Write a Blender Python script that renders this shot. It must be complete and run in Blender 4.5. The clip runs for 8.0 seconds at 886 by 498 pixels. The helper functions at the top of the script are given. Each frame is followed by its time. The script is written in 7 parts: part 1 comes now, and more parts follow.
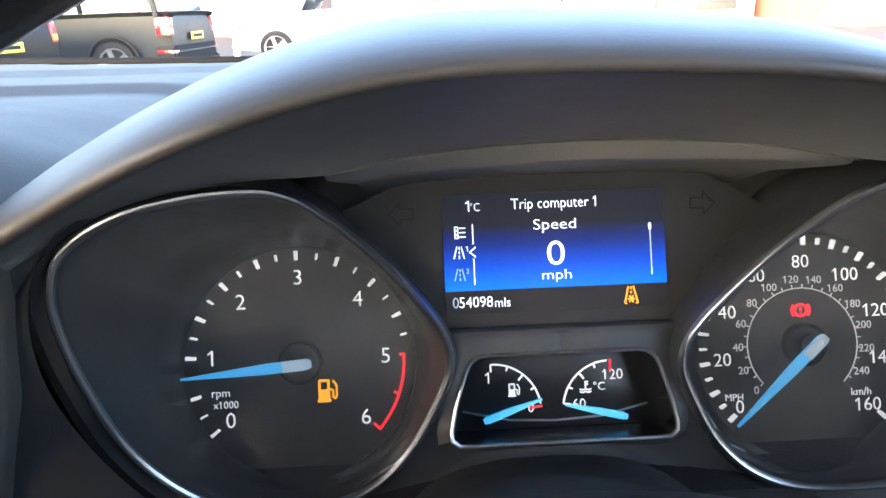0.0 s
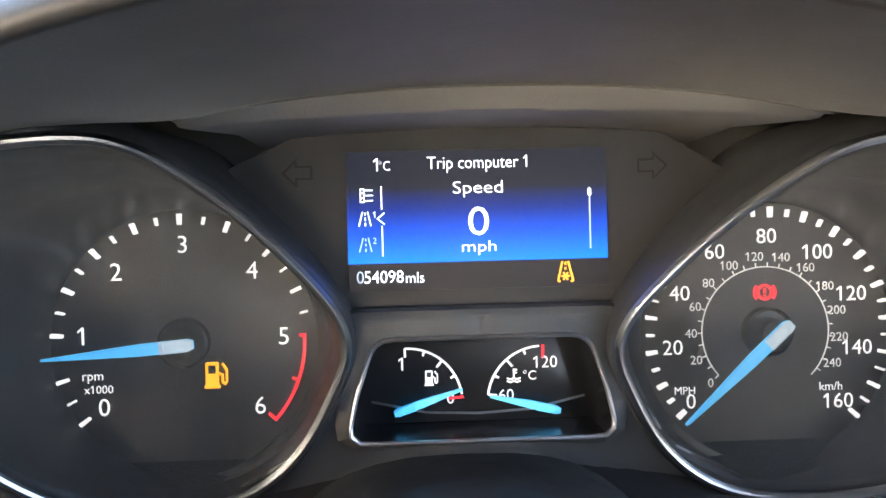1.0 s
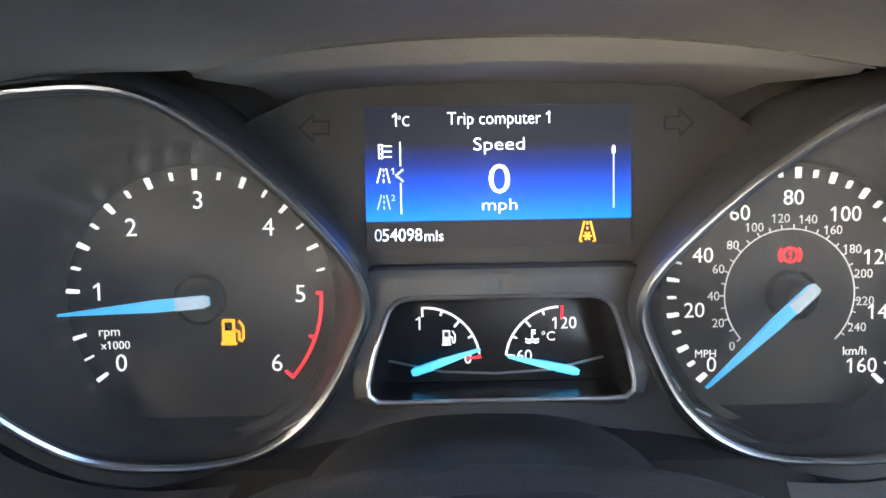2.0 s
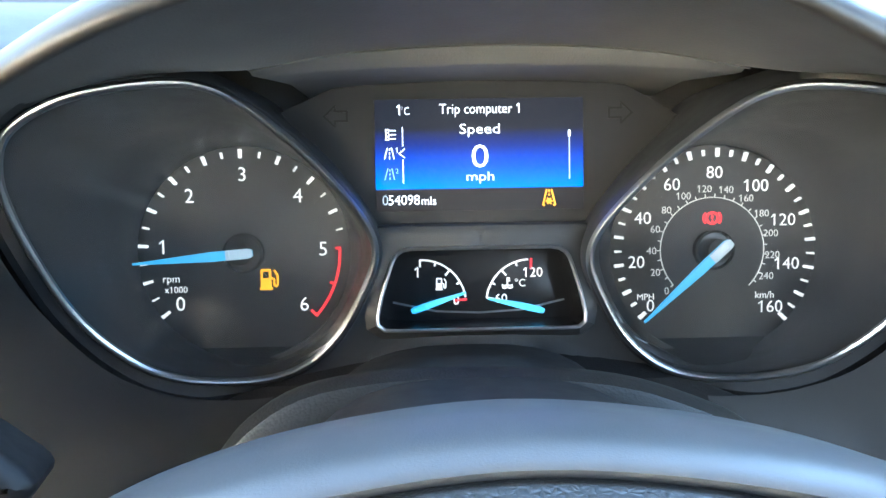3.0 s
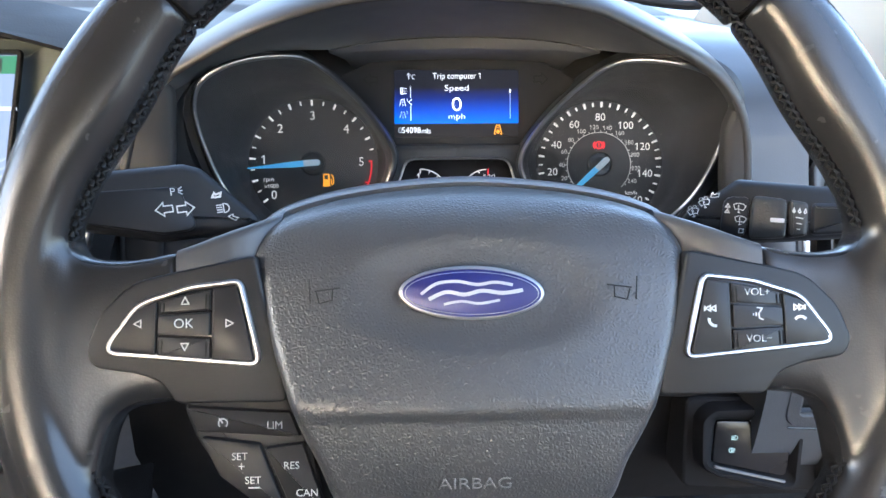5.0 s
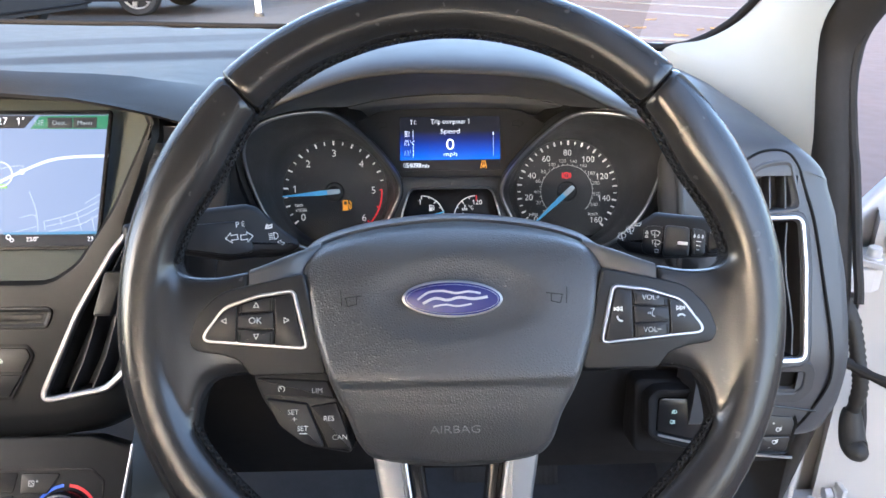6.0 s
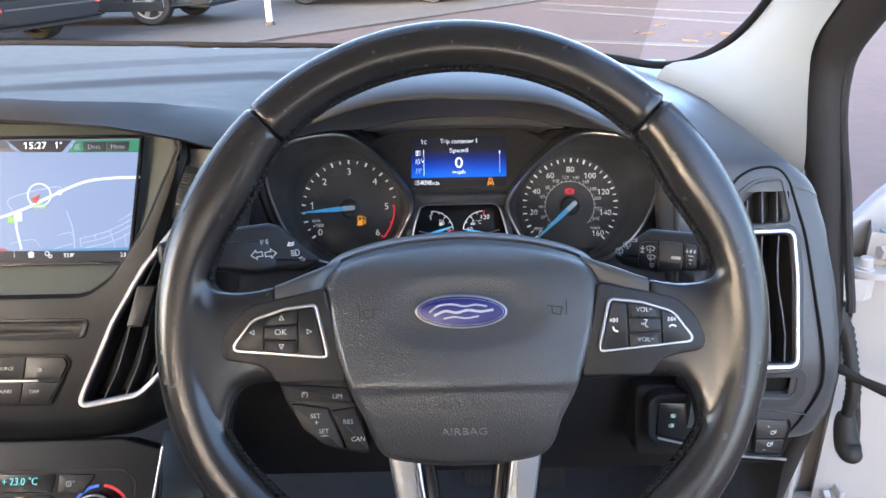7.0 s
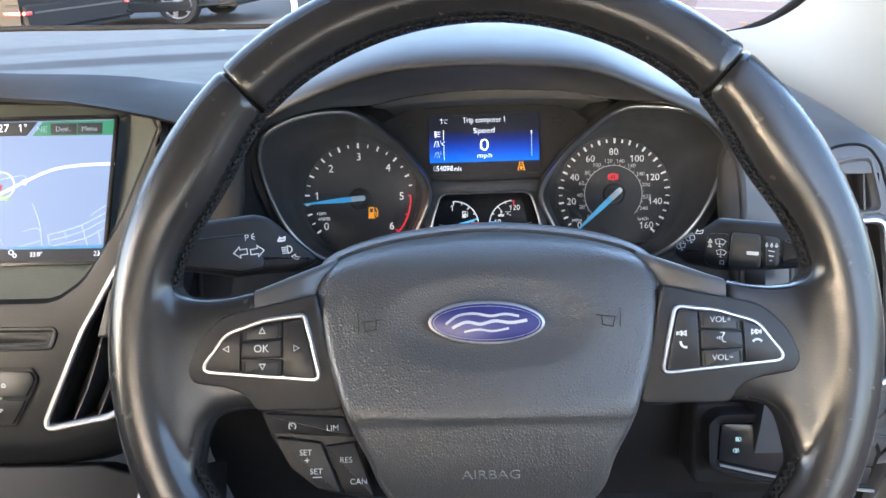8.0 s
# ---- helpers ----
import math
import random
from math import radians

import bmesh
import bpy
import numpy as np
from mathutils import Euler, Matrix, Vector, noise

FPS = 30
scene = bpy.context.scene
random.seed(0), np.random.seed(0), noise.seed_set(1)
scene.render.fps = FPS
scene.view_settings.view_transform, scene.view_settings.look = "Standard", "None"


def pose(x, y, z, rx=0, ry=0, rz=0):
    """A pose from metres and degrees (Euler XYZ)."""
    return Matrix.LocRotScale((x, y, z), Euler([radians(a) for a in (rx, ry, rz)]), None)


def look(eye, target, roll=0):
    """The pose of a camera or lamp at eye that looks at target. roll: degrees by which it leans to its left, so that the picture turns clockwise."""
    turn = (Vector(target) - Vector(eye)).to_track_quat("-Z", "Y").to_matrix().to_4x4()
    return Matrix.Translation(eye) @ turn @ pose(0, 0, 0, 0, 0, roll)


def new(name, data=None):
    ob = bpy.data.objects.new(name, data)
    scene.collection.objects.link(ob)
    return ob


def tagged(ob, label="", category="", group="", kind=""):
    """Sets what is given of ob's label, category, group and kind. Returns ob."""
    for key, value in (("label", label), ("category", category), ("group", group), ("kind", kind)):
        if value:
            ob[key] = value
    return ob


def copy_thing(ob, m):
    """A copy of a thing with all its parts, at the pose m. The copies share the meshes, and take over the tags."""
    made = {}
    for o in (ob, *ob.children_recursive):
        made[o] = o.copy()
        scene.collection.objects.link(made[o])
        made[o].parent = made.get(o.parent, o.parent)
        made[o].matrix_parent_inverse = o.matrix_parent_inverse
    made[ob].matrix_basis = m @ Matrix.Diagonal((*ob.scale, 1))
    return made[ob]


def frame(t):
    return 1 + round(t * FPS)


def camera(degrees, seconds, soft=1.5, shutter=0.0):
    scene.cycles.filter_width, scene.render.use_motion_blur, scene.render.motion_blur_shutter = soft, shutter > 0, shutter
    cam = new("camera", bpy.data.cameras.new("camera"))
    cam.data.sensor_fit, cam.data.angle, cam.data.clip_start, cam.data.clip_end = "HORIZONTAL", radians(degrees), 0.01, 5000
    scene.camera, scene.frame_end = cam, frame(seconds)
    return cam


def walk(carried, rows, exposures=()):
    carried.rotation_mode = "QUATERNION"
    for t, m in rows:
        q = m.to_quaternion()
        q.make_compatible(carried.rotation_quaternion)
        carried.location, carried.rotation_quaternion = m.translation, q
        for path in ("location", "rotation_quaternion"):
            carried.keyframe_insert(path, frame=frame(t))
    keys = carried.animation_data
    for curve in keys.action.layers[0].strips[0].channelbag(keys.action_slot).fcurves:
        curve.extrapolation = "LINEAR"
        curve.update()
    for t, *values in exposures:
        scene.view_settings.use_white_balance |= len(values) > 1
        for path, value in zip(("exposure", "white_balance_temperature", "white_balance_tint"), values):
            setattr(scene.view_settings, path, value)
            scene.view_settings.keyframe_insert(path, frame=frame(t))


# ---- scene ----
cam = camera(62.95, 8.0)
# seconds, x, y, z, yaw, pitch, lean
ROWS = [
    (0.00, -0.0500, -0.0005, 0.9670, -2.36, -18.45, -1.67),
    (0.50, -0.0176, 0.0204, 0.9578, -2.37, -19.87, -1.32),
    (1.00, -0.0141, 0.0378, 0.9519, -2.21, -20.89, -0.73),
    (1.50, -0.0188, 0.0392, 0.9512, -1.70, -22.45, -0.32),
    (1.70, -0.0190, 0.0433, 0.9503, -1.75, -23.28, -0.39),
    (1.92, -0.0181, 0.0428, 0.9492, -1.46, -23.79, -0.44),
    (2.14, -0.0146, 0.0366, 0.9481, -0.95, -23.86, -0.61),
    (2.36, -0.0108, 0.0253, 0.9478, -0.48, -23.67, -0.80),
    (2.58, -0.0090, 0.0095, 0.9493, -0.32, -23.43, -0.88),
    (2.80, -0.0116, -0.0101, 0.9536, -0.73, -23.33, -0.75),
    (3.00, -0.0166, -0.0295, 0.9590, -1.45, -23.36, -0.49),
    (3.50, -0.0134, -0.0845, 0.9637, -1.75, -23.42, -0.33),
    (4.00, -0.0168, -0.1333, 0.9642, -2.26, -22.87, 0.06),
    (4.50, -0.0250, -0.1939, 0.9736, -2.13, -22.97, 0.20),
    (4.70, -0.0216, -0.2175, 0.9758, -2.05, -23.12, 0.12),
    (4.92, -0.0203, -0.2442, 0.9809, -1.94, -23.27, 0.07),
    (5.14, -0.0182, -0.2714, 0.9894, -1.77, -23.45, -0.02),
    (5.36, -0.0160, -0.2981, 1.0009, -1.57, -23.60, -0.14),
    (5.58, -0.0141, -0.3236, 1.0148, -1.39, -23.66, -0.27),
    (5.80, -0.0131, -0.3471, 1.0305, -1.25, -23.57, -0.40),
    (6.00, -0.0126, -0.3672, 1.0454, -1.15, -23.41, -0.51),
    (6.50, -0.0144, -0.3951, 1.0668, -0.81, -23.07, -0.73),
    (7.00, -0.0126, -0.3985, 1.0667, -0.29, -22.97, -1.11),
    (7.50, -0.0122, -0.3904, 1.0629, 0.56, -22.92, -1.58),
    (8.00, -0.0080, -0.3132, 1.0293, 2.17, -23.14, -2.42),
]
EXPOSURES = [(0.0, 4.56, 5700, 9), (0.5, 4.78, 6000, 10), (1.5, 5.21, 6050, 10), (3.0, 5.2, 5480, 1), (3.5, 5.16, 5450, 6), (4.0, 4.86, 5450, 10), (4.5, 4.66, 5550, 9), (6.0, 4.21, 5700, 12), (7.0, 4.06, 5700, 13), (8.0, 4.28, 5680, 10)]
walk(cam, [(t, pose(x, y, z, 0, 0, yaw) @ pose(0, 0, 0, 90 + pitch, 0, 0) @ pose(0, 0, 0, 0, 0, lean))
           for t, x, y, z, yaw, pitch, lean in ROWS], EXPOSURES)

# ---- sky and sun: a clear cold afternoon, the sun low behind the car, to its left ----
SUN_ELEVATION, SUN_AZIMUTH = 14.0, 212.0   # azimuth clockwise from straight ahead
world = bpy.data.worlds.new("sky")
scene.world = world
world.use_nodes = True
wn = world.node_tree.nodes
sky = wn.new("ShaderNodeTexSky")
sky.sky_type, sky.sun_disc = "NISHITA", False
sky.sun_elevation, sky.sun_rotation = radians(SUN_ELEVATION), radians(SUN_AZIMUTH)
sky.air_density, sky.dust_density, sky.ozone_density = 0.8, 3.2, 0.0
wn["Background"].inputs["Strength"].default_value = 0.15
world.node_tree.links.new(sky.outputs[0], wn["Background"].inputs["Color"])
sun_data = bpy.data.lights.new("sun", "SUN")
sun_data.energy, sun_data.angle, sun_data.color = 0.11, radians(7), (1.0, 0.72, 0.50)
sun = new("sun", sun_data)
a, e = radians(SUN_AZIMUTH), radians(SUN_ELEVATION)
sun_dir = Vector((math.sin(a) * math.cos(e), math.cos(a) * math.cos(e), math.sin(e)))
sun.matrix_world = look(sun_dir * 30, (0, 0, 0))


# ---- materials ----
GLOW = 0.080   # how bright the lit instruments are beside the daylight


def material(name, color, rough=0.5, metal=0.0, vary=0.15, scale=40.0, grain=0.0, grain_scale=600.0, cells=False,
             rough_vary=0.1, emit=0.0, emit_color=None, coat=0.0, spec=0.5, piece_vary=0.0):
    """A surface with large stains, fine grain and relief, in metres."""
    m = bpy.data.materials.new(name)
    m.use_nodes = True
    nt = m.node_tree
    n, link = nt.nodes, nt.links.new
    b = n["Principled BSDF"]
    b.inputs["Metallic"].default_value = metal
    b.inputs["Coat Weight"].default_value = coat
    b.inputs["Specular IOR Level"].default_value = spec
    co = n.new("ShaderNodeTexCoord")
    big = n.new("ShaderNodeTexNoise")
    big.inputs["Scale"].default_value, big.inputs["Detail"].default_value = scale, 6
    link(co.outputs["Object"], big.inputs["Vector"])
    mix = n.new("ShaderNodeMix")
    mix.data_type = "RGBA"
    mix.inputs["A"].default_value = (*[c * (1 - vary) for c in color], 1)
    mix.inputs["B"].default_value = (*[min(1, c * (1 + vary)) for c in color], 1)
    link(big.outputs["Fac"], mix.inputs["Factor"])
    out = mix.outputs["Result"]
    if piece_vary:
        info = n.new("ShaderNodeObjectInfo")
        hsv = n.new("ShaderNodeHueSaturation")
        rng = n.new("ShaderNodeMapRange")
        rng.inputs["To Min"].default_value, rng.inputs["To Max"].default_value = 1 - piece_vary, 1 + piece_vary
        link(info.outputs["Random"], rng.inputs["Value"])
        link(rng.outputs["Result"], hsv.inputs["Value"])
        link(out, hsv.inputs["Color"])
        out = hsv.outputs["Color"]
    link(out, b.inputs["Base Color"])
    rr = n.new("ShaderNodeMapRange")
    rr.inputs["To Min"].default_value = max(0.02, rough - rough_vary)
    rr.inputs["To Max"].default_value = min(1, rough + rough_vary)
    fine = n.new("ShaderNodeTexNoise")
    fine.inputs["Scale"].default_value, fine.inputs["Detail"].default_value = scale * 4.3, 4
    link(co.outputs["Object"], fine.inputs["Vector"])
    link(fine.outputs["Fac"], rr.inputs["Value"])
    link(rr.outputs["Result"], b.inputs["Roughness"])
    if grain:
        bump = n.new("ShaderNodeBump")
        bump.inputs["Strength"].default_value, bump.inputs["Distance"].default_value = min(1, grain), 0.0005
        if cells:
            tex = n.new("ShaderNodeTexVoronoi")
            tex.feature = "DISTANCE_TO_EDGE" if cells == "edge" else "SMOOTH_F1"
            tex.inputs["Scale"].default_value = grain_scale
            warp = n.new("ShaderNodeTexNoise")
            warp.inputs["Scale"].default_value = grain_scale * 0.45
            add = n.new("ShaderNodeVectorMath")
            add.operation = "MULTIPLY_ADD"
            add.inputs[1].default_value = (0.6 / grain_scale,) * 3
            link(co.outputs["Object"], warp.inputs["Vector"])
            link(warp.outputs["Color"], add.inputs[0])
            link(co.outputs["Object"], add.inputs[2])
            link(add.outputs["Vector"], tex.inputs["Vector"])
            soft = n.new("ShaderNodeMapRange")
            soft.interpolation_type = "SMOOTHERSTEP"
            soft.inputs["From Max"].default_value = 0.42 if cells == "edge" else 1.0
            link(tex.outputs["Distance"], soft.inputs["Value"])
            link(soft.outputs["Result"], bump.inputs["Height"])
            bump.invert = cells != "edge"
        else:
            tex = n.new("ShaderNodeTexNoise")
            tex.inputs["Scale"].default_value, tex.inputs["Detail"].default_value = grain_scale, 5
            link(co.outputs["Object"], tex.inputs["Vector"])
            link(tex.outputs["Fac"], bump.inputs["Height"])
        link(bump.outputs["Normal"], b.inputs["Normal"])
    if emit:
        b.inputs["Emission Color"].default_value = (*(emit_color or color), 1)
        b.inputs["Emission Strength"].default_value = emit * GLOW
    return m


DASH = material("soft_dash_plastic", (0.0380, 0.0330, 0.0275), 0.60, vary=0.16, scale=9, grain=0.10, grain_scale=900, cells=True, rough_vary=0.06, spec=0.38)
BROW = material("soft_hood_plastic", (0.042, 0.039, 0.0365), 0.48, vary=0.10, scale=9, grain=0.05, grain_scale=900, cells=True, rough_vary=0.05, spec=0.38)
DASH_FACE = material("dash_face_plastic", (0.030, 0.031, 0.034), 0.52, scale=12, grain=0.3, grain_scale=1000, cells=True, rough_vary=0.06)
END_CAP = material("dash_end_plastic", (0.044, 0.046, 0.050), 0.46, scale=12, grain=0.10, grain_scale=1000, cells=True, rough_vary=0.06)
SURROUND = material("display_surround_plastic", (0.050, 0.058, 0.053), 0.6, spec=0.2, scale=12, grain=0.06, grain_scale=1000, cells=True)
# grey lifted to stand in for glare over the lining
HOOD_INNER = material("glare_lifted_lining", (0.085, 0.086, 0.087), 0.6, scale=15, grain=0.08, grain_scale=1100, cells=True)
LEATHER = material("worn_black_leather", (0.018, 0.0172, 0.0166), 0.25, vary=0.2, scale=26, grain=0.06, grain_scale=1300, cells=True, rough_vary=0.06, spec=0.5)
PAD = material("grained_pad_skin", (0.043, 0.043, 0.043), 0.37, spec=0.72, vary=0.14, scale=25, grain=0.33, grain_scale=600, cells="edge", rough_vary=0.07)
SHELL = material("smooth_grey_black_plastic", (0.098, 0.099, 0.102), 0.36, spec=0.55, scale=25, grain=0.12, grain_scale=1800, rough_vary=0.05)
WING_SKIN = material("dark_satin_cover", (0.048, 0.048, 0.049), 0.36, scale=25, grain=0.12, grain_scale=1800, rough_vary=0.05, spec=0.5)
SPOKE = material("satin_black_plastic", (0.013, 0.013, 0.0135), 0.42, scale=25, grain=0.12, grain_scale=1800, rough_vary=0.05, spec=0.28)
STALK = material("matt_stalk_plastic", (0.012, 0.012, 0.013), 0.48, scale=40, grain=0.1, grain_scale=1800, spec=0.3)
STACK = material("console_black_plastic", (0.010, 0.0105, 0.011), 0.42, spec=0.2, scale=18, grain=0.15, grain_scale=1500, rough_vary=0.06)
BUTTON = material("button_plastic", (0.011, 0.011, 0.012), 0.36, scale=60, grain=0.1, grain_scale=2000, spec=0.32)
GLOSS = material("gloss_black_plastic", (0.010, 0.010, 0.011), 0.22, scale=30, rough_vary=0.05, spec=0.3)
CHROME = material("satin_chrome", (0.44, 0.44, 0.45), 0.33, metal=1.0, vary=0.05, scale=60, rough_vary=0.06)
SMOKED = material("smoked_chrome", (0.30, 0.31, 0.325), 0.30, metal=1.0, vary=0.05, scale=60, rough_vary=0.05)
SILVER = material("silver_paint_plastic", (0.20, 0.20, 0.205), 0.38, metal=0.6, vary=0.05, scale=50)
DIAL = material("dial_face", (0.018, 0.017, 0.017), 0.5, scale=40, grain=0.06, grain_scale=2500)
DIAL_WALL = material("dial_tub_plastic", (0.014, 0.014, 0.015), 0.42, scale=30, grain=0.12, grain_scale=1500)
FASCIA = material("cluster_fascia_plastic", (0.020, 0.021, 0.023), 0.5, scale=25, grain=0.15, grain_scale=1400)
# near-black that puts the shade of gaps and recesses into the colour
GAP_SHADE = material("gap_and_recess_shade", (0.004, 0.004, 0.004), 0.7, scale=40, spec=0.15)
KNEE = material("dull_knee_plastic", (0.009, 0.0086, 0.009), 0.7, scale=20, grain=0.2, grain_scale=1200, cells=True, spec=0.12)
RUBBER = material("seal_rubber", (0.028, 0.027, 0.027), 0.85, scale=40, grain=0.3, grain_scale=500, spec=0.12)
TRIM = material("pale_grey_pillar_trim", (0.29, 0.275, 0.235), 0.7, vary=0.05, scale=10, grain=0.2, grain_scale=900)
LINER = material("grey_headliner_cloth", (0.56, 0.54, 0.50), 0.9, vary=0.08, scale=30, grain=0.4, grain_scale=1500)
CARPET = material("dark_carpet", (0.012, 0.012, 0.013), 0.95, vary=0.4, scale=60, grain=0.8, grain_scale=700)
PAINT = material("white_car_paint", (0.32, 0.323, 0.33), 0.32, vary=0.02, scale=8, coat=0.4, rough_vary=0.06)
STEEL = material("bare_steel", (0.45, 0.46, 0.47), 0.4, metal=1.0, scale=80, vary=0.2)
STITCH = material("dark_thread", (0.016, 0.015, 0.0145), 0.7, scale=400, spec=0.2)
MARK = material("white_print", (0.55, 0.55, 0.54), 0.6, scale=300, vary=0.05)
LIT = material("backlit_white", (0.75, 0.73, 0.70), 0.5, emit=0.365, emit_color=(1.0, 0.92, 0.84), scale=300, vary=0.03)
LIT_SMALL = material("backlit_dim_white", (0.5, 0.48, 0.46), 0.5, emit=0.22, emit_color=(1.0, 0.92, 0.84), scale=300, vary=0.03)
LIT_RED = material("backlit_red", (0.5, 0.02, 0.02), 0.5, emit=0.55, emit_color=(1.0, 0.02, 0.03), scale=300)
LAMP_RED = material("red_lamp", (0.6, 0.02, 0.02), 0.5, emit=0.7, emit_color=(1.0, 0.012, 0.02), scale=300)
LAMP_AMBER = material("amber_lamp", (0.6, 0.25, 0.02), 0.5, emit=0.62, emit_color=(1.0, 0.36, 0.004), scale=300)
NEEDLE = material("ice_blue_needle", (0.16, 0.52, 0.78), 0.4, emit=0.30, emit_color=(0.06, 0.42, 0.80), scale=200, vary=0.03)
NEEDLE_CAP = material("pale_needle_root", (0.55, 0.60, 0.64), 0.35, emit=0.12, emit_color=(0.6, 0.8, 0.9), scale=200)
SCREEN_WHITE = material("display_white", (0.8, 0.8, 0.8), 0.5, emit=0.95, emit_color=(0.95, 0.97, 1.0), scale=300, vary=0.02)
SCREEN_DIM = material("display_grey", (0.3, 0.32, 0.36), 0.5, emit=0.35, emit_color=(0.6, 0.7, 0.85), scale=300)
PANEL = material("smooth_panel_plastic", (0.011, 0.011, 0.012), 0.5, spec=0.25, scale=30, grain=0.05, grain_scale=1500, rough_vary=0.05)
ARROW_DARK = material("unlit_arrow_print", (0.005, 0.005, 0.005), 0.6, scale=60, spec=0.2)
EMBLEM_BLUE = material("deep_blue_enamel", (0.006, 0.010, 0.105), 0.3, vary=0.08, scale=50, coat=0.0, rough_vary=0.04)
EMBLEM_SILVER = material("emblem_silver", (0.40, 0.42, 0.46), 0.5, metal=0.2, vary=0.04, scale=80)


def gradient_display(name, stops, axis_scale, strength):
    """A lit display whose colour runs from its lower to its upper edge."""
    m = bpy.data.materials.new(name)
    m.use_nodes = True
    n, link = m.node_tree.nodes, m.node_tree.links.new
    b = n["Principled BSDF"]
    b.inputs["Base Color"].default_value = (0.01, 0.01, 0.012, 1)
    b.inputs["Roughness"].default_value = 0.5
    b.inputs["Specular IOR Level"].default_value = 0.12
    co, sep, rng, ramp = (n.new(k) for k in ("ShaderNodeTexCoord", "ShaderNodeSeparateXYZ", "ShaderNodeMapRange", "ShaderNodeValToRGB"))
    rng.inputs["From Min"].default_value, rng.inputs["From Max"].default_value = axis_scale
    link(co.outputs["Object"], sep.inputs[0])
    link(sep.outputs["Y"], rng.inputs["Value"])
    link(rng.outputs["Result"], ramp.inputs["Fac"])
    els = ramp.color_ramp.elements
    while len(els) < len(stops):
        els.new(0.5)
    for el, (p, c) in zip(els, stops):
        el.position, el.color = p, (*c, 1)
    link(ramp.outputs["Color"], b.inputs["Emission Color"])
    b.inputs["Emission Strength"].default_value = strength * GLOW
    return m


LCD = gradient_display("trip_display", [(0.0, (0.010, 0.008, 0.008)), (0.195, (0.012, 0.010, 0.010)), (0.20, (0.008, 0.150, 0.72)),
                                        (0.40, (0.003, 0.055, 0.44)), (0.58, (0.002, 0.014, 0.14)), (0.74, (0.007, 0.008, 0.013))], (0.015, 0.065), 1.0)


def glass_material(name, tint=(0.88, 0.90, 0.89), haze=0.0, gloss=1.0):
    m = bpy.data.materials.new(name)
    m.use_nodes = True
    n, link = m.node_tree.nodes, m.node_tree.links.new
    n.remove(n["Principled BSDF"])
    tr, gl, fr, mx = (n.new(k) for k in ("ShaderNodeBsdfTransparent", "ShaderNodeBsdfGlossy", "ShaderNodeFresnel", "ShaderNodeMixShader"))
    tr.inputs["Color"].default_value = (*tint, 1)
    gl.inputs["Roughness"].default_value = 0.02
    fr.inputs["IOR"].default_value = 1.45
    half = n.new("ShaderNodeMath")
    half.operation = "MULTIPLY"
    half.inputs[1].default_value = gloss
    link(fr.outputs[0], half.inputs[0])
    link(half.outputs[0], mx.inputs["Fac"])
    link(tr.outputs[0], mx.inputs[1])
    link(gl.outputs[0], mx.inputs[2])
    out = mx.outputs[0]
    # a pale diffuse share, uneven by noise, stands in for veiling glare
    if haze:
        haze_mix, fog, haze_noise, ramp = (n.new(k) for k in ("ShaderNodeMixShader", "ShaderNodeBsdfDiffuse", "ShaderNodeTexNoise", "ShaderNodeMapRange"))
        fog.inputs["Color"].default_value = (0.7, 0.72, 0.75, 1)
        haze_noise.inputs["Scale"].default_value, haze_noise.inputs["Detail"].default_value = 60, 8
        ramp.inputs["To Min"].default_value, ramp.inputs["To Max"].default_value = haze * 0.5, haze * 1.5
        co = n.new("ShaderNodeTexCoord")
        link(co.outputs["Object"], haze_noise.inputs["Vector"])
        link(haze_noise.outputs["Fac"], ramp.inputs["Value"])
        link(ramp.outputs["Result"], haze_mix.inputs["Fac"])
        link(out, haze_mix.inputs[1])
        link(fog.outputs[0], haze_mix.inputs[2])
        out = haze_mix.outputs[0]
    link(out, n["Material Output"].inputs["Surface"])
    return m


# the dials' lens has glare haze mixed into its colour
LENS = glass_material("hazed_clear_plastic", (0.97, 0.97, 0.97), 0.024)
GLASS = glass_material("window_glass", (0.77, 0.75, 0.72), gloss=0.15)


# ---- building helpers ----
def thing(name, m, label, category, group="", kind=""):
    ob = new(name)
    ob.empty_display_size = 0.02
    ob.matrix_world = m
    return tagged(ob, label, category, group, kind)


def finish(name, bm, mat, sharp=28):
    bmesh.ops.recalc_face_normals(bm, faces=bm.faces)
    me = bpy.data.meshes.new(name)
    bm.to_mesh(me)
    bm.free()
    me.shade_smooth()
    me.set_sharp_from_angle(angle=radians(sharp))
    me.materials.append(mat)
    return me


def part(name, bm, mat, parent, label="", sharp=28):
    ob = new(name, finish(name, bm, mat, sharp))
    if parent:
        ob.parent = parent
    return tagged(ob, label)


def solo(name, bm, mat, label, category, kind="", sharp=28):
    return tagged(new(name, finish(name, bm, mat, sharp)), label, category, kind=kind)


def curve(points, n=8, closed=True):
    """A smooth line through a few points (Catmull-Rom), in 2D or 3D."""
    p = [Vector(q) for q in points]
    out, k = [], len(p)
    for i in range(k if closed else k - 1):
        a, b, c, d = (p[(i + j) % k] if closed else p[min(max(i + j, 0), k - 1)] for j in (-1, 0, 1, 2))
        for s in range(n):
            t = s / n
            out.append(0.5 * (2 * b + (c - a) * t + (2 * a - 5 * b + 4 * c - d) * t * t + (3 * b - a - 3 * c + d) * t ** 3))
    if not closed:
        out.append(p[-1])
    return out


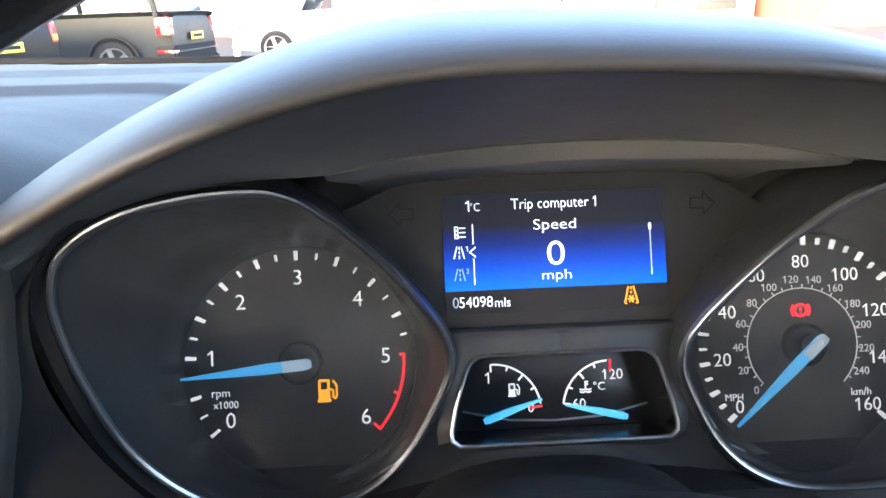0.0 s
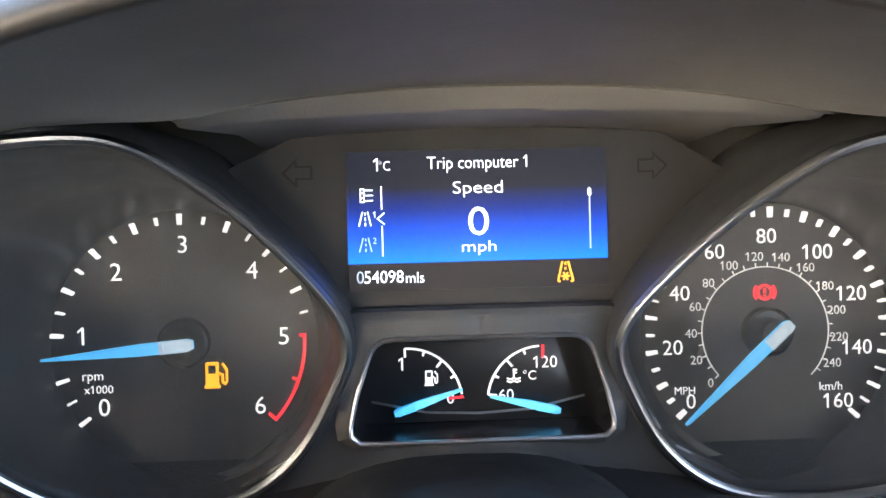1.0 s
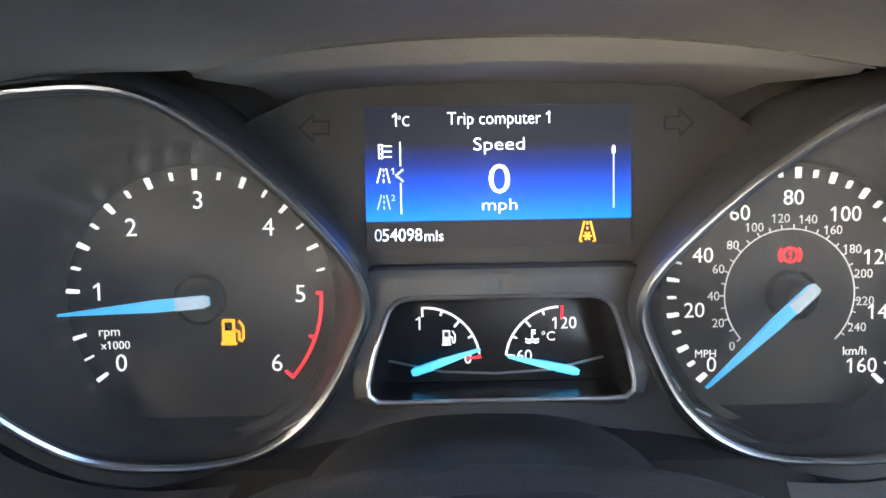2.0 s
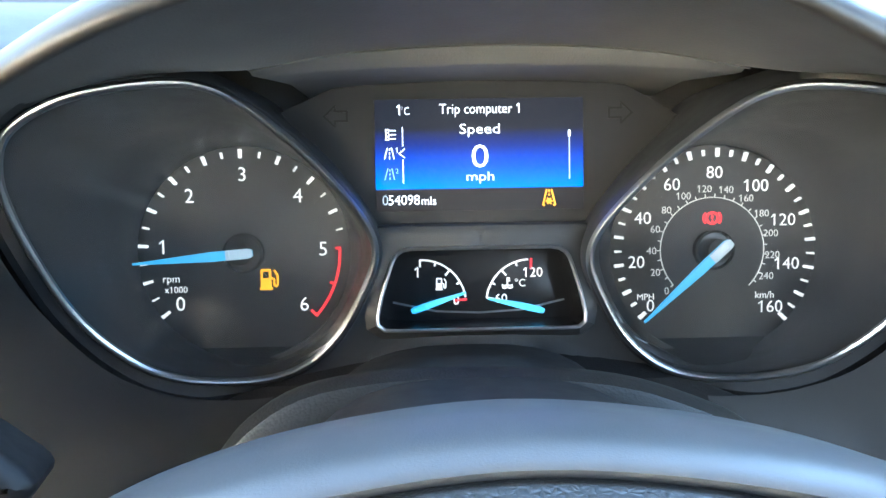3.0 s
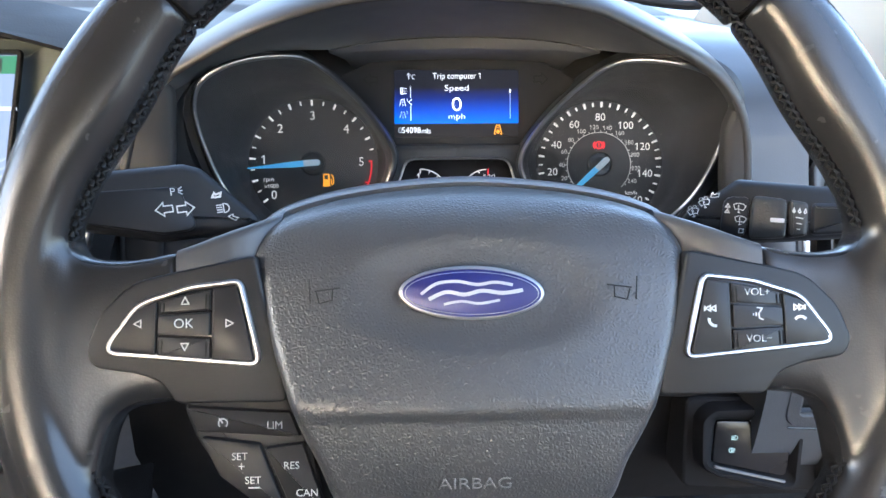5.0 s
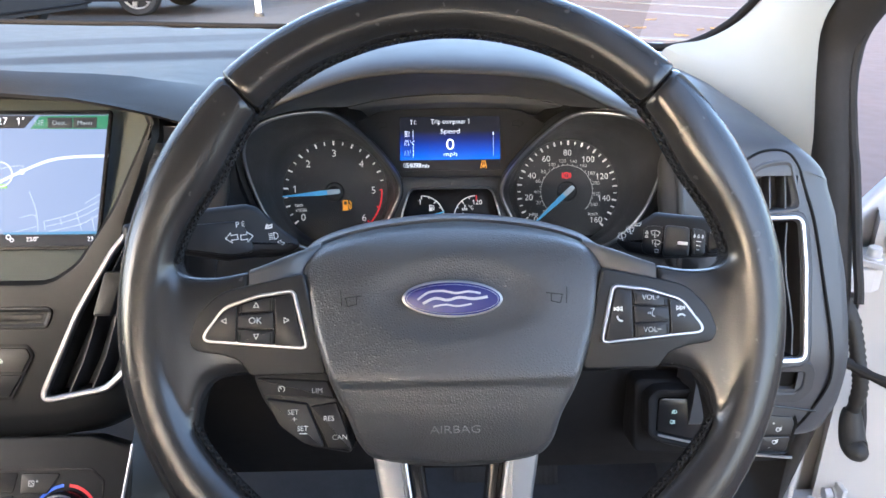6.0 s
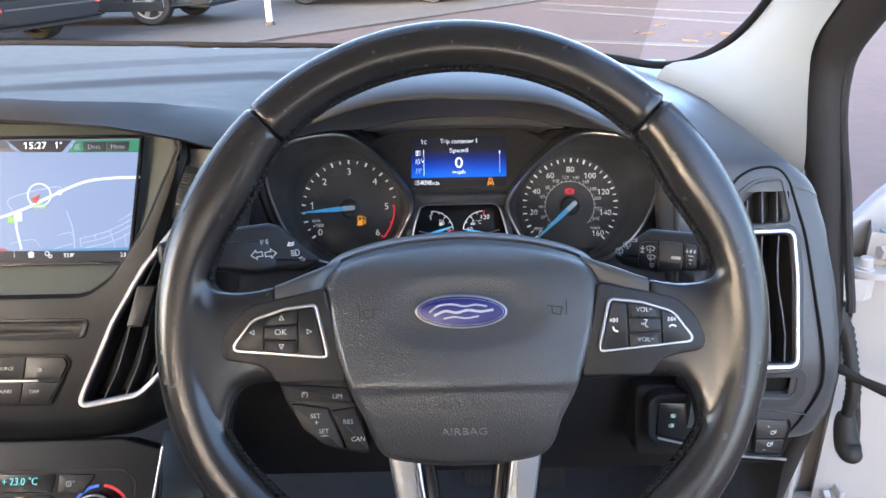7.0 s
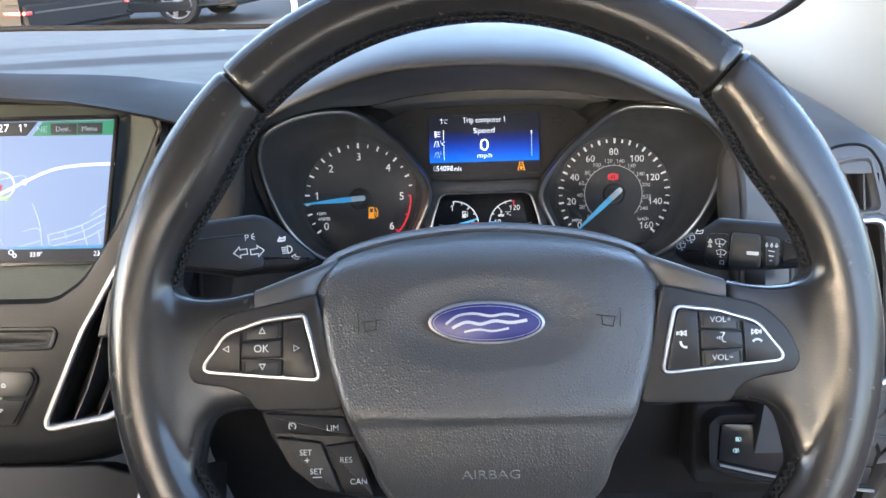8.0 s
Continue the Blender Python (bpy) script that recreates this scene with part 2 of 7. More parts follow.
def rounded(corners, n=6):
    """A polygon with rounded corners from (x, y, radius), counter-clockwise."""
    out, k = [], len(corners)
    for i in range(k):
        a, b, c = (Vector(corners[(i + j) % k][:2]) for j in (-1, 0, 1))
        r = corners[i][2]
        u, v = (a - b).normalized(), (c - b).normalized()
        half = math.acos(max(-1, min(1, u.dot(v)))) / 2
        d = min(r / math.tan(half), 0.49 * (a - b).length, 0.49 * (c - b).length)
        s, t = b + u * d, b + v * d
        for j in range(n + 1):
            f = j / n
            out.append(s * (1 - f) ** 2 + 2 * b * f * (1 - f) + t * f * f)
    return out


def inset(pts, d):
    """Moves a counter-clockwise outline inwards by d (outwards: minus)."""
    out, k = [], len(pts)
    for i in range(k):
        a, b, c = Vector(pts[i - 1][:2]), Vector(pts[i][:2]), Vector(pts[(i + 1) % k][:2])
        e, f = b - a, c - b
        n1 = Vector((-e.y, e.x)).normalized() if e.length > 1e-9 else Vector((-f.y, f.x)).normalized()
        n2 = Vector((-f.y, f.x)).normalized() if f.length > 1e-9 else n1
        m = (n1 + n2)
        m = m.normalized() if m.length > 1e-6 else n1
        out.append(b + m * d / max(0.5, m.dot(n1)))
    return out


def loft(rings, closed=True, cap_first=False, cap_last=False, bm=None):
    """Skin between rows of 3D points of one length."""
    bm = bm or bmesh.new()
    rows = [[bm.verts.new(q) for q in ring] for ring in rings]
    for r, s in zip(rows, rows[1:]):
        k = len(r)
        for i in range(k if closed else k - 1):
            j = (i + 1) % k
            bm.faces.new((r[i], r[j], s[j], s[i]))
    if cap_first:
        bm.faces.new(rows[0])
    if cap_last:
        bm.faces.new(rows[-1])
    return bm


def at(pts, z):
    return [(p[0], p[1], z) for p in pts]


def plate(outline, z0, z1, edge=0.0008, bm=None, steps=3):
    """An outline raised from z0 to z1 with a rounded front edge."""
    rings = [at(outline, z0), at(outline, z1 - edge)]
    for s in range(1, steps + 1):
        f = s / steps * math.pi / 2
        rings.append(at(inset(outline, edge * (1 - math.cos(f))), z1 - edge + edge * math.sin(f)))
    return loft(rings, cap_first=True, cap_last=True, bm=bm)


def hoop(outline, profile, bm=None):
    """A bead along a closed outline; profile: (outwards, up) pairs, closed."""
    return loft([at(inset(outline, -o), u) for o, u in profile + profile[:1]], bm=bm)


def bead(r, up=0.0, wide=1.0, n=14):
    return [(r * wide * math.cos(2 * math.pi * i / n), up + r * math.sin(2 * math.pi * i / n)) for i in range(n)]


def disc(cx, cy, r, n=48):
    return [Vector((cx + r * math.cos(2 * math.pi * i / n), cy + r * math.sin(2 * math.pi * i / n))) for i in range(n)]


def oval(cx, cy, a, b, n=64):
    return [Vector((cx + a * math.cos(2 * math.pi * i / n), cy + b * math.sin(2 * math.pi * i / n))) for i in range(n)]


def tube(path, r, n=14, bm=None, caps=True):
    """A round bar along a path of 3D points; r: one radius or one a point."""
    p = [Vector(q) for q in path]
    rings, up = [], None
    for i, q in enumerate(p):
        d = (p[min(i + 1, len(p) - 1)] - p[max(i - 1, 0)]).normalized()
        if up is None:
            up = Vector((0, 0, 1)) if abs(d.z) < 0.9 else Vector((1, 0, 0))
        side = d.cross(up).normalized()
        up = side.cross(d).normalized()
        rad = r[i] if isinstance(r, (list, tuple)) else r
        rings.append([q + side * rad * math.cos(2 * math.pi * k / n) + up * rad * math.sin(2 * math.pi * k / n) for k in range(n)])
    return loft(rings, cap_first=caps, cap_last=caps, bm=bm)


def stroke(path, wide, z0, z1, bm=None):
    """A flat raised line of even width along a 2D path."""
    p = [Vector(q[:2]) for q in path]
    if len(p) > 3 and (p[0] - p[-1]).length < 1e-9:
        a, b = inset(p[:-1], wide / 2), inset(p[:-1], -wide / 2)
        return loft([at(a, z0), at(a, z1), at(b, z1), at(b, z0), at(a, z0)], bm=bm)
    left, right = [], []
    for i, q in enumerate(p):
        e, f = q - p[max(i - 1, 0)], p[min(i + 1, len(p) - 1)] - q
        e, f = (e if e.length > 1e-9 else f).normalized(), (f if f.length > 1e-9 else e).normalized()
        d = e + f
        d = d.normalized() if d.length > 1e-6 else e
        s = Vector((-d.y, d.x)) * wide / 2 / max(0.5, d.dot(e))
        left.append(q + s)
        right.append(q - s)
    ring = right + left[::-1]
    return loft([at(ring, z0), at(ring, z1)], cap_first=True, cap_last=True, bm=bm)


def box(x0, x1, y0, y1, z0, z1, edge=0.002, bm=None):
    return plate(rounded([(x0, y0, edge * 1.5), (x1, y0, edge * 1.5), (x1, y1, edge * 1.5), (x0, y1, edge * 1.5)], 3), z0, z1, edge, bm)


def glyphs(text, thin):
    """The built-in font's outlines of a text as one flat mesh."""
    font = bpy.data.curves.new("glyphs", "FONT")
    font.body, font.align_x, font.align_y, font.resolution_u, font.offset = text, "LEFT", "BOTTOM_BASELINE", 3, -thin
    tmp = bpy.data.objects.new("glyphs", font)
    me = bpy.data.meshes.new_from_object(tmp)
    bpy.data.objects.remove(tmp)
    return me


def lettering(text, parent, mat, x, y, z, width=0.0, height=0.0, spin=0.0, name="lettering", thick=0.0002, align="CENTER", thin=0.004):
    """Words in the built-in font, on the parent's x-y plane, scaled to a width or a height."""
    me = glyphs(text, thin)
    bm = bmesh.new()
    bm.from_mesh(me)
    bpy.data.meshes.remove(me)
    for i, ch in enumerate(text):
        if ch == "1":
            # a flag at the top of each figure one
            bar = glyphs(text[:i] + "1", thin)
            right, top = max(v.co.x for v in bar.vertices), max(v.co.y for v in bar.vertices)
            single = glyphs("1", thin)
            xs = [v.co.x for v in single.vertices]
            left = right - (max(xs) - min(xs))
            bpy.data.meshes.remove(bar)
            bpy.data.meshes.remove(single)
            bm.faces.new([bm.verts.new((u, v, 0)) for u, v in ((left + 0.01, top), (left - 0.15, top - 0.13), (left - 0.15, top - 0.21), (left + 0.01, top - 0.10))])
    xs, ys = [v.co.x for v in bm.verts], [v.co.y for v in bm.verts]
    w, h = max(xs) - min(xs), max(ys) - min(ys)
    sy = height / h if height else width / w
    sx = width / w if width else sy
    ox, oy = (max(xs) + min(xs)) / 2, (max(ys) + min(ys)) / 2
    if align == "LEFT":
        ox = min(xs)
    for v in bm.verts:
        v.co = Vector(((v.co.x - ox) * sx, (v.co.y - oy) * sy, 0))
    r = bmesh.ops.extrude_face_region(bm, geom=bm.faces[:])
    for v in [g for g in r["geom"] if isinstance(g, bmesh.types.BMVert)]:
        v.co.z += thick
    me = bpy.data.meshes.new(name)
    bmesh.ops.recalc_face_normals(bm, faces=bm.faces)
    bm.to_mesh(me)
    bm.free()
    me.materials.append(mat)
    ob = new(name, me)
    ob.parent = parent
    ob.matrix_local = pose(x, y, z, 0, 0, spin)
    return ob


def mark(name, parent, mat, strokes, x, y, z, size=1.0, wide=0.0006, thick=0.0002, spin=0.0):
    """A printed symbol of several lines, each a 2D path."""
    bm = bmesh.new()
    for s in strokes:
        stroke([(q[0] * size, q[1] * size) for q in s], wide, 0, thick, bm)
    ob = part(name, bm, mat, parent)
    ob.matrix_local = pose(x, y, z, 0, 0, spin)
    return ob


def arc(cx, cy, r, a0, a1, n=24):
    return [(cx + r * math.cos(radians(a0 + (a1 - a0) * i / n)), cy + r * math.sin(radians(a0 + (a1 - a0) * i / n))) for i in range(n + 1)]


def tilted(x, y, z, degrees, turn=0.0):
    """A face frame: x to the right, y up the face, z out of it towards the driver; degrees: how far its top leans away."""
    return pose(x, y, z, 0, 0, turn) @ pose(0, 0, 0, 90 - degrees, 0, 0)


MM = 0.001
def mm(*pts):
    return [tuple(c * MM for c in p) for p in pts]


def lerp_table(x, table):
    for (x0, *a), (x1, *b) in zip(table, table[1:]):
        if x <= x1:
            f = max(0, (x - x0) / (x1 - x0))
            f = f * f * (3 - 2 * f) * 0.5 + f * 0.5
            return [p + (q - p) * f for p, q in zip(a, b)]
    return list(table[-1][1:])


def smooth_table(table):
    """A reader of a smooth line through a short table of pairs."""
    line = curve(table, 10, False)
    xs, ys = [q.x for q in line], [q.y for q in line]
    return lambda x: float(np.interp(x, xs, ys))


# ================= outside ground and cabin shell =================
ASPHALT = material("worn_asphalt", (0.029, 0.0250, 0.0225), 0.85, vary=0.3, scale=1.3, grain=0.6, grain_scale=120)
CONCRETE = material("pale_kerb_concrete", (0.044, 0.042, 0.041), 0.85, vary=0.2, scale=5, grain=0.4, grain_scale=90)
PAVING = material("red_brown_paving", (0.040, 0.0215, 0.0160), 0.85, vary=0.25, scale=2.2, grain=0.5, grain_scale=100, piece_vary=0.1)
LINE = material("road_line_paint", (0.048, 0.042, 0.037), 0.7, vary=0.35, scale=12, grain=0.3, grain_scale=150)

bm = bmesh.new()
bmesh.ops.create_grid(bm, x_segments=24, y_segments=24, size=400)
solo("ground", bm, ASPHALT, "dark worn asphalt of a car park", "ground", "structure")

# car frame: the driver sits on the right, the car's middle is at x = -0.36
CX = -0.36


def windscreen_base(x):
    """y and z of the lower edge of the windscreen."""
    y, z = lerp_table(x, [(-1.10, 0.770, 0.932), (-0.90, 0.795, 0.928), (-0.71, 0.800, 0.925), (-0.48, 0.790, 0.920), (-0.25, 0.7585, 0.917), (0.17, 0.634, 0.917), (0.29, 0.557, 0.917), (0.40, 0.44, 0.917)])
    return y, z


def dash_height(x, y):
    """Height of the dashboard's upper surface."""
    yb, zb = windscreen_base(x)
    left = 0.974 if x < -0.34 else 0.974 - 0.016 * min(1, (x + 0.34) / 0.15) - 0.04 * min(1, max(0, (x + 0.24) / 0.06)) ** 2
    front = 0.13
    f = min(1, max(0, (y - front) / max(0.05, yb - front)))
    return left + (zb - left) * (f ** 0.38)


# upper dashboard, a soft-touch slab with a crease and a front lip over the display
def front_y(x):
    """Where the front edge of the upper dashboard stands."""
    if x < -0.26:
        return 0.140
    if x < -0.18:
        f = (x + 0.26) / 0.08
        return 0.140 + 0.065 * f * f * (3 - 2 * f)
    if x < -0.12:
        return 0.205 + 0.255 * (x + 0.18) / 0.06
    return 0.46


def step_lines(x):
    first = max(0.30, 0.625 + 0.60 * x) if x < 0 else 0.625
    return first, min(max(first + 0.06, 0.805 + 0.594 * x), windscreen_base(x)[0] - 0.05)


dash = thing("dashboard", pose(0, 0, 0), "dark grey soft-touch car dashboard with fine grain", "dashboard", kind="structure")
xs = [-1.10 + 0.02 * i for i in range(67)]
rings = []
for x in xs:
    yb, zb = windscreen_base(x)
    yf = front_y(x)
    zf = dash_height(x, yf)
    h = 1.0 if x < 0.06 else max(0.12, 1 - (x - 0.06) / 0.12)
    g = min(1, max(0, (x + 0.31) / 0.07))
    gl = min(1, max(0, (x + 0.255) / 0.05))
    row = [(x, yf + 0.16, zf - 0.14), (x, yf + 0.085, zf - (0.020 + 0.022 * gl) * h), (x, yf + 0.012, zf - (0.016 + 0.008 * gl) * h), (x, yf + 0.004, zf - (0.0145 + 0.0075 * gl) * h), (x, yf, zf - (0.011 + 0.008 * gl) * h), (x, yf + 0.003 + 0.003 * g, zf - (0.008 + 0.005 * g) * h), (x, yf + 0.011 + 0.010 * g, zf - (0.0025 + 0.005 * g) * h), (x, yf + 0.022 + 0.030 * g, zf - 0.0025 * g * h)]
    # two shallow steps run across the passenger side and fade out towards the hood
    first, second = step_lines(x)
    first = min(max(first, yf + 0.03), yb - 0.05)
    second = min(max(second, first + 0.03), yb - 0.015)
    deep = 0.0045 * min(1, max(0, (0.02 - x) / 0.15)) * min(1, max(0, (x + 0.62) / 0.25))
    lead = yf + 0.022 + 0.030 * g
    first = max(first, lead + 0.02)
    second = max(second, first + 0.03)
    ys = [lead + (first - 0.006 - lead) * k / 7 for k in range(1, 8)] + [first + 0.006] + [first + 0.006 + (second - 0.018 - first) * k / 5 for k in range(1, 6)] + [second + 0.012]
    ys += [second + 0.012 + (yb + 0.03 - second - 0.012) * k / 8 for k in range(1, 9)]
    for y in ys:
        up = deep * (-1 if y < first else 0) + 0.004 * (1 if y > second else 0) * min(1, max(0, (0.0 - x) / 0.1))
        row.append((x, y, dash_height(x, y) + (up if y < yb else 0) * min(1, (y - lead) / 0.06)))
    rings.append(row)
part("upper_dash", loft(rings, closed=False), DASH, dash)

sensor = thing("light_sensor", pose(-0.352, 0.752, dash_height(-0.352, 0.752) + 0.002), "small pale dome of a light sensor on the dashboard", "sensor")
part("dome", loft([at(disc(0, 0, r, 24), z) for r, z in ((0.0125, -0.004), (0.0125, -0.0005), (0.0118, 0.0004), (0.0095, 0.0013), (0.0055, 0.0020), (0.002, 0.0022))], cap_last=True), PAINT, sensor, sharp=60)
part("collar", hoop(disc(0, 0, 0.0128, 24), [(-0.0003, -0.003), (0.0, 0.0), (0.0012, 0.0), (0.0016, -0.003)]), RUBBER, sensor)

# cluster hood: an arched brow whose rounded lip frames the instruments
LIP = [(-0.221, 0.775), (-0.2145, 0.820), (-0.204, 0.855), (-0.192, 0.8820), (-0.175, 0.9005), (-0.148, 0.9160), (-0.119, 0.9300), (-0.089, 0.9410), (-0.060, 0.9480), (-0.030, 0.9508), (0.0075, 0.9505),
       (0.045, 0.9485), (0.070, 0.9455), (0.089, 0.9405), (0.118, 0.9275), (0.148, 0.9125), (0.170, 0.8965), (0.186, 0.8740), (0.195, 0.840), (0.199, 0.805), (0.203, 0.770)]
lip = curve(LIP, 4, closed=False)
SECTION = [(-0.004, 0.10), (-0.001, 0.05), (-0.0006, 0.010), (-0.0005, 0.006), (-0.0002, 0.003), (0.0007, 0.0009), (0.0022, 0.0002), (0.0042, 0.0012), (0.0066, 0.0048), (0.0087, 0.011), (0.0105, 0.019), (0.0120, 0.029), (0.0142, 0.052), (0.0155, 0.085), (0.0150, 0.13), (0.010, 0.20), (-0.003, 0.29), (-0.03, 0.38)]


def lip_y(x):
    f = min(1, max(0, (abs(x - 0.0075) - 0.10) / 0.10))
    return 0.176 + 0.024 * f * f * (3 - 2 * f)


def curve_value(z, table):
    """A smooth reading of a short table."""
    return smooth_table(table)(z)


outer_rows = []
for i, q in enumerate(lip):
    d = (lip[min(i + 1, len(lip) - 1)] - lip[max(i - 1, 0)]).normalized()
    out = Vector((-d.y, d.x))
    row = [(q.x + out.x * o, lip_y(q.x) + y, q.y + out.y * o) for o, y in SECTION]
    outer_rows.append(row[2:])
hood = thing("cluster_hood", pose(0, 0, 0), "arched dark grey hood shading the instrument cluster", "dashboard hood", kind="structure")
part("brow", loft(outer_rows, closed=False), BROW, hood, sharp=70)
INNER = {-1: [(0.770, -0.201), (0.800, -0.1935), (0.830, -0.1855), (0.848, -0.1800), (0.860, -0.1780), (0.870, -0.1765), (0.880, -0.1750), (0.890, -0.1740), (0.898, -0.1745), (0.904, -0.1785)],
         1: [(0.770, 0.199), (0.800, 0.1905), (0.832, 0.1830), (0.854, 0.1805), (0.866, 0.1790), (0.875, 0.1800), (0.884, 0.1825), (0.888, 0.1830)]}
for s, inner in INNER.items():
    edge = sorted(((q.y, q.x) for q in lip if (q.x > 0) == (s > 0) and q.y < 0.912))
    rings = []
    for k in range(25):
        z = 0.772 + (inner[-1][0] - 0.772) * k / 24
        xo, xi = lerp_table(z, edge)[0], curve_value(z, inner)
        y = lip_y(xo)
        rings.append([(xo - s * 0.0002, y + 0.0012, z), ((xo + xi) / 2, y + 0.0016, z), (xi + s * 0.0022, y + 0.0030, z), (xi + s * 0.0006, y + 0.0045, z), (xi, y + 0.0075, z), (xi + s * 0.001, y + 0.016, z)])
    part("side_return", loft(rings, closed=False), BROW, hood, sharp=70)
# driver's side of the dashboard, from the hood to the door, rolling over into a flat top
def lip_side(z):
    """x of the hood's driver-side lip at a height."""
    return lerp_table(z, [(0.60, 0.207), (0.77, 0.203), (0.805, 0.199), (0.84, 0.195), (0.876, 0.188), (0.90, 0.176), (0.93, 0.190)])[0]


def end_profile(x):
    zt, yt = lerp_table(x, [(0.19, 0.917, 0.290), (0.225, 0.915, 0.310), (0.26, 0.908, 0.350), (0.30, 0.889, 0.350), (0.33, 0.876, 0.345), (0.348, 0.868, 0.340)])
    zk = min(0.876, zt - 0.008)

    def face(z):
        return 0.2022 + (z - 0.822) * 0.42
    yk = face(zk)
    pts = [(0.64, 0.910), (0.50, (zt + 0.905) / 2), (yt + 0.05, zt + 0.001), (yt, zt - 0.001), ((yt + yk) / 2 + 0.004, zk + (zt - zk) * 0.66), (yk + 0.010, zk + (zt - zk) * 0.20), (face(zk - 0.012), zk - 0.012)]
    pts += [(face(z), z) for z in (0.852, 0.822, 0.78, 0.73)] + [(0.156, 0.700), (0.158, 0.650), (0.166, 0.624), (0.185, 0.613), (0.23, 0.610)]
    return curve(pts, 5, False)


def end_x(x, z):
    """The end cap's outer edge leans outwards from its top and tucks in at its foot."""
    edge = lerp_table(z, [(0.585, 0.338), (0.610, 0.3430), (0.635, 0.3490), (0.662, 0.3555), (0.69, 0.3560), (0.73, 0.3545), (0.77, 0.3525), (0.82, 0.3440), (0.85, 0.3350), (0.875, 0.3250), (0.892, 0.315), (0.93, 0.312)])[0]
    return x if x < 0.30 else 0.30 + (x - 0.30) * (edge - 0.30) / 0.048


rings = [[(max(lip_side(q.y) + 0.005, 0.0) if q.y < 0.9 else 0.172, max(q.x, 0.206) if q.y > 0.76 else q.x + 0.03, q.y) for q in end_profile(0.20)]]
for x, back in ((0.216, 0.0), (0.232, 0.0), (0.243, 0.0), (0.26, 0.0), (0.28, 0.0), (0.303, 0.0), (0.320, 0.001), (0.335, 0.004), (0.343, 0.008), (0.347, 0.016), (0.348, 0.034), (0.348, 0.08)):
    rings.append([(end_x(x, q.y), q.x + back, q.y - max(0, back) * 0.25) for q in end_profile(x)])
bm = loft(rings, closed=False)
holes = [f for f in bm.faces if (0.243 < f.calc_center_median().x < 0.303 and (0.712 < f.calc_center_median().z < 0.854 or 0.678 < f.calc_center_median().z < 0.698))]
bmesh.ops.delete(bm, geom=holes, context="FACES")
part("side_panel", bm, END_CAP, dash, sharp=60)
# near-black sheet that closes the view through the vent cut-out
part("vent_backing", loft([[(x, 0.29, z) for x in (0.22, 0.27, 0.325)] for z in (0.69, 0.78, 0.865)], closed=False), GAP_SHADE, dash)
GAP = [(0.252, 0.862), (0.258, 0.868), (0.270, 0.8735), (0.284, 0.8750), (0.295, 0.8725), (0.302, 0.864), (0.306, 0.853), (0.3100, 0.840), (0.3156, 0.8216), (0.3206, 0.793), (0.3245, 0.765), (0.3275, 0.745), (0.3300, 0.727), (0.3325, 0.700), (0.3318, 0.682), (0.3225, 0.653), (0.309, 0.620)]


def panel_y(x, z):
    """Where the end panel's face stands at a height."""
    line = sorted((q.y, q.x) for q in end_profile(x) if q.x < 0.26)
    return lerp_table(z, line)[0]


gap = [(q.x, panel_y(q.x, q.y) + 0.0006, q.y) for q in curve(GAP, 4, False)]
part("end_cap_gap", tube(gap, 0.0014, 8), GAP_SHADE, dash, "dark gap round the end cap")
# recess walls beside the cluster
part("cluster_cheek", loft([[(-0.198, 0.212, 0.905), (-0.218, 0.207, 0.83), (-0.224, 0.20, 0.70)], [(-0.245, 0.222, 0.905), (-0.262, 0.205, 0.83), (-0.27, 0.19, 0.70)]], closed=False), END_CAP, dash)

# lower dashboard, column shroud, footwell
part("knee_panel", loft([[(x, y, z) for x in (-0.24, -0.1, 0.0, 0.1, 0.2, 0.35)] for y, z in ((0.30, 0.80), (0.245, 0.775), (0.205, 0.70), (0.20, 0.62), (0.23, 0.54), (0.32, 0.50))], closed=False), KNEE, dash)
shroud = [Vector((0.062 * math.copysign(abs(math.cos(t)) ** 0.7, math.cos(t)), 0.055 * math.copysign(abs(math.sin(t)) ** 0.7, math.sin(t)))) for t in [2 * math.pi * i / 40 for i in range(40)]]
col = thing("steering_column", tilted(0.001, 0.0043, 0.8437, 24.4), "black plastic steering column shroud", "column")
part("shroud", loft([at([q * s + Vector((0, -0.012)) for q in shroud], z) for s, z in ((0.9, -0.045), (1.0, -0.05), (1.08, -0.10), (1.15, -0.20), (1.2, -0.30))], cap_first=True), FASCIA, col)

# cabin shell: roof, far side, floor, front window openings, and added light-blocking rear walls
shell = thing("cabin", pose(0, 0, 0), "car cabin with pale headliner, dark floor and open window apertures", "car cabin", kind="structure")
part("headliner", loft([[(CX + 0.60 * u, y, z - 0.03 * u * u) for u in [-1 + 0.2 * i for i in range(11)]] for y, z in ((0.06, 1.335), (-0.1, 1.372), (-0.5, 1.40), (-1.2, 1.40), (-1.9, 1.33), (-1.9, 1.37), (-1.2, 1.43), (-0.5, 1.43), (-0.1, 1.405), (0.06, 1.36))], closed=False), LINER, shell)
part("cabin_floor", loft([[(CX - 0.74, y, z), (CX, y, z + 0.02), (CX + 0.74, y, z)] for y, z in ((0.75, 0.60), (0.70, 0.30), (0.55, 0.24), (-1.9, 0.24), (-1.9, 0.85), (-1.6, 0.92))], closed=False), CARPET, shell)
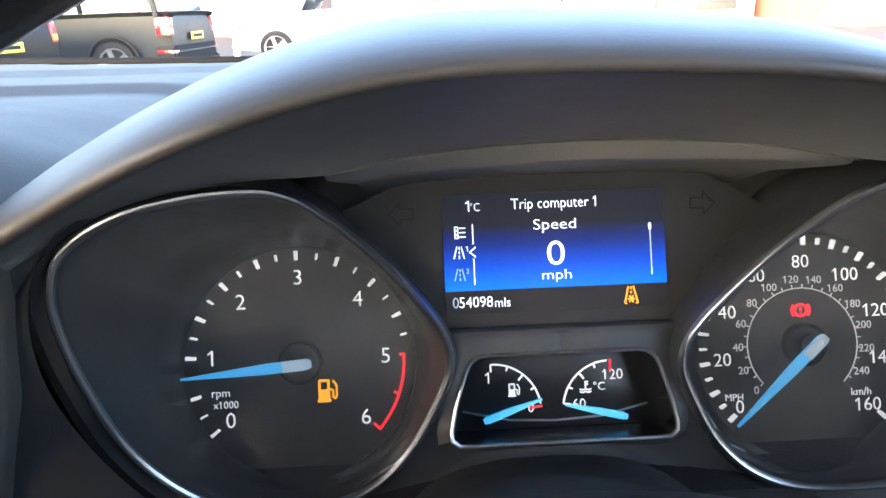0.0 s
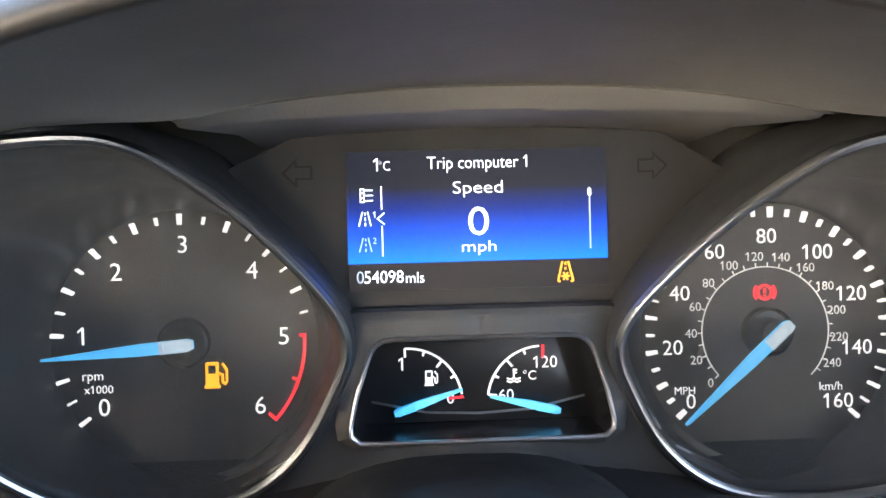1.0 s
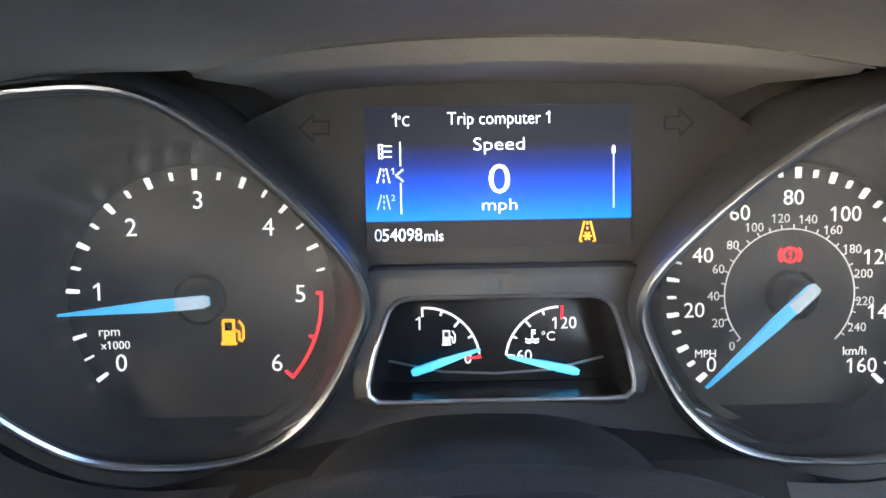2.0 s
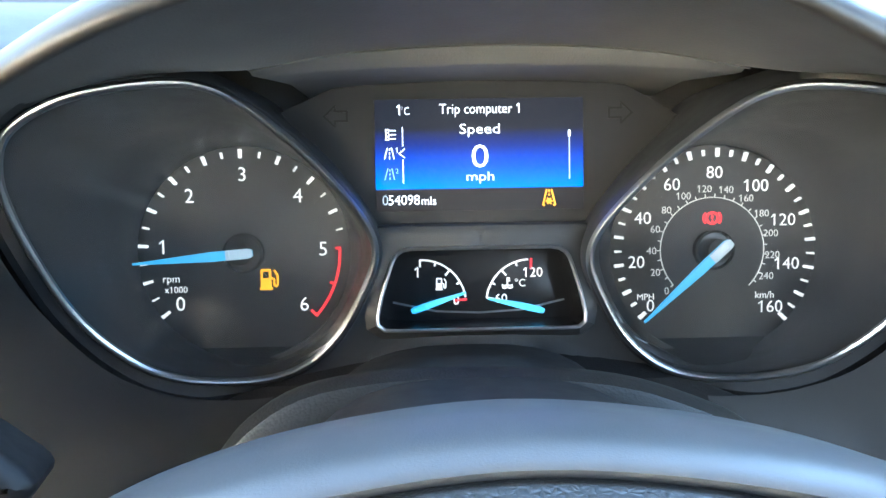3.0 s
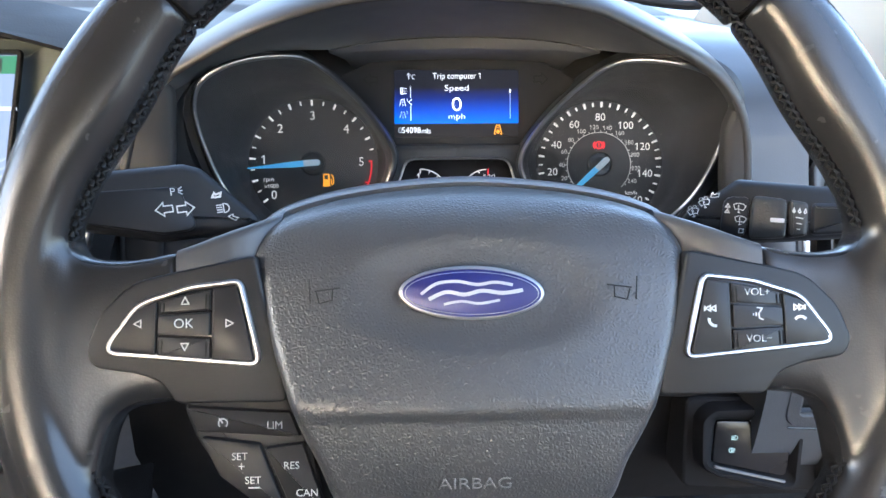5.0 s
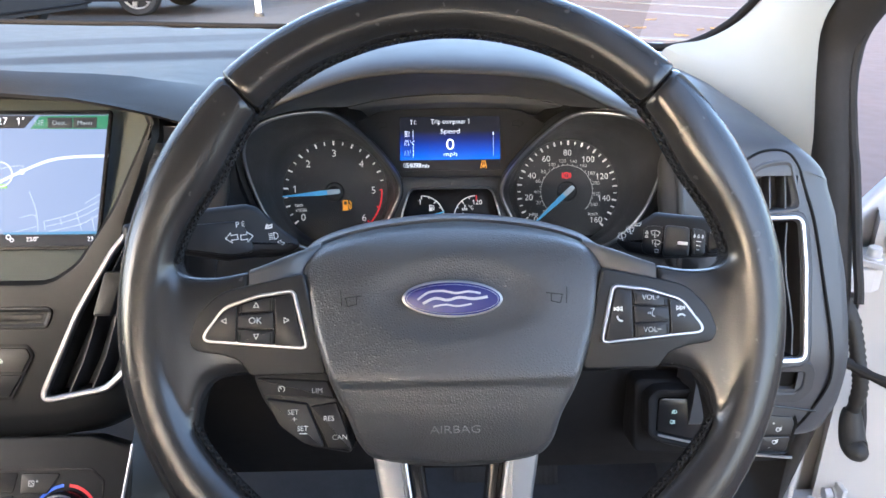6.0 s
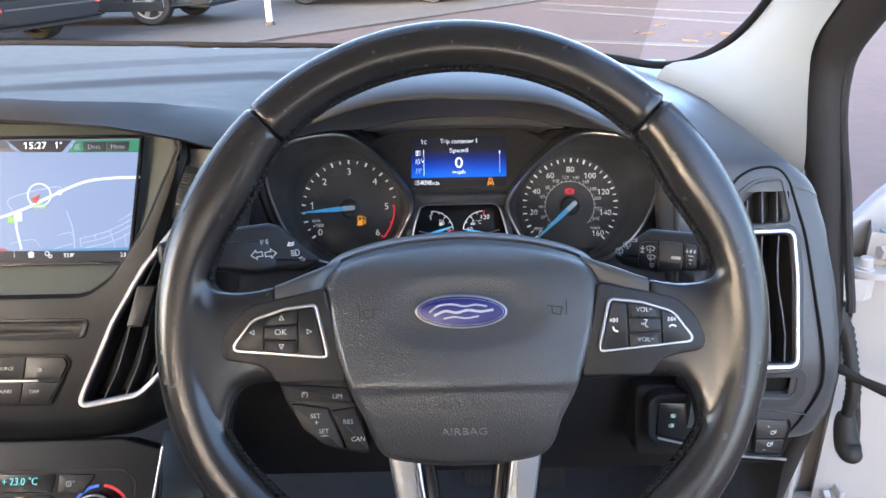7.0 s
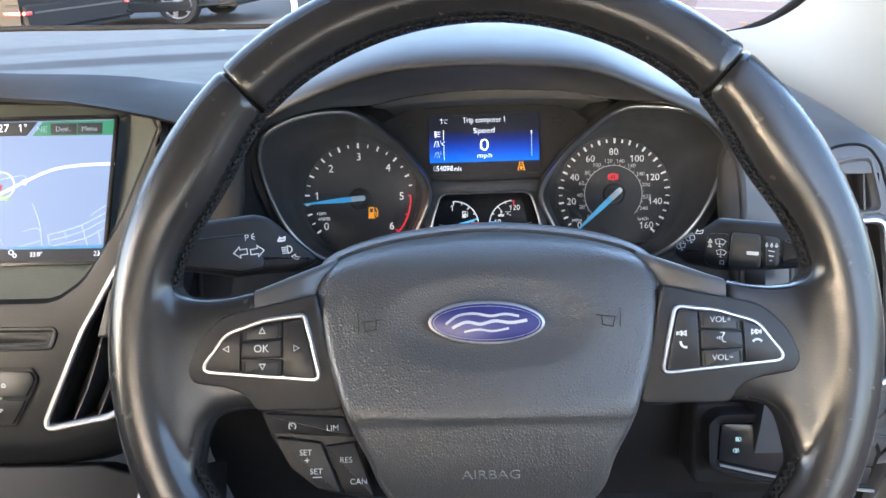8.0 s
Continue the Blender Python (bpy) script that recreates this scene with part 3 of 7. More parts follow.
for s in (-1, 1):
    x = CX + s * 0.74
    # unseen: the rear window openings are walled up to dim light from behind
    part("side_light_block", loft([[(x - s * 0.03 * (z > 0.95), y, z) for y in (-0.74, -1.3, -1.95)] for z in (0.24, 0.7, 0.9, 0.96, 1.37)], closed=False), DASH_FACE, shell)
    part("rear_pillar", tube([(x, -1.75, 0.94), (x - s * 0.04, -1.86, 1.15), (x - s * 0.05, -1.92, 1.36)], [0.12, 0.09, 0.07]), LINER, shell)
    if s < 0:
        part("door_card", loft([[(x, y, z) for y in (0.45, 0.1, -0.4, -0.79)] for z in (0.24, 0.5, 0.75, 0.92)], closed=False), DASH_FACE, shell)
    part("roof_rail", tube(curve([(x - s * 0.02, 0.10, 1.30), (x - s * 0.05, -0.3, 1.375), (x - s * 0.06, -0.8, 1.39), (x - s * 0.05, -1.4, 1.36), (x - s * 0.03, -1.9, 1.26)], 5, False), 0.05), LINER, shell)
    part("door_pillar", tube([(x, -0.72, 0.30), (x, -0.74, 0.90), (x - s * 0.05, -0.80, 1.37)], 0.06), DASH_FACE, shell)
part("kick_panel", loft([[(0.350, y, z) for y in (0.22, 0.45, 0.70, 0.80)] for z in (0.20, 0.35, 0.48, 0.57)], closed=False), CARPET, shell)
part("door_sill", box(0.345, 0.430, -0.80, 0.27, 0.18, 0.315, 0.02), PAINT, shell, "white painted door sill")
# unseen wall added to cut rear light, with a sky slot above it
part("rear_light_block", loft([[(CX + u, -1.95, z) for u in (-0.74, 0, 0.74)] for z in (0.24, 0.6, 0.90, 1.24)], closed=False), CARPET, shell)
part("windscreen_header", tube(curve([(CX - 0.58, 0.08, 1.30), (CX - 0.3, 0.13, 1.34), (CX, 0.15, 1.35), (CX + 0.3, 0.13, 1.34), (CX + 0.58, 0.08, 1.30)], 5, False), 0.035), LINER, shell)

# front pillar trims: broad pale covers from the dashboard's corner up to the roof
def pillar(s, name):
    rows = []
    #      inner edge (windscreen side), crown, outer edge (door side)
    for a, b, c in (((0.255, 0.520, 0.880), (0.315, 0.40, 0.845), (0.356, 0.300, 0.82)),
                    ((0.270, 0.505, 0.922), (0.318, 0.41, 0.895), (0.358, 0.305, 0.862)),
                    ((0.315, 0.500, 0.932), (0.338, 0.42, 0.930), (0.359, 0.325, 0.925)),
                    ((0.350, 0.480, 0.960), (0.352, 0.41, 0.965), (0.360, 0.330, 0.970)),
                    ((0.362, 0.430, 1.010), (0.358, 0.37, 1.015), (0.361, 0.290, 1.020)),
                    ((0.352, 0.300, 1.130), (0.348, 0.24, 1.135), (0.352, 0.170, 1.13)),
                    ((0.300, 0.100, 1.310), (0.295, 0.06, 1.315), (0.300, 0.00, 1.31))):
        line = curve([a, b, c], 6, False)
        rows.append([(q.x if s > 0 else 2 * CX - q.x, q.y, q.z) for q in line])
    rows = [list(r) for r in zip(*[curve(c, 4, False) for c in zip(*rows)])]
    return part(name, loft(rows, closed=False), TRIM, shell, "pale grey moulded pillar cover")


pillar(1, "pillar_trim")
pillar(-1, "pillar_trim")
# door seal along the driver's aperture
seal = curve([(0.388, 0.14, 1.20), (0.390, 0.235, 1.085), (0.390, 0.311, 1.010), (0.390, 0.352, 0.963), (0.390, 0.358, 0.923), (0.390, 0.336, 0.869), (0.389, 0.311, 0.828), (0.386, 0.277, 0.765), (0.384, 0.252, 0.721), (0.382, 0.24, 0.66), (0.382, 0.25, 0.58), (0.382, 0.29, 0.42)], 5, False)
k = len(seal) - 1
part("door_seal", tube(seal, [0.027 - 0.016 * min(1, max(0, (i / k - 0.35) / 0.35)) for i in range(k + 1)], 14), RUBBER, shell, "thick black rubber door seal")
part("seal_ridge", tube([(q.x + 0.010, q.y - 0.024 + 0.014 * max(0, i / k - 0.35), q.z) for i, q in enumerate(seal[:int(k * 0.75)])], 0.0045, 8), RUBBER, shell)
h = int(k * 0.5)
part("seal_lip", tube([(q.x + 0.024, q.y + 0.018, q.z) for q in seal[:h]], [0.012 - 0.008 * max(0, (i / h - 0.5) / 0.5) for i in range(h)], 12), RUBBER, shell)
# windscreen
bm = loft([[(CX + u, windscreen_base(CX + u)[0] + 0.03, 0.90) for u in [-0.62 + 0.124 * i for i in range(11)]],
           [(CX + u * 0.93, 0.17 - 0.1 * u * u, 1.345 - 0.05 * u * u) for u in [-0.62 + 0.124 * i for i in range(11)]]], closed=False)
bm.normal_update()
for f in bm.faces:
    if f.normal.dot(Vector((CX, -0.5, 1.0)) - f.calc_center_median()) < 0:
        f.normal_flip()
glass_mesh = bpy.data.meshes.new("windscreen")
bm.to_mesh(glass_mesh)
bm.free()
glass_mesh.shade_smooth()
glass_mesh.materials.append(GLASS)
ws = tagged(new("windscreen", glass_mesh), "clear curved windscreen glass")
ws.parent = shell
ws.visible_shadow = False
band = [(CX + u, windscreen_base(CX + u)[0] + 0.020, windscreen_base(CX + u)[1] + 0.004) for u in [-0.70 + 0.065 * i for i in range(20)]]
band += curve([(0.236, 0.590, 0.918), (0.268, 0.545, 0.917), (0.300, 0.518, 0.924), (0.335, 0.502, 0.945), (0.356, 0.465, 0.985), (0.360, 0.390, 1.055), (0.350, 0.27, 1.16)], 4, False)
part("frit_band", tube(band, 0.0050, 10), KNEE, shell, "black band along the glass")

# ================= instrument cluster =================
CL = tilted(0.0075, 0.2810, 0.8291, 20.0)
cluster = thing("instrument_cluster", CL, "lit twin-dial instrument cluster with blue trip display and chrome rims", "instrument cluster")
# backing fascia
part("fascia", plate(rounded([(-0.225, -0.085, 0.03), (0.225, -0.085, 0.03), (0.225, 0.07, 0.05), (0.12, 0.098, 0.05), (-0.12, 0.098, 0.05), (-0.225, 0.07, 0.05)]), -0.02, -0.001, 0.002), FASCIA, cluster)


def teardrop(s):
    pts = [(-172, 30), (-166, 43), (-150, 53), (-131, 58.3), (-112, 60.4), (-100, 58.9), (-89, 53), (-72, 38.5), (-57, 21), (-48, 7), (-46, -5), (-51, -18.5), (-61, -36.5), (-72, -48.5), (-84, -55.8), (-97, -58.6), (-113, -58.2), (-128, -55.3), (-141, -49.3), (-154, -36), (-163, -20), (-169, 0), (-172, 16)]
    pts = [(x * MM, y * MM) for x, y in pts]
    if s > 0:
        pts = [(0.046 + (-x - 0.046) * 1.045, y - 0.0035) for x, y in pts]
    c = curve(pts, 6)
    return c if sum(a.x * b.y - b.x * a.y for a, b in zip(c, c[1:] + c[:1])) > 0 else c[::-1]


def brow_lift(p):
    """The rims stand higher towards their outer and upper ends."""
    return 0.032 + 0.040 * (abs(p[0]) - 0.046) / 0.150 + 0.032 * (p[1] + 0.005) / 0.070


def lifted(pts, up=0.0, base=None):
    return [(p[0], p[1], brow_lift(q) + up) for p, q in zip(pts, base or pts)]


def gauge(s, cx, cy, name):
    rim = teardrop(s)

    def ring(r):
        return [Vector((cx, cy)) + (p - Vector((cx, cy))).normalized() * r for p in rim]
    g = part(name, plate(ring(0.0490), -0.002, 0.0, 0.0003), DIAL, cluster, "black dial face")
    inner = inset(rim, 0.0012)

    def between(f, z):
        return [tuple(a.lerp(b, f)) + (z + (brow_lift(b) - 0.03) * f * 0.8,) for a, b in zip(ring(0.0492), inner)]
    part("tub_wall", loft([at(ring(0.0490), 0.0), at(ring(0.0492), 0.004), between(0.30, 0.007), between(0.50, 0.010), between(0.53, 0.012), between(0.8, 0.020), lifted(inner, -0.002, rim)]), DIAL_WALL, cluster)
    profile = [(-0.0014, -0.0020), (-0.0013, -0.0004), (-0.0004, 0.0005), (0.0005, 0.0007), (0.0014, -0.0001), (0.0020, -0.0015)]
    part("chrome_rim", loft([lifted(inset(rim, -o), u, rim) for o, u in profile]), SMOKED, cluster, "thin satin chrome rim")
    # the outer wall falls steeply beside the display and flares towards the hood
    wide = [0.32 + 0.68 * min(1, max(0, (abs(p.x) - 0.085) / 0.035)) for p in rim]

    def wall(o):
        return [p.lerp(q, w) for p, q, w in zip(rim, inset(rim, -o), wide)]
    part("skirt", loft([lifted(inset(rim, -0.0019), -0.0014, rim), lifted(inset(rim, -0.0030), -0.0045, rim), [(q.x, q.y, brow_lift(p) * 0.62 + (brow_lift(p) * 0.38 - 0.004) * (w - 0.32) / 0.68) for q, p, w in zip(wall(0.008), rim, wide)],
                        [(q.x, q.y, brow_lift(p) * 0.2 + (brow_lift(p) * 0.8 - 0.006) * (w - 0.32) / 0.68) for q, p, w in zip(wall(0.012), rim, wide)], at(wall(0.015), -0.002)]), FASCIA, cluster)
    pane = bmesh.new()
    pane.faces.new([pane.verts.new(q) for q in lifted(inset(rim, 0.001), -0.0035, rim)])
    pane.normal_update()
    for f in pane.faces:
        if f.normal.z < 0:
            f.normal_flip()
    me = bpy.data.meshes.new("clear_lens")
    pane.to_mesh(me)
    pane.free()
    me.materials.append(LENS)
    lens = tagged(new("clear_lens", me), "clear plastic lens over the dial")
    lens.parent, lens.visible_shadow = cluster, False
    return g


TC, SC = (-0.1080, -0.0040), (0.1100, -0.0065)
tach = gauge(-1, *TC, "tachometer_dial")
speedo = gauge(1, *SC, "speedometer_dial")


def polar(c, r, a):
    return c[0] + r * math.cos(radians(a)), c[1] + r * math.sin(radians(a))


def tick(c, a, r0, r1, wide, mat, parent, z=0.002, name="tick"):
    """A raised wedge-ended index bar pointing at the dial's middle."""
    p, q = Vector(polar(c, r0, a)), Vector(polar(c, r1, a))
    d = (q - p).normalized()
    s = Vector((-d.y, d.x)) * wide / 2
    bm = loft([at([p - s, q - s * 1.25, q + s * 1.25, p + s], z), at([p - s, q - s * 1.25, q + s * 1.25, p + s], z + 0.0022)], cap_first=True, cap_last=True)
    return part(name, bm, mat, parent)


def angle(v, full):
    if full == 6:
        return lerp_line(v, ((0, 217.5), (1, 175), (3, 90), (6, -42)))
    return 221.5 - 266 * v / full


def lerp_line(x, table):
    for (x0, a), (x1, b) in zip(table, table[1:]):
        if x <= x1:
            return a + (b - a) * (x - x0) / (x1 - x0)


for i in range(20):
    big = i % 2 == 0
    tick(TC, angle(i / 4, 6), 0.0434 if big else 0.0440, 0.0474 if big else 0.0468, 0.0012 if big else 0.0007, LIT, tach)
for v in range(7):
    lettering(str(v), tach, LIT, *polar(TC, 0.0380 if v < 2 else 0.0362, angle(v, 6)), 0.0004, height=0.0064, name="numeral")
mark("red_zone", tach, LIT_RED, [arc(*TC, 0.0440, angle(5, 6), angle(6, 6), 30), [polar(TC, 0.0420, angle(5, 6)), polar(TC, 0.0446, angle(5, 6))], [polar(TC, 0.0415, angle(5.5, 6)), polar(TC, 0.0440, angle(5.5, 6))], [polar(TC, 0.0405, angle(6, 6)), polar(TC, 0.0446, angle(6, 6))]], 0, 0, 0.0012, wide=0.0012)
lettering("rpm", tach, LIT, -0.1420, -0.0165, 0.0004, width=0.0075)
lettering("x1000", tach, LIT, -0.1400, -0.0205, 0.0004, width=0.0105)

for i in range(33):
    big = i % 2 == 0
    tick(SC, angle(i * 5, 160), 0.0432 if big else 0.0438, 0.0472 if big else 0.0466, 0.0012 if big else 0.0008, LIT, speedo)
for v in range(0, 161, 20):
    lettering(str(v), speedo, LIT, *polar(SC, 0.0390 if v in (0, 160) else 0.0362, angle(v, 160)), 0.0004, height=0.0056, name="numeral")
mark("kmh_ring", speedo, LIT_SMALL, [arc(*SC, 0.0245, 221.5, -44.5, 60)] + [[polar(SC, 0.0245, angle(k / 1.609, 160)), polar(SC, 0.0262, angle(k / 1.609, 160))] for k in range(0, 251, 10)], 0, 0, 0.0003, wide=0.00045)
for k in range(0, 241, 20):
    lettering(str(k), speedo, LIT_SMALL, *polar(SC, 0.0287, angle(k / 1.609, 160)), 0.0004, height=0.0033, name="numeral")
lettering("MPH", speedo, LIT, 0.0785, -0.0282, 0.0004, width=0.0078)
lettering("km/h", speedo, LIT, 0.1350, -0.0282, 0.0004, width=0.0088)


def needle(c, a, r, parent, hub=True, root=NEEDLE_CAP, tail=0.006, wide=0.0040, lift=0.011):
    """A tapered pointer over a recessed round hub."""
    d, s = Vector((math.cos(radians(a)), math.sin(radians(a)))), Vector((-math.sin(radians(a)), math.cos(radians(a))))
    o = Vector(c)
    ring = [o - d * tail - s * wide * 0.35, o - d * tail * 0.7 - s * wide * 0.55, o + d * r * 0.28 - s * wide * 0.55, o + d * r - s * 0.0004, o + d * r + s * 0.0004, o + d * r * 0.28 + s * wide * 0.55, o - d * tail * 0.7 + s * wide * 0.55, o - d * tail + s * wide * 0.35]
    bm = loft([at(ring, lift - 0.0012), at(ring, lift), at([o + (p - o) * 0.97 for p in ring], lift + 0.0006)], cap_first=True, cap_last=True)
    nd = part("needle", bm, NEEDLE, parent, "ice-blue lit pointer")
    cap = [o - d * tail * 1.02 - s * wide * 0.36, o - d * tail * 0.7 - s * wide * 0.56, o + d * r * 0.12 - s * wide * 0.56, o + d * r * 0.12 + s * wide * 0.56, o - d * tail * 0.7 + s * wide * 0.56, o - d * tail * 1.02 + s * wide * 0.36]
    inner = [o + d * r * 0.02 + (p - o - d * r * 0.02) * 0.66 for p in cap]
    part("needle_root", loft([at(cap, lift + 0.0003), at(cap, lift + 0.0012), at(inner, lift + 0.0014), at(inner, lift + 0.0009)], cap_last=True), root, nd, "pale rim round the pointer's root")
    if hub:
        part("hub", loft([at(disc(*c, 0.0092), 0.0), at(disc(*c, 0.0092), 0.004), at(disc(*c, 0.0082), 0.0046), at(disc(*c, 0.0078), 0.003), at(disc(*c, 0.0055), 0.003), at(disc(*c, 0.0052), 0.0095), at(disc(*c, 0.0046), 0.0098)], cap_last=True), GLOSS, parent, "dark recessed pointer hub")
    return nd


needle(TC, 184.4, 0.0475, tach)
needle(SC, 222.5, 0.0475, speedo)


def pump(parent, mat, x, y, z, s):
    """The petrol pump sign: body with window, foot, hose."""
    bm = plate(rounded([(-0.5, -0.62, 0.05), (0.25, -0.62, 0.05), (0.25, -0.48, 0.03), (0.18, -0.48, 0.03), (0.18, 0.62, 0.08), (-0.43, 0.62, 0.08), (-0.43, -0.48, 0.03), (-0.5, -0.48, 0.03)], 2), 0, 0.08, 0.01)
    stroke([(0.18, 0.1), (0.36, 0.0), (0.36, -0.35), (0.48, -0.42), (0.56, -0.3), (0.56, 0.25), (0.36, 0.55)], 0.1, 0, 0.08, bm)
    for v in bm.verts:
        v.co *= s
    ob = part("fuel_sign", bm, mat, parent)
    ob.location = (x, y, z)
    part("sign_window", plate(rounded([(-0.30 * s, 0.08 * s, 0), (0.06 * s, 0.08 * s, 0), (0.06 * s, 0.48 * s, 0), (-0.30 * s, 0.48 * s, 0)], 1), 0, 0.1 * s, 0.0001), DIAL, ob)
    return ob


pump(tach, LAMP_AMBER, -0.0975, -0.0165, 0.0003, 0.0078)
mark("brake_sign", speedo, LAMP_RED, [arc(0, 0, 0.42, 0, 360, 28), [(0, 0.24), (0, -0.06)], [(0, -0.16), (0, -0.25)], arc(0.05, 0, 0.6, -42, 42, 10), arc(-0.05, 0, 0.6, 138, 222, 10)], 0.1100, 0.0083, 0.0004, size=0.0062, wide=0.0010)

# centre panel with its small twin gauge
outer = rounded(mm((-112, -82, 6), (114, -82, 6), (104, -60, 10), (88, -58.5, 12), (75, -50, 12), (63, -37, 12), (52.5, -19, 10), (47.5, -6, 6), (51, 8.2, 5), (-50, 8.2, 5), (-47, -5, 6), (-52, -19, 10), (-62, -37, 12), (-73, -49, 12), (-85, -56.5, 12), (-98, -60, 10)), 5)
hole = rounded(mm((-47, -38, 5.5), (46.5, -38, 5.5), (43, -22, 14), (37, -2.6, 9), (-37, -2.6, 9), (-43.5, -22, 14)), 8)
N = 96
def around(pts, c, n=N):
    """n points of an outline at even angles round c."""
    out = []
    for i in range(n):
        a = 2 * math.pi * i / n
        d = Vector((math.cos(a), math.sin(a)))
        best = None
        for p, q in zip(pts, pts[1:] + pts[:1]):
            u, v = p - Vector(c), q - p
            den = d.x * v.y - d.y * v.x
            if abs(den) > 1e-12:
                t, w = (u.x * v.y - u.y * v.x) / den, (u.x * d.y - u.y * d.x) / den
                if t > 0 and -1e-6 <= w <= 1 + 1e-6 and (best is None or t > best):
                    best = t
        out.append(Vector(c) + d * best)
    return out


mid = (0.0, -0.02)
oa, ha = around(outer, mid), around(hole, mid)
def sloped(pts, z):
    """The panel's front falls away below its small gauge and stays under the dials' rims."""
    return [(p.x, p.y, min(z - 0.45 * max(0, -0.041 - p.y), max(0.004, brow_lift(p) - 0.0025))) for p in pts]


part("centre_panel", loft([at(oa, -0.001), sloped(oa, 0.0195), sloped(inset(oa, 0.0010), 0.0212), sloped(inset(oa, 0.0030), 0.0220), sloped(inset(ha, -0.006), 0.0222), at(inset(ha, -0.0010), 0.0222)]), FASCIA, cluster)
part("gauge_well", loft([at(inset(ha, -0.0012), 0.0215), at(inset(ha, 0.0006), 0.0215), at(inset(ha, 0.0010), -0.001)]), GLOSS, cluster, "glossy black well round the small gauge")
part("chrome_rim", hoop(ha, [(-0.0006, 0.0218), (-0.0005, 0.0230), (0.0002, 0.0234), (0.0008, 0.0230), (0.0011, 0.0220)]), CHROME, cluster, "thin satin chrome rim")
small = part("small_gauge_face", plate(inset(ha, 0.0004), 0.004, 0.008, 0.0002), GLOSS, cluster, "glossy black gauge face")
small.location = (0, 0.0006, -0.0078)
FC, EC = (-0.0265, -0.0300), (0.0240, -0.0305)
Z8 = 0.0083
mark("fuel_scale", small, LIT, [arc(*FC, 0.0205, 92, 8, 20)] + [[polar(FC, 0.0205, a), polar(FC, 0.0172 if a in (92, 50, 8) else 0.0185, a)] for a in (92, 71, 50, 29)], 0, 0, Z8, wide=0.0008)
mark("fuel_reserve", small, LIT_RED, [[polar(FC, 0.0155, 5), polar(FC, 0.021, 5)]], 0, 0, Z8, wide=0.0010)
mark("temperature_scale", small, LIT, [arc(*EC, 0.0205, 172, 92, 20)] + [[polar(EC, 0.0205, a), polar(EC, 0.0172 if a in (172, 130) else 0.0185, a)] for a in (172, 151, 130, 109)], 0, 0, Z8, wide=0.0008)
mark("temperature_limit", small, LIT_RED, [[polar(EC, 0.0160, 88), polar(EC, 0.021, 88)]], 0, 0, Z8, wide=0.0010)
lettering("1", small, LIT, -0.0288, -0.0152, Z8, height=0.0048, name="numeral")
lettering("0", small, LIT, -0.0105, -0.0285, Z8, height=0.0042, name="numeral")
lettering("120", small, LIT, 0.0255, -0.0160, Z8, height=0.0044, name="numeral")
lettering("60", small, LIT, 0.0105, -0.0280, Z8, height=0.0042, name="numeral")
lettering("°C", small, LIT, 0.0195, -0.0208, Z8, height=0.0036, name="numeral")
pump(small, LIT, -0.0178, -0.0208, Z8, 0.0046)
mark("coolant_sign", small, LIT, [[(0, -0.4), (0, 0.6)], [(0, 0.5), (0.35, 0.5)], [(0, 0.2), (0.35, 0.2)], [(-0.7, -0.35), (-0.35, -0.5), (0, -0.35), (0.35, -0.5), (0.7, -0.35)], [(-0.7, -0.65), (-0.35, -0.8), (0, -0.65), (0.35, -0.8), (0.7, -0.65)]], 0.0135, -0.0205, Z8, size=0.0036, wide=0.0006)
needle(FC[:1] + (-0.0312,), 18, 0.0215, small, hub=False, root=NEEDLE, tail=0.005, wide=0.0026, lift=0.0125)
needle(EC[:1] + (-0.0322,), 167, 0.0205, small, hub=False, root=NEEDLE, tail=0.006, wide=0.0026, lift=0.0125)
part("gauge_bar", stroke([(-0.040, -0.0290), (-0.02, -0.0335), (0.0, -0.0345), (0.02, -0.0335), (0.040, -0.0290)], 0.0008, 0.0082, 0.0088), SMOKED, small)

# hood lining: from the hood's lip back to the rims and the arch over the display
arch = [(-86, 65, 76), (-60, 71.5, 67.5), (-30, 75.2, 62.8), (2, 76.4, 61), (34, 75.2, 62.8), (64, 71.5, 67.5), (93, 64, 76)]
left_edge = [(-58, -62), (-80, -66), (-104, -68), (-130, -64), (-152, -52), (-168, -30), (-178, -5), (-180, 14), (-177, 31), (-168, 46), (-151, 57), (-131, 62.5), (-110, 64.5)]
right_edge = [(0.046 * 1000 + (-x - 46) * 1.045, y - 3.5) for x, y in left_edge][::-1]
low_edge = [(x * MM, y * MM, brow_lift((x * MM, y * MM))) for x, y in left_edge] + mm(*arch) + [(x * MM, y * MM, brow_lift((x * MM, y * MM))) for x, y in right_edge]
low_edge = [CL @ Vector(q) for q in curve(low_edge, 5, False)]
lip_in = [Vector((q.x, lip_y(q.x) + 0.004, q.y)) for q in lip]
lip_in = [Vector(q) for q in ((-0.04, 0.222, 0.752), (-0.09, 0.212, 0.742), (-0.14, 0.204, 0.740), (-0.18, 0.200, 0.744), (-0.207, 0.198, 0.758))] + lip_in + [Vector(q) for q in ((0.197, 0.198, 0.754), (0.17, 0.200, 0.742), (0.13, 0.204, 0.738), (0.09, 0.212, 0.740), (0.05, 0.222, 0.750))]


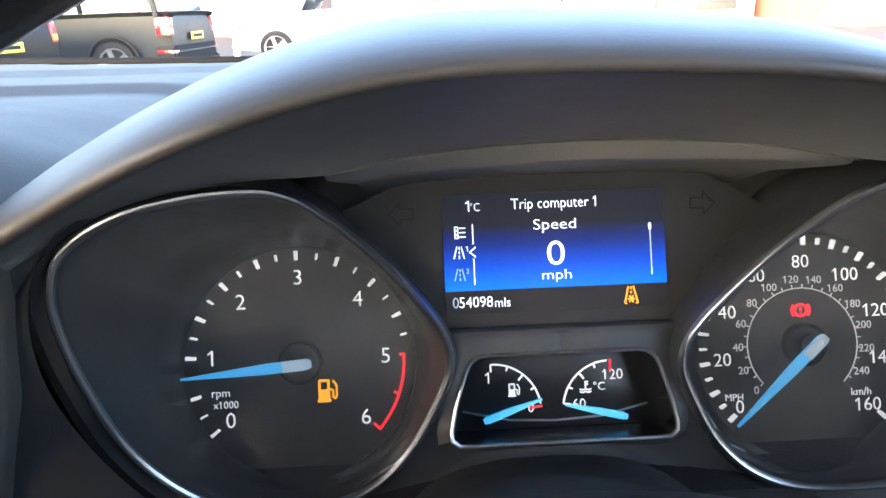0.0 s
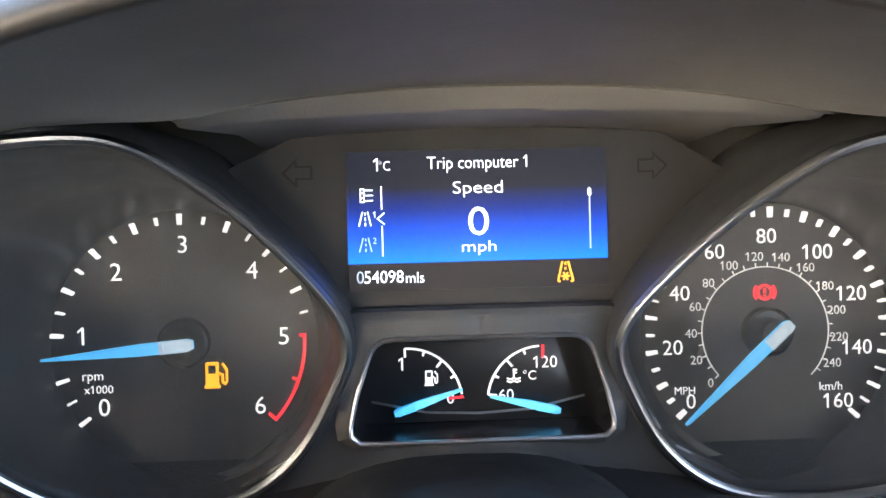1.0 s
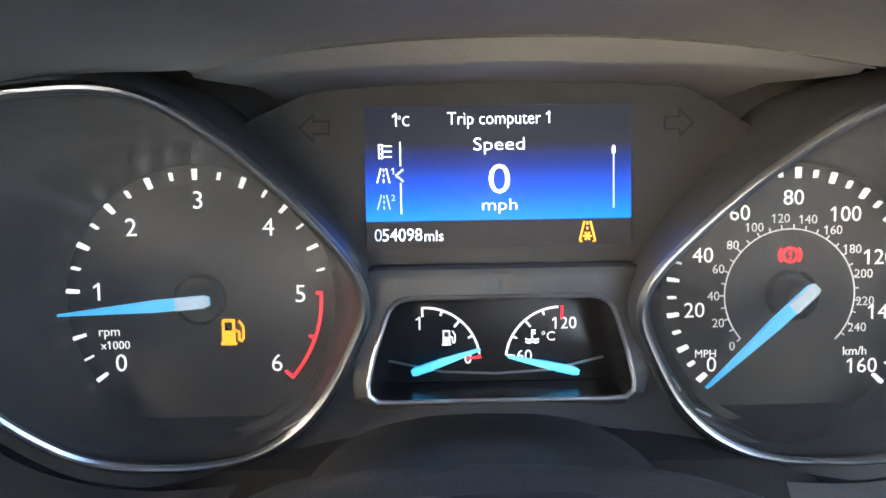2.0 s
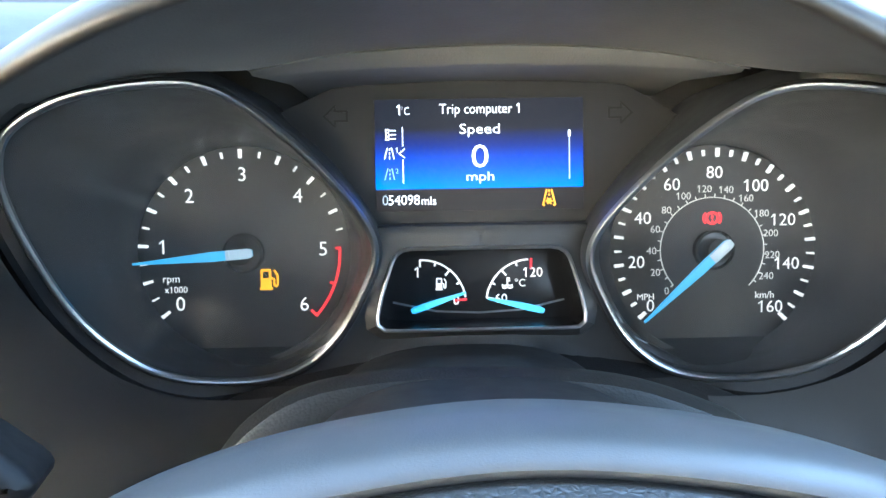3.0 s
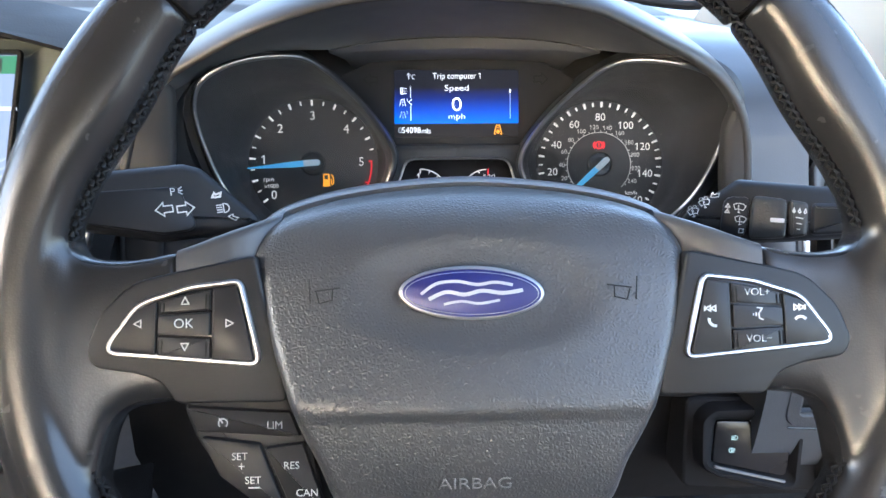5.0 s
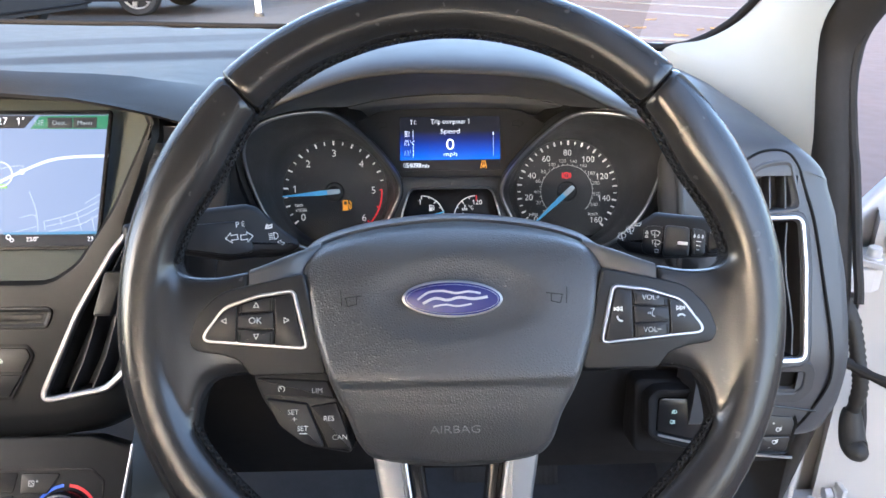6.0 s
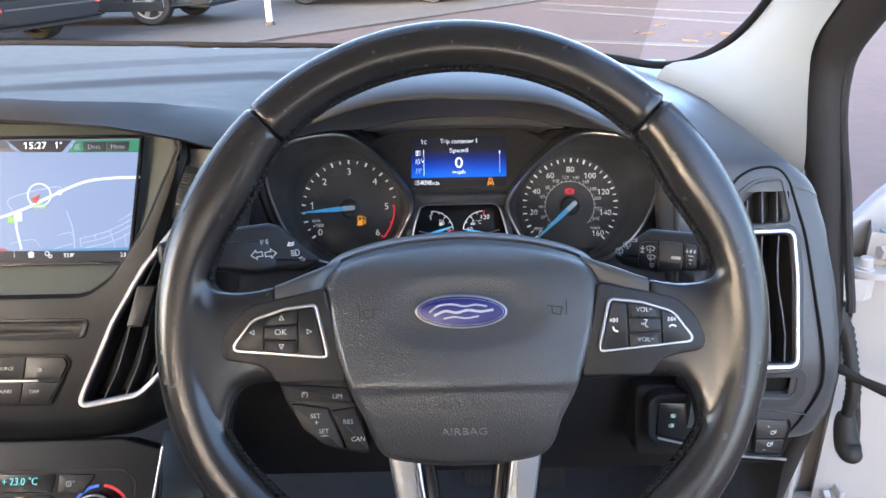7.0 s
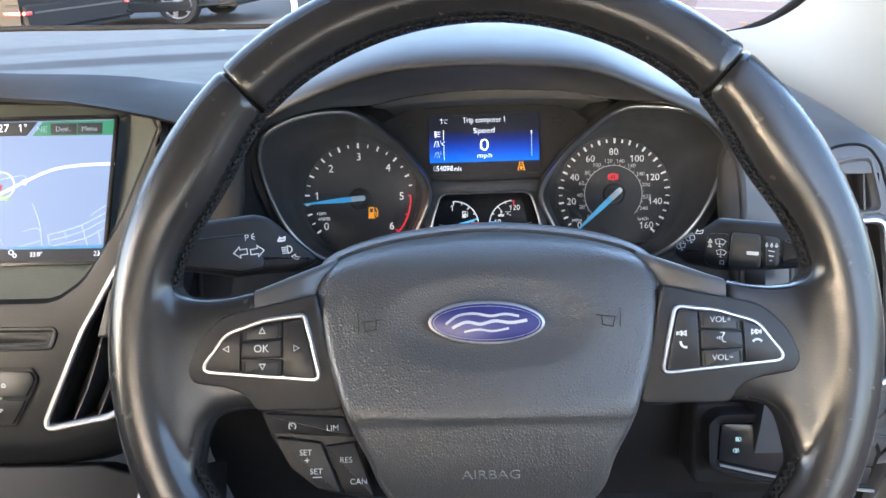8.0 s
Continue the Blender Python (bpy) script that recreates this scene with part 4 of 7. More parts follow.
def resample(pts, n):
    total = [0.0]
    for p, q in zip(pts, pts[1:]):
        total.append(total[-1] + (q - p).length)
    out, k = [], 0
    for i in range(n):
        d = total[-1] * i / (n - 1)
        while k < len(pts) - 2 and total[k + 1] < d:
            k += 1
        f = (d - total[k]) / max(1e-9, total[k + 1] - total[k])
        out.append(pts[k].lerp(pts[k + 1], min(1, f)))
    return out


top_line, low_line = resample(lip_in, 140), resample(low_edge, 140)
side_n = 44
# one lining in two tones: glare-lightened middle, dark sides
for a0, a1, m in ((0, side_n, FASCIA), (side_n - 1, 141 - side_n, HOOD_INNER), (140 - side_n, 140, FASCIA)):
    tl, ll = top_line[a0:a1], low_line[a0:a1]
    part("lining", loft([tl, [q.lerp(r, 0.3) + Vector((0, 0.008, 0)) for q, r in zip(tl, ll)], [q.lerp(r, 0.7) + Vector((0, 0.006, 0)) for q, r in zip(tl, ll)], ll], closed=False), m, hood, "matt black lining under the hood")
crest = curve(mm(*arch), 8, False)
n = len(crest) - 1
thin = [0.0065 * math.sin(math.pi * i / n) ** 0.7 for i in range(n + 1)]
part("arch_shade", loft([[(q.x, q.y, q.z) for q in crest], [(q.x, q.y - 0.001 * (t > 0), q.z + 0.0012) for q, t in zip(crest, thin)], [(q.x, q.y - t, q.z - 0.004) for q, t in zip(crest, thin)], [(q.x, q.y - t - 0.0008, q.z - 0.0065) for q, t in zip(crest, thin)],
                         [(q.x * 0.92, 0.0705 + (q.y - t - 0.070) * 0.6, 0.030) for q, t in zip(crest, thin)], [(q.x * 0.88, 0.070 + (q.y - 0.074) * 0.45, -0.001) for q in crest]], closed=False), HOOD_INNER, cluster, "matt black arched shade")

# trip display
SX, SZ = 0.0015, 0.0062
panel_line = rounded(mm((-47, 8.2, 2), (49, 8.2, 2), (57, 18.5, 10), (73, 36, 20), (92, 52.5, 4), (64, 69, 20), (2, 72.5, 60), (-60, 70, 20), (-90, 56.5, 4), (-72, 40, 20), (-56, 22, 10)), 5)
rings = []
for f in (1.0, 0.97, 0.93, 0.88, 0.82, 0.75, 0.66, 0.55, 0.4, 0.2):
    rings.append([(p.x * f, 0.036 + (p.y - 0.036) * f, 0.0152) for p in panel_line])
part("display_panel", loft(rings, cap_last=True), PANEL, cluster, "smooth black panel round the display", sharp=60)
screen = part("trip_display", plate([Vector(p) for p in ((SX - 0.0478, 0.0148), (SX + 0.0474, 0.0148), (SX + 0.0474, 0.0655), (SX - 0.0478, 0.0655))], 0.002, 0.006, 0.0001), LCD, cluster, "lit trip display, black fading to blue")
lettering("1", screen, SCREEN_WHITE, SX - 0.0370, 0.0608, SZ, height=0.0046, thin=0.014)
lettering("°C", screen, SCREEN_WHITE, SX - 0.0338, 0.0604, SZ, height=0.0036, width=0.0040, thin=0.014)
lettering("Trip computer 1", screen, SCREEN_WHITE, SX, 0.0603, SZ, width=0.0365, height=0.0058, thin=0.010)
lettering("Speed", screen, SCREEN_WHITE, SX, 0.0512, SZ, width=0.0182, height=0.0058, thin=0.010)
lettering("0", screen, SCREEN_WHITE, SX, 0.0395, SZ, width=0.0076, height=0.0104)
lettering("mph", screen, SCREEN_WHITE, SX, 0.0297, SZ, width=0.0125, height=0.0052, thin=0.010)
lettering("0", screen, SCREEN_DIM, SX - 0.0436, 0.0200, SZ, width=0.0026, height=0.0045)
lettering("54098", screen, SCREEN_WHITE, SX - 0.0350, 0.0200, SZ, width=0.0142, height=0.0045)
lettering("mls", screen, SCREEN_WHITE, SX - 0.0237, 0.0195, SZ, width=0.0066, height=0.0038)
screen.matrix_local = pose(-0.0011, -0.0003, 0.0105) @ Matrix.Scale(0.963, 4)
part("menu_line", stroke([(SX - 0.0352, 0.0530), (SX - 0.0352, 0.0445)], 0.0004, SZ, SZ + 0.0002), SCREEN_WHITE, screen)
part("menu_line", stroke([(SX - 0.0352, 0.0385), (SX - 0.0352, 0.0275)], 0.0004, SZ, SZ + 0.0002), SCREEN_WHITE, screen)
part("menu_pointer", stroke([(SX - 0.0343, 0.0433), (SX - 0.0368, 0.0412), (SX - 0.0343, 0.0391)], 0.0005, SZ, SZ + 0.0002), SCREEN_WHITE, screen)
part("scroll_line", stroke([(SX + 0.0410, 0.0510), (SX + 0.0410, 0.0285)], 0.0005, SZ, SZ + 0.0002), SCREEN_DIM, screen)
part("scroll_thumb", stroke([(SX + 0.0410, 0.0505), (SX + 0.0410, 0.0480)], 0.0011, SZ, SZ + 0.0003), SCREEN_WHITE, screen)
mark("list_sign", screen, SCREEN_WHITE, [[(-0.2, 0.75), (0.9, 0.75)], [(-0.2, 0), (0.9, 0)], [(-0.2, -0.75), (0.9, -0.75)], [(-0.9, -0.95), (-0.9, 0.95), (-0.4, 0.95), (-0.4, -0.95), (-0.9, -0.95)], [(-0.9, 0.35), (-0.4, 0.35)], [(-0.9, -0.35), (-0.4, -0.35)]], SX - 0.0405, 0.0497, SZ, size=0.0025, wide=0.0004)
for k, (y, m) in enumerate(((0.0412, SCREEN_WHITE), (0.0318, SCREEN_DIM))):
    ROAD = [[(-1.0, -1), (-0.45, 1)], [(0.7, -1), (0.25, 1)], [(-0.1, -1), (-0.1, -0.5)], [(-0.1, -0.2), (-0.1, 0.2)], [(-0.1, 0.5), (-0.1, 0.9)]]
    mark("trip_sign", screen, m, ROAD, SX - 0.0410, y, SZ, size=0.0026, wide=0.00045)
    lettering("12"[k], screen, m, SX - 0.0380, y + 0.0015, SZ, height=0.0022)
frost = [[(-0.75, -0.9), (-0.28, 1)], [(0.75, -0.9), (0.28, 1)], [(-0.75, -0.9), (-0.5, -0.9)], [(0.75, -0.9), (0.5, -0.9)], [(0, 0.95), (0, 0.65)], [(0, 0.45), (0, 0.2)]] + [[(-0.42 * math.cos(radians(a)), -0.42 - 0.42 * math.sin(radians(a))), (0.42 * math.cos(radians(a)), -0.42 + 0.42 * math.sin(radians(a)))] for a in (0, 60, 120)]
mark("frost_sign", screen, LAMP_AMBER, frost, SX + 0.0315, 0.0201, SZ, size=0.0038, wide=0.0007)
# unlit turn-signal arrows beside the display
ARROW = [(1, 0), (0.1, 0.85), (0.1, 0.4), (-0.9, 0.4), (-0.9, -0.4), (0.1, -0.4), (0.1, -0.85), (1, 0)]
for s in (-1, 1):
    mark("turn_signal_arrow", cluster, ARROW_DARK, [[(s * x, y) for x, y in ARROW]], SX - 0.0015 + s * 0.0625, 0.0560, 0.0150, size=0.0053, wide=0.0009, thick=0.0005)


# ================= steering wheel =================
WH = tilted(0.001, 0.0043, 0.8437, 24.4)
wheel = thing("steering_wheel", WH, "black leather steering wheel with grained airbag cover and chrome-edged switches", "steering wheel")


def rim_inner(a):
    """Radius of the rim's inner edge: it swells under the thumbs above and below each spoke."""
    b = a % 360
    b = b if 90 <= b <= 270 else (180 - b) % 360
    return 0.1628 - 0.0072 * math.exp(-((b - 149) / 12) ** 2) - 0.0062 * math.exp(-((b - 224) / 14) ** 2)


def rim_ring(a, shrink=0.0):
    """A section of the rim at angle a (degrees)."""
    inner, outer = rim_inner(a), 0.1948
    deep = 0.0166 + 0.15 * (0.1628 - inner)
    mid_r, half = (inner + outer) / 2, (outer - inner) / 2 - shrink
    c, s = math.cos(radians(a)), math.sin(radians(a))
    ring = []
    for k in range(28):
        t = 2 * math.pi * k / 28
        u = half * math.copysign(abs(math.cos(t)) ** 0.86, math.cos(t))
        v = (deep - shrink) * math.copysign(abs(math.sin(t)) ** 0.92, math.sin(t))
        ring.append(((mid_r + u) * c, (mid_r + u) * s, v - 0.004))
    return ring


def rim_piece(a0, a1):
    n = max(6, int(abs(a1 - a0) / 2))
    angs = [a0 + (a1 - a0) * i / n for i in range(n + 1)]
    rings = [rim_ring(a0, 0.0022)] + [rim_ring(a0 + 0.25, 0.0008)] + [rim_ring(a) for a in [a0 + 0.6] + angs[1:-1] + [a1 - 0.6]] + [rim_ring(a1 - 0.25, 0.0008)] + [rim_ring(a1, 0.0022)]
    return loft(rings, cap_first=True, cap_last=True)


def spoke_body(s, rows, bm=None):
    """A bar along x whose rows give x, top, low, front and back."""
    rings = []
    for x, top, low, front, back in rows:
        m, h = (top + low) / 2, (top - low) / 2
        ring = []
        for k in range(32):
            t = 2 * math.pi * k / 32
            cy, cz = math.cos(t), math.sin(t)
            ring.append((s * x, m + h * math.copysign(abs(cy) ** 0.40, cy), (front + back) / 2 + (front - back) / 2 * math.copysign(abs(cz) ** 0.40, cz)))
        rings.append(ring)
    fine = [list(r) for r in zip(*[curve(c, 3, False) for c in zip(*rings)])]
    return loft(fine, cap_first=True, cap_last=True, bm=bm)


def melted(name, bm, mat, parent, label, voxel=0.0013, rounds=34):
    """Overlapping closed bodies drawn together into one skin with soft hollows between them."""
    ob = part(name, bm, mat, parent, label, sharp=180)
    skin = ob.modifiers.new("skin", "REMESH")
    skin.mode, skin.voxel_size, skin.use_smooth_shade = "VOXEL", voxel, True
    soft = ob.modifiers.new("soft", "SMOOTH")
    soft.factor, soft.iterations = 0.5, rounds
    bpy.context.view_layer.update()
    me = bpy.data.meshes.new_from_object(ob.evaluated_get(bpy.context.evaluated_depsgraph_get()))
    ob.modifiers.clear()
    me.name = name
    ob.data = me
    return ob


SEAMS = (47.2, 133.2, 226.0 + 30, 314.0 - 30)
ROOT = ((0.180, 0.055, -0.058, 0.0085, -0.016), (0.172, 0.053, -0.078, 0.0098, -0.017), (0.165, 0.046, -0.087, 0.0088, -0.018), (0.1603, 0.034, -0.087, 0.0074, -0.018), (0.158, 0.0275, -0.084, 0.0066, -0.018), (0.154, 0.0245, -0.078, 0.0056, -0.018), (0.1500, 0.0238, -0.068, 0.0047, -0.018),
        (0.1478, 0.0236, -0.0545, 0.0042, -0.018), (0.145, 0.0234, -0.0450, 0.0037, -0.018), (0.141, 0.0234, -0.0388, 0.0030, -0.018), (0.135, 0.0238, -0.0358, 0.0022, -0.018), (0.127, 0.0252, -0.0346, 0.0014, -0.019), (0.1185, 0.0272, -0.0342, 0.0008, -0.020))
CORE = ((0.1182, 0.0268, -0.0338, 0.0002, -0.021), (0.108, 0.0305, -0.034, -0.0004, -0.022), (0.098, 0.0345, -0.0355, -0.0018, -0.025), (0.089, 0.0385, -0.038, -0.0090, -0.033), (0.078, 0.0425, -0.040, -0.028, -0.044))
WING = ((0.1184, 0.0273, 0.010, 0.0011, -0.018), (0.110, 0.0303, 0.012, 0.0005, -0.020), (0.102, 0.0336, 0.014, -0.0008, -0.024), (0.094, 0.0367, 0.017, -0.0032, -0.028), (0.087, 0.0396, 0.019, -0.0070, -0.034), (0.079, 0.0432, 0.021, -0.0135, -0.044))
part("rim_top", rim_piece(SEAMS[0], SEAMS[1]), LEATHER, wheel, "smooth worn black leather", sharp=60)
part("rim_bottom", rim_piece(SEAMS[2], SEAMS[3]), LEATHER, wheel, "smooth worn black leather", sharp=60)
for s in (-1, 1):
    body = rim_piece(SEAMS[1], SEAMS[2]) if s < 0 else rim_piece(SEAMS[3], SEAMS[0] + 360)
    melted("rim_grip", spoke_body(s, ROOT, body), LEATHER, wheel, "worn black leather grip running into the spoke")
    part("spoke", spoke_body(s, CORE), SPOKE, wheel, sharp=65)
    part("spoke_wing", spoke_body(s, WING), WING_SKIN, wheel, "smooth grey cover along the spoke's upper edge", sharp=60)

# braided stitching round the inside of the rim
bm = bmesh.new()
for i in range(236):
    a = 360 * i / 236 + 0.4
    b = a if 90 <= a <= 270 else (180 - a) % 360
    if 168.5 < b < 201:
        continue
    r, p = rim_inner(a) - 0.0003, 360 / 236 * 0.52
    for s in (-1, 1):
        pts = []
        for f in (-1, -0.5, 0, 0.5, 1):
            t = radians(a + p * f)
            z = -0.0010 + s * 0.0034 * (1 - abs(f + 0.1) * 0.9)
            rr = r + 0.0009 + 14.0 * z * z - 0.0012 * (1 - f * f)
            pts.append((rr * math.cos(t), rr * math.sin(t), z + 0.0012))
        tube(pts, [0.0003, 0.0007, 0.0008, 0.0006, 0.0003], 5, bm)
tagged(part("stitching", bm, STITCH, wheel, "dark braided thread along the rim"), kind="stuff")

pad_line = curve(mm((0, 55.5), (34, 53), (62, 47.5), (81.5, 39), (88.5, 26), (87, 12), (82.6, -8), (77, -26), (71, -43), (62.5, -60), (57, -76), (48, -85.5), (27, -90), (0, -91.5),
                    (-27, -90), (-48, -85.5), (-57, -76), (-63.5, -60), (-71.5, -43), (-77.5, -26), (-83, -8), (-87.4, 12), (-89, 26), (-82, 39), (-62, 47.5), (-34, 53)), 6)
pad_line = pad_line if sum(a.x * b.y - b.x * a.y for a, b in zip(pad_line, pad_line[1:] + pad_line[:1])) > 0 else pad_line[::-1]


# how far back the cover's edge lies: deep along its top
edge_depth = smooth_table([(-0.10, -0.013), (-0.07, -0.006), (-0.02, -0.004), (0.02, -0.007), (0.035, -0.014), (0.046, -0.024), (0.0555, -0.036)])
pad_profile = smooth_table([(-0.097, -0.012), (-0.088, -0.002), (-0.076, 0.0052), (-0.060, 0.0108), (-0.0475, 0.0134), (-0.0400, 0.0146), (-0.0365, 0.0164), (-0.030, 0.0160), (-0.015, 0.0126), (0.0, 0.0090), (0.018, 0.0050), (0.034, -0.0012), (0.044, -0.009), (0.052, -0.020), (0.058, -0.034)])


def pad_height(x, y):
    h = pad_profile(y)
    dish = (x / 0.047) ** 2 + ((y - 0.009) / 0.0205) ** 2
    return h - 0.0032 * math.exp(-dish ** 3) - 0.5 * x * x


rings = []
for f in [1.0, 0.998, 0.992, 0.98, 0.962, 0.94] + [0.92 - 0.018 * k for k in range(51)]:
    ring = []
    for p in pad_line:
        x, y = p.x * f, (p.y + 0.015) * f - 0.015
        w = max(0, (f - 0.88) / 0.12) ** 4
        h = pad_height(x, y)
        ring.append((x, y, h + (min(edge_depth(p.y), h) - h) * w))
    rings.append(ring)
rings.insert(0, [(p.x * 0.99, p.y * 0.99, edge_depth(p.y) - 0.012) for p in pad_line])
pad = part("airbag_cover", loft(rings, cap_last=True), PAD, wheel, "pebble-grained black airbag cover", sharp=60)
# smooth shell behind the airbag cover, showing as a band above it
shell_line = inset(pad_line, -0.0012)
def shell_ring(out, back):
    hide = inset(pad_line, 0.003)
    top = [min(1, max(0, (p.y - 0.0) / 0.03)) for p in pad_line]
    return [(h.x + (q.x - h.x) * f, h.y + (q.y - h.y) * f, edge_depth(p.y) + back) for q, h, f, p in zip(inset(shell_line, -out), hide, top, pad_line)]
part("hub_shell", loft([shell_ring(-0.004, -0.056), shell_ring(0.0042, -0.044), shell_ring(0.0052, -0.028), shell_ring(0.0047, -0.012), shell_ring(0.0024, -0.003), shell_ring(0.0008, -0.0015), shell_ring(-0.001, -0.004), shell_ring(-0.006, -0.012)], cap_first=True), SHELL, wheel, "smooth grey hub shell", sharp=65)

emblem = part("emblem", plate(oval(0, 0, 0.0288, 0.0107), 0.002, 0.0082, 0.0012), CHROME, wheel, "oval blue badge with chrome edge")
emblem.matrix_local = pose(-0.0010, 0.0087, 0, 0, 0, -1.2)
part("emblem_face", plate(oval(0, 0, 0.0274, 0.0094), 0.0078, 0.0087, 0.0003), EMBLEM_BLUE, emblem)
part("emblem_line", hoop(oval(0, 0, 0.0262, 0.0083), [(-0.0002, 0.0086), (0, 0.0089), (0.0002, 0.0086)]), EMBLEM_SILVER, emblem)
# plain silver flourishes in place of the badge's mark
for path, w in (([(-20, -0.6), (-14, 3.6), (-6, 4.6), (2, 3.4), (9, 4.4), (16, 3.4)], 1.2), ([(-17, -2.6), (-10, 0.4), (-3, -0.6), (4, 1.0), (12, 0.2), (20, 1.4)], 1.5), ([(-11, -4.4), (-4, -3.2), (3, -4.0), (11, -2.6)], 1.0)):
    part("emblem_wave", stroke(curve([(x * MM, y * MM) for x, y in path], 6, False), w * MM, 0.0086, 0.0091), EMBLEM_SILVER, emblem)
# horn signs and word embossed in the cover, shade and light put in their colour
HORN = [[(-1, 0.45), (0.55, 0.25)], [(-0.55, 0.38), (-0.5, -0.3), (0.3, -0.5), (0.45, 0.2)], [(0.85, 0.95), (0.85, -0.85)]]
EMBOSS_SHADE = material("shaded_emboss_line", (0.013, 0.013, 0.013), 0.6, spec=0.2, scale=200)
EMBOSS_LIT = material("lit_emboss_word", (0.16, 0.16, 0.16), 0.4, scale=200)
for s in (-1, 1):
    ob = mark("horn_sign", pad, EMBOSS_SHADE, [[(x * s, y) for x, y in h] for h in HORN], s * 0.0592, 0.0085, 0.0064, size=0.0065, wide=0.0005)
    ob.rotation_euler = (radians(8), radians(s * 3.2), 0)
word = lettering("AIRBAG", pad, EMBOSS_LIT, -0.001, -0.0652, pad_height(0, -0.0652) + 0.0003, width=0.0285, height=0.0048)
word.rotation_euler = (radians(17), 0, 0)


def switch_bank(s):
    """Chrome-edged switch bank on a spoke: five keys round a middle one."""
    line = rounded(mm((-145.5, -12.6, 3.5), (-84.6, -18.2, 3), (-92.2, 14.6, 3.5), (-112, 12.2, 25), (-131.5, 6.0, 14)), 8)
    if s > 0:
        line = [Vector((-p.x, p.y)) for p in line][::-1]
    base_z = 0.0035
    bank = part("switch_bank", plate(line, -0.004, base_z + 0.0008, 0.0006), GLOSS, wheel, "black switch bank with chrome surround")
    part("chrome_surround", hoop(line, [(-0.0010, base_z - 0.001), (-0.0010, base_z + 0.0020), (-0.0004, base_z + 0.0027), (0.0004, base_z + 0.0027), (0.0010, base_z + 0.0018), (0.0012, base_z - 0.002)]), CHROME, bank, "bright chrome surround")
    panel = rounded(mm((-152.4, -12, 8), (-149, -18.6, 6), (-134, -21.3, 8), (-124, -24.6, 10), (-117.5, -33.5, 5), (-74, -33.5, 3), (-86.5, 24.8, 3), (-104, 21.2, 40), (-119, 18.2, 40), (-135, 14.6, 22), (-147, 2, 22)), 6)
    if s > 0:
        panel = [Vector((-p.x, p.y)) for p in panel][::-1]
    pb = plate(panel, -0.010, 0.0036, 0.0014)
    for v in pb.verts:
        f = min(1, max(0, (abs(v.co.x) - 0.130) / 0.022))
        v.co.z += 0.0020 * f * f * (3 - 2 * f)
    part("spoke_panel", pb, SPOKE, wheel, "raised satin black panel round the switches")
    def key(pts, name="key", z=0.0016):
        pts = mm(*[(x, -2.0 + (y + 1.5) * 0.93, r) for x, y, r in pts])
        if s > 0:
            pts = [(-x, y, r) for x, y, r in pts][::-1]
        return part(name, plate(rounded(pts, 4), base_z, base_z + z + 0.0008, 0.0006), BUTTON, bank)
    key([(-124.0, -5.6, 1), (-103.8, -6.6, 1), (-103.6, 3.6, 1), (-123.6, 2.2, 1)], "middle_key", 0.0022)
    key([(-123.6, 2.9, 0.6), (-103.4, 4.3, 0.6), (-103.2, 12.8, 0.8), (-112, 11.2, 4), (-123.0, 8.2, 0.8)])
    key([(-124.4, -15.0, 0.6), (-103.8, -16.8, 0.6), (-103.8, -7.3, 0.6), (-124.2, -6.3, 0.6)])
    key([(-143.6, -13.4, 1.5), (-125.0, -14.9, 0.6), (-124.2, 8.0, 0.6), (-131.5, 5.2, 6), (-139.5, -2.0, 6)])
    key([(-103.2, -16.9, 0.6), (-86.8, -18.0, 1.5), (-93.0, 14.2, 1.5), (-102.6, 12.9, 0.6)])
    # paired grooves where the keys meet, their shade drawn as near-black strokes
    for x, y0, y1 in ((-122.4, 3.6, 7.6), (-104.6, 4.6, 11.0), (-123.4, -14.0, -8.0), (-104.8, -15.4, -8.8)):
        for o in (-0.7, 0.7):
            part("key_groove", stroke([((x + o) * MM * -s, (-2.0 + (y0 + 1.5) * 0.93) * MM), ((x + o + 0.3) * MM * -s, (-2.0 + (y1 + 1.5) * 0.93) * MM)], 0.0005, base_z + 0.0020, base_z + 0.0026), GAP_SHADE, bank)
    return bank


TOP_Z = 0.0062
bank = switch_bank(-1)
lettering("OK", bank, MARK, -0.1136, -0.0016, TOP_Z + 0.0004, height=0.0037)
TRI = [[(0, 1), (-0.9, -0.7), (0.9, -0.7), (0, 1)]]
for x, y, a in ((-113.2, 7.0, 0), (-113.5, -10.6, 180), (-131.5, -1.6, 90), (-96.3, -1.8, -90)):
    mark("arrow_sign", bank, MARK, TRI, x * MM, y * MM, TOP_Z - 0.0002, size=0.0016, wide=0.0004, spin=a)
bank = switch_bank(1)
lettering("VOL+", bank, MARK, 0.1135, 0.0076, TOP_Z - 0.0002, height=0.0029)
lettering("VOL−", bank, MARK, 0.1140, -0.0110, TOP_Z - 0.0002, height=0.0029)
mark("voice_sign", bank, MARK, [[(-0.2, 1), (0.6, 0.9), (0.1, 0.1), (0.2, -0.6), (0.8, -0.8)], [(-0.3, 0.3), (-0.3, -0.3)], [(-0.7, 0.2), (-0.7, -0.2)]], 0.1135, -0.0014, TOP_Z + 0.0004, size=0.0027, wide=0.0005)
SKIP = [[(-1, 0.5), (-1, -0.5), (0, 0), (-1, 0.5)], [(0, 0.5), (0, -0.5), (1, 0), (0, 0.5)], [(1.1, 0.5), (1.1, -0.5)]]
PHONE = arc(0, 0.9, 1.1, 215, 325, 8)
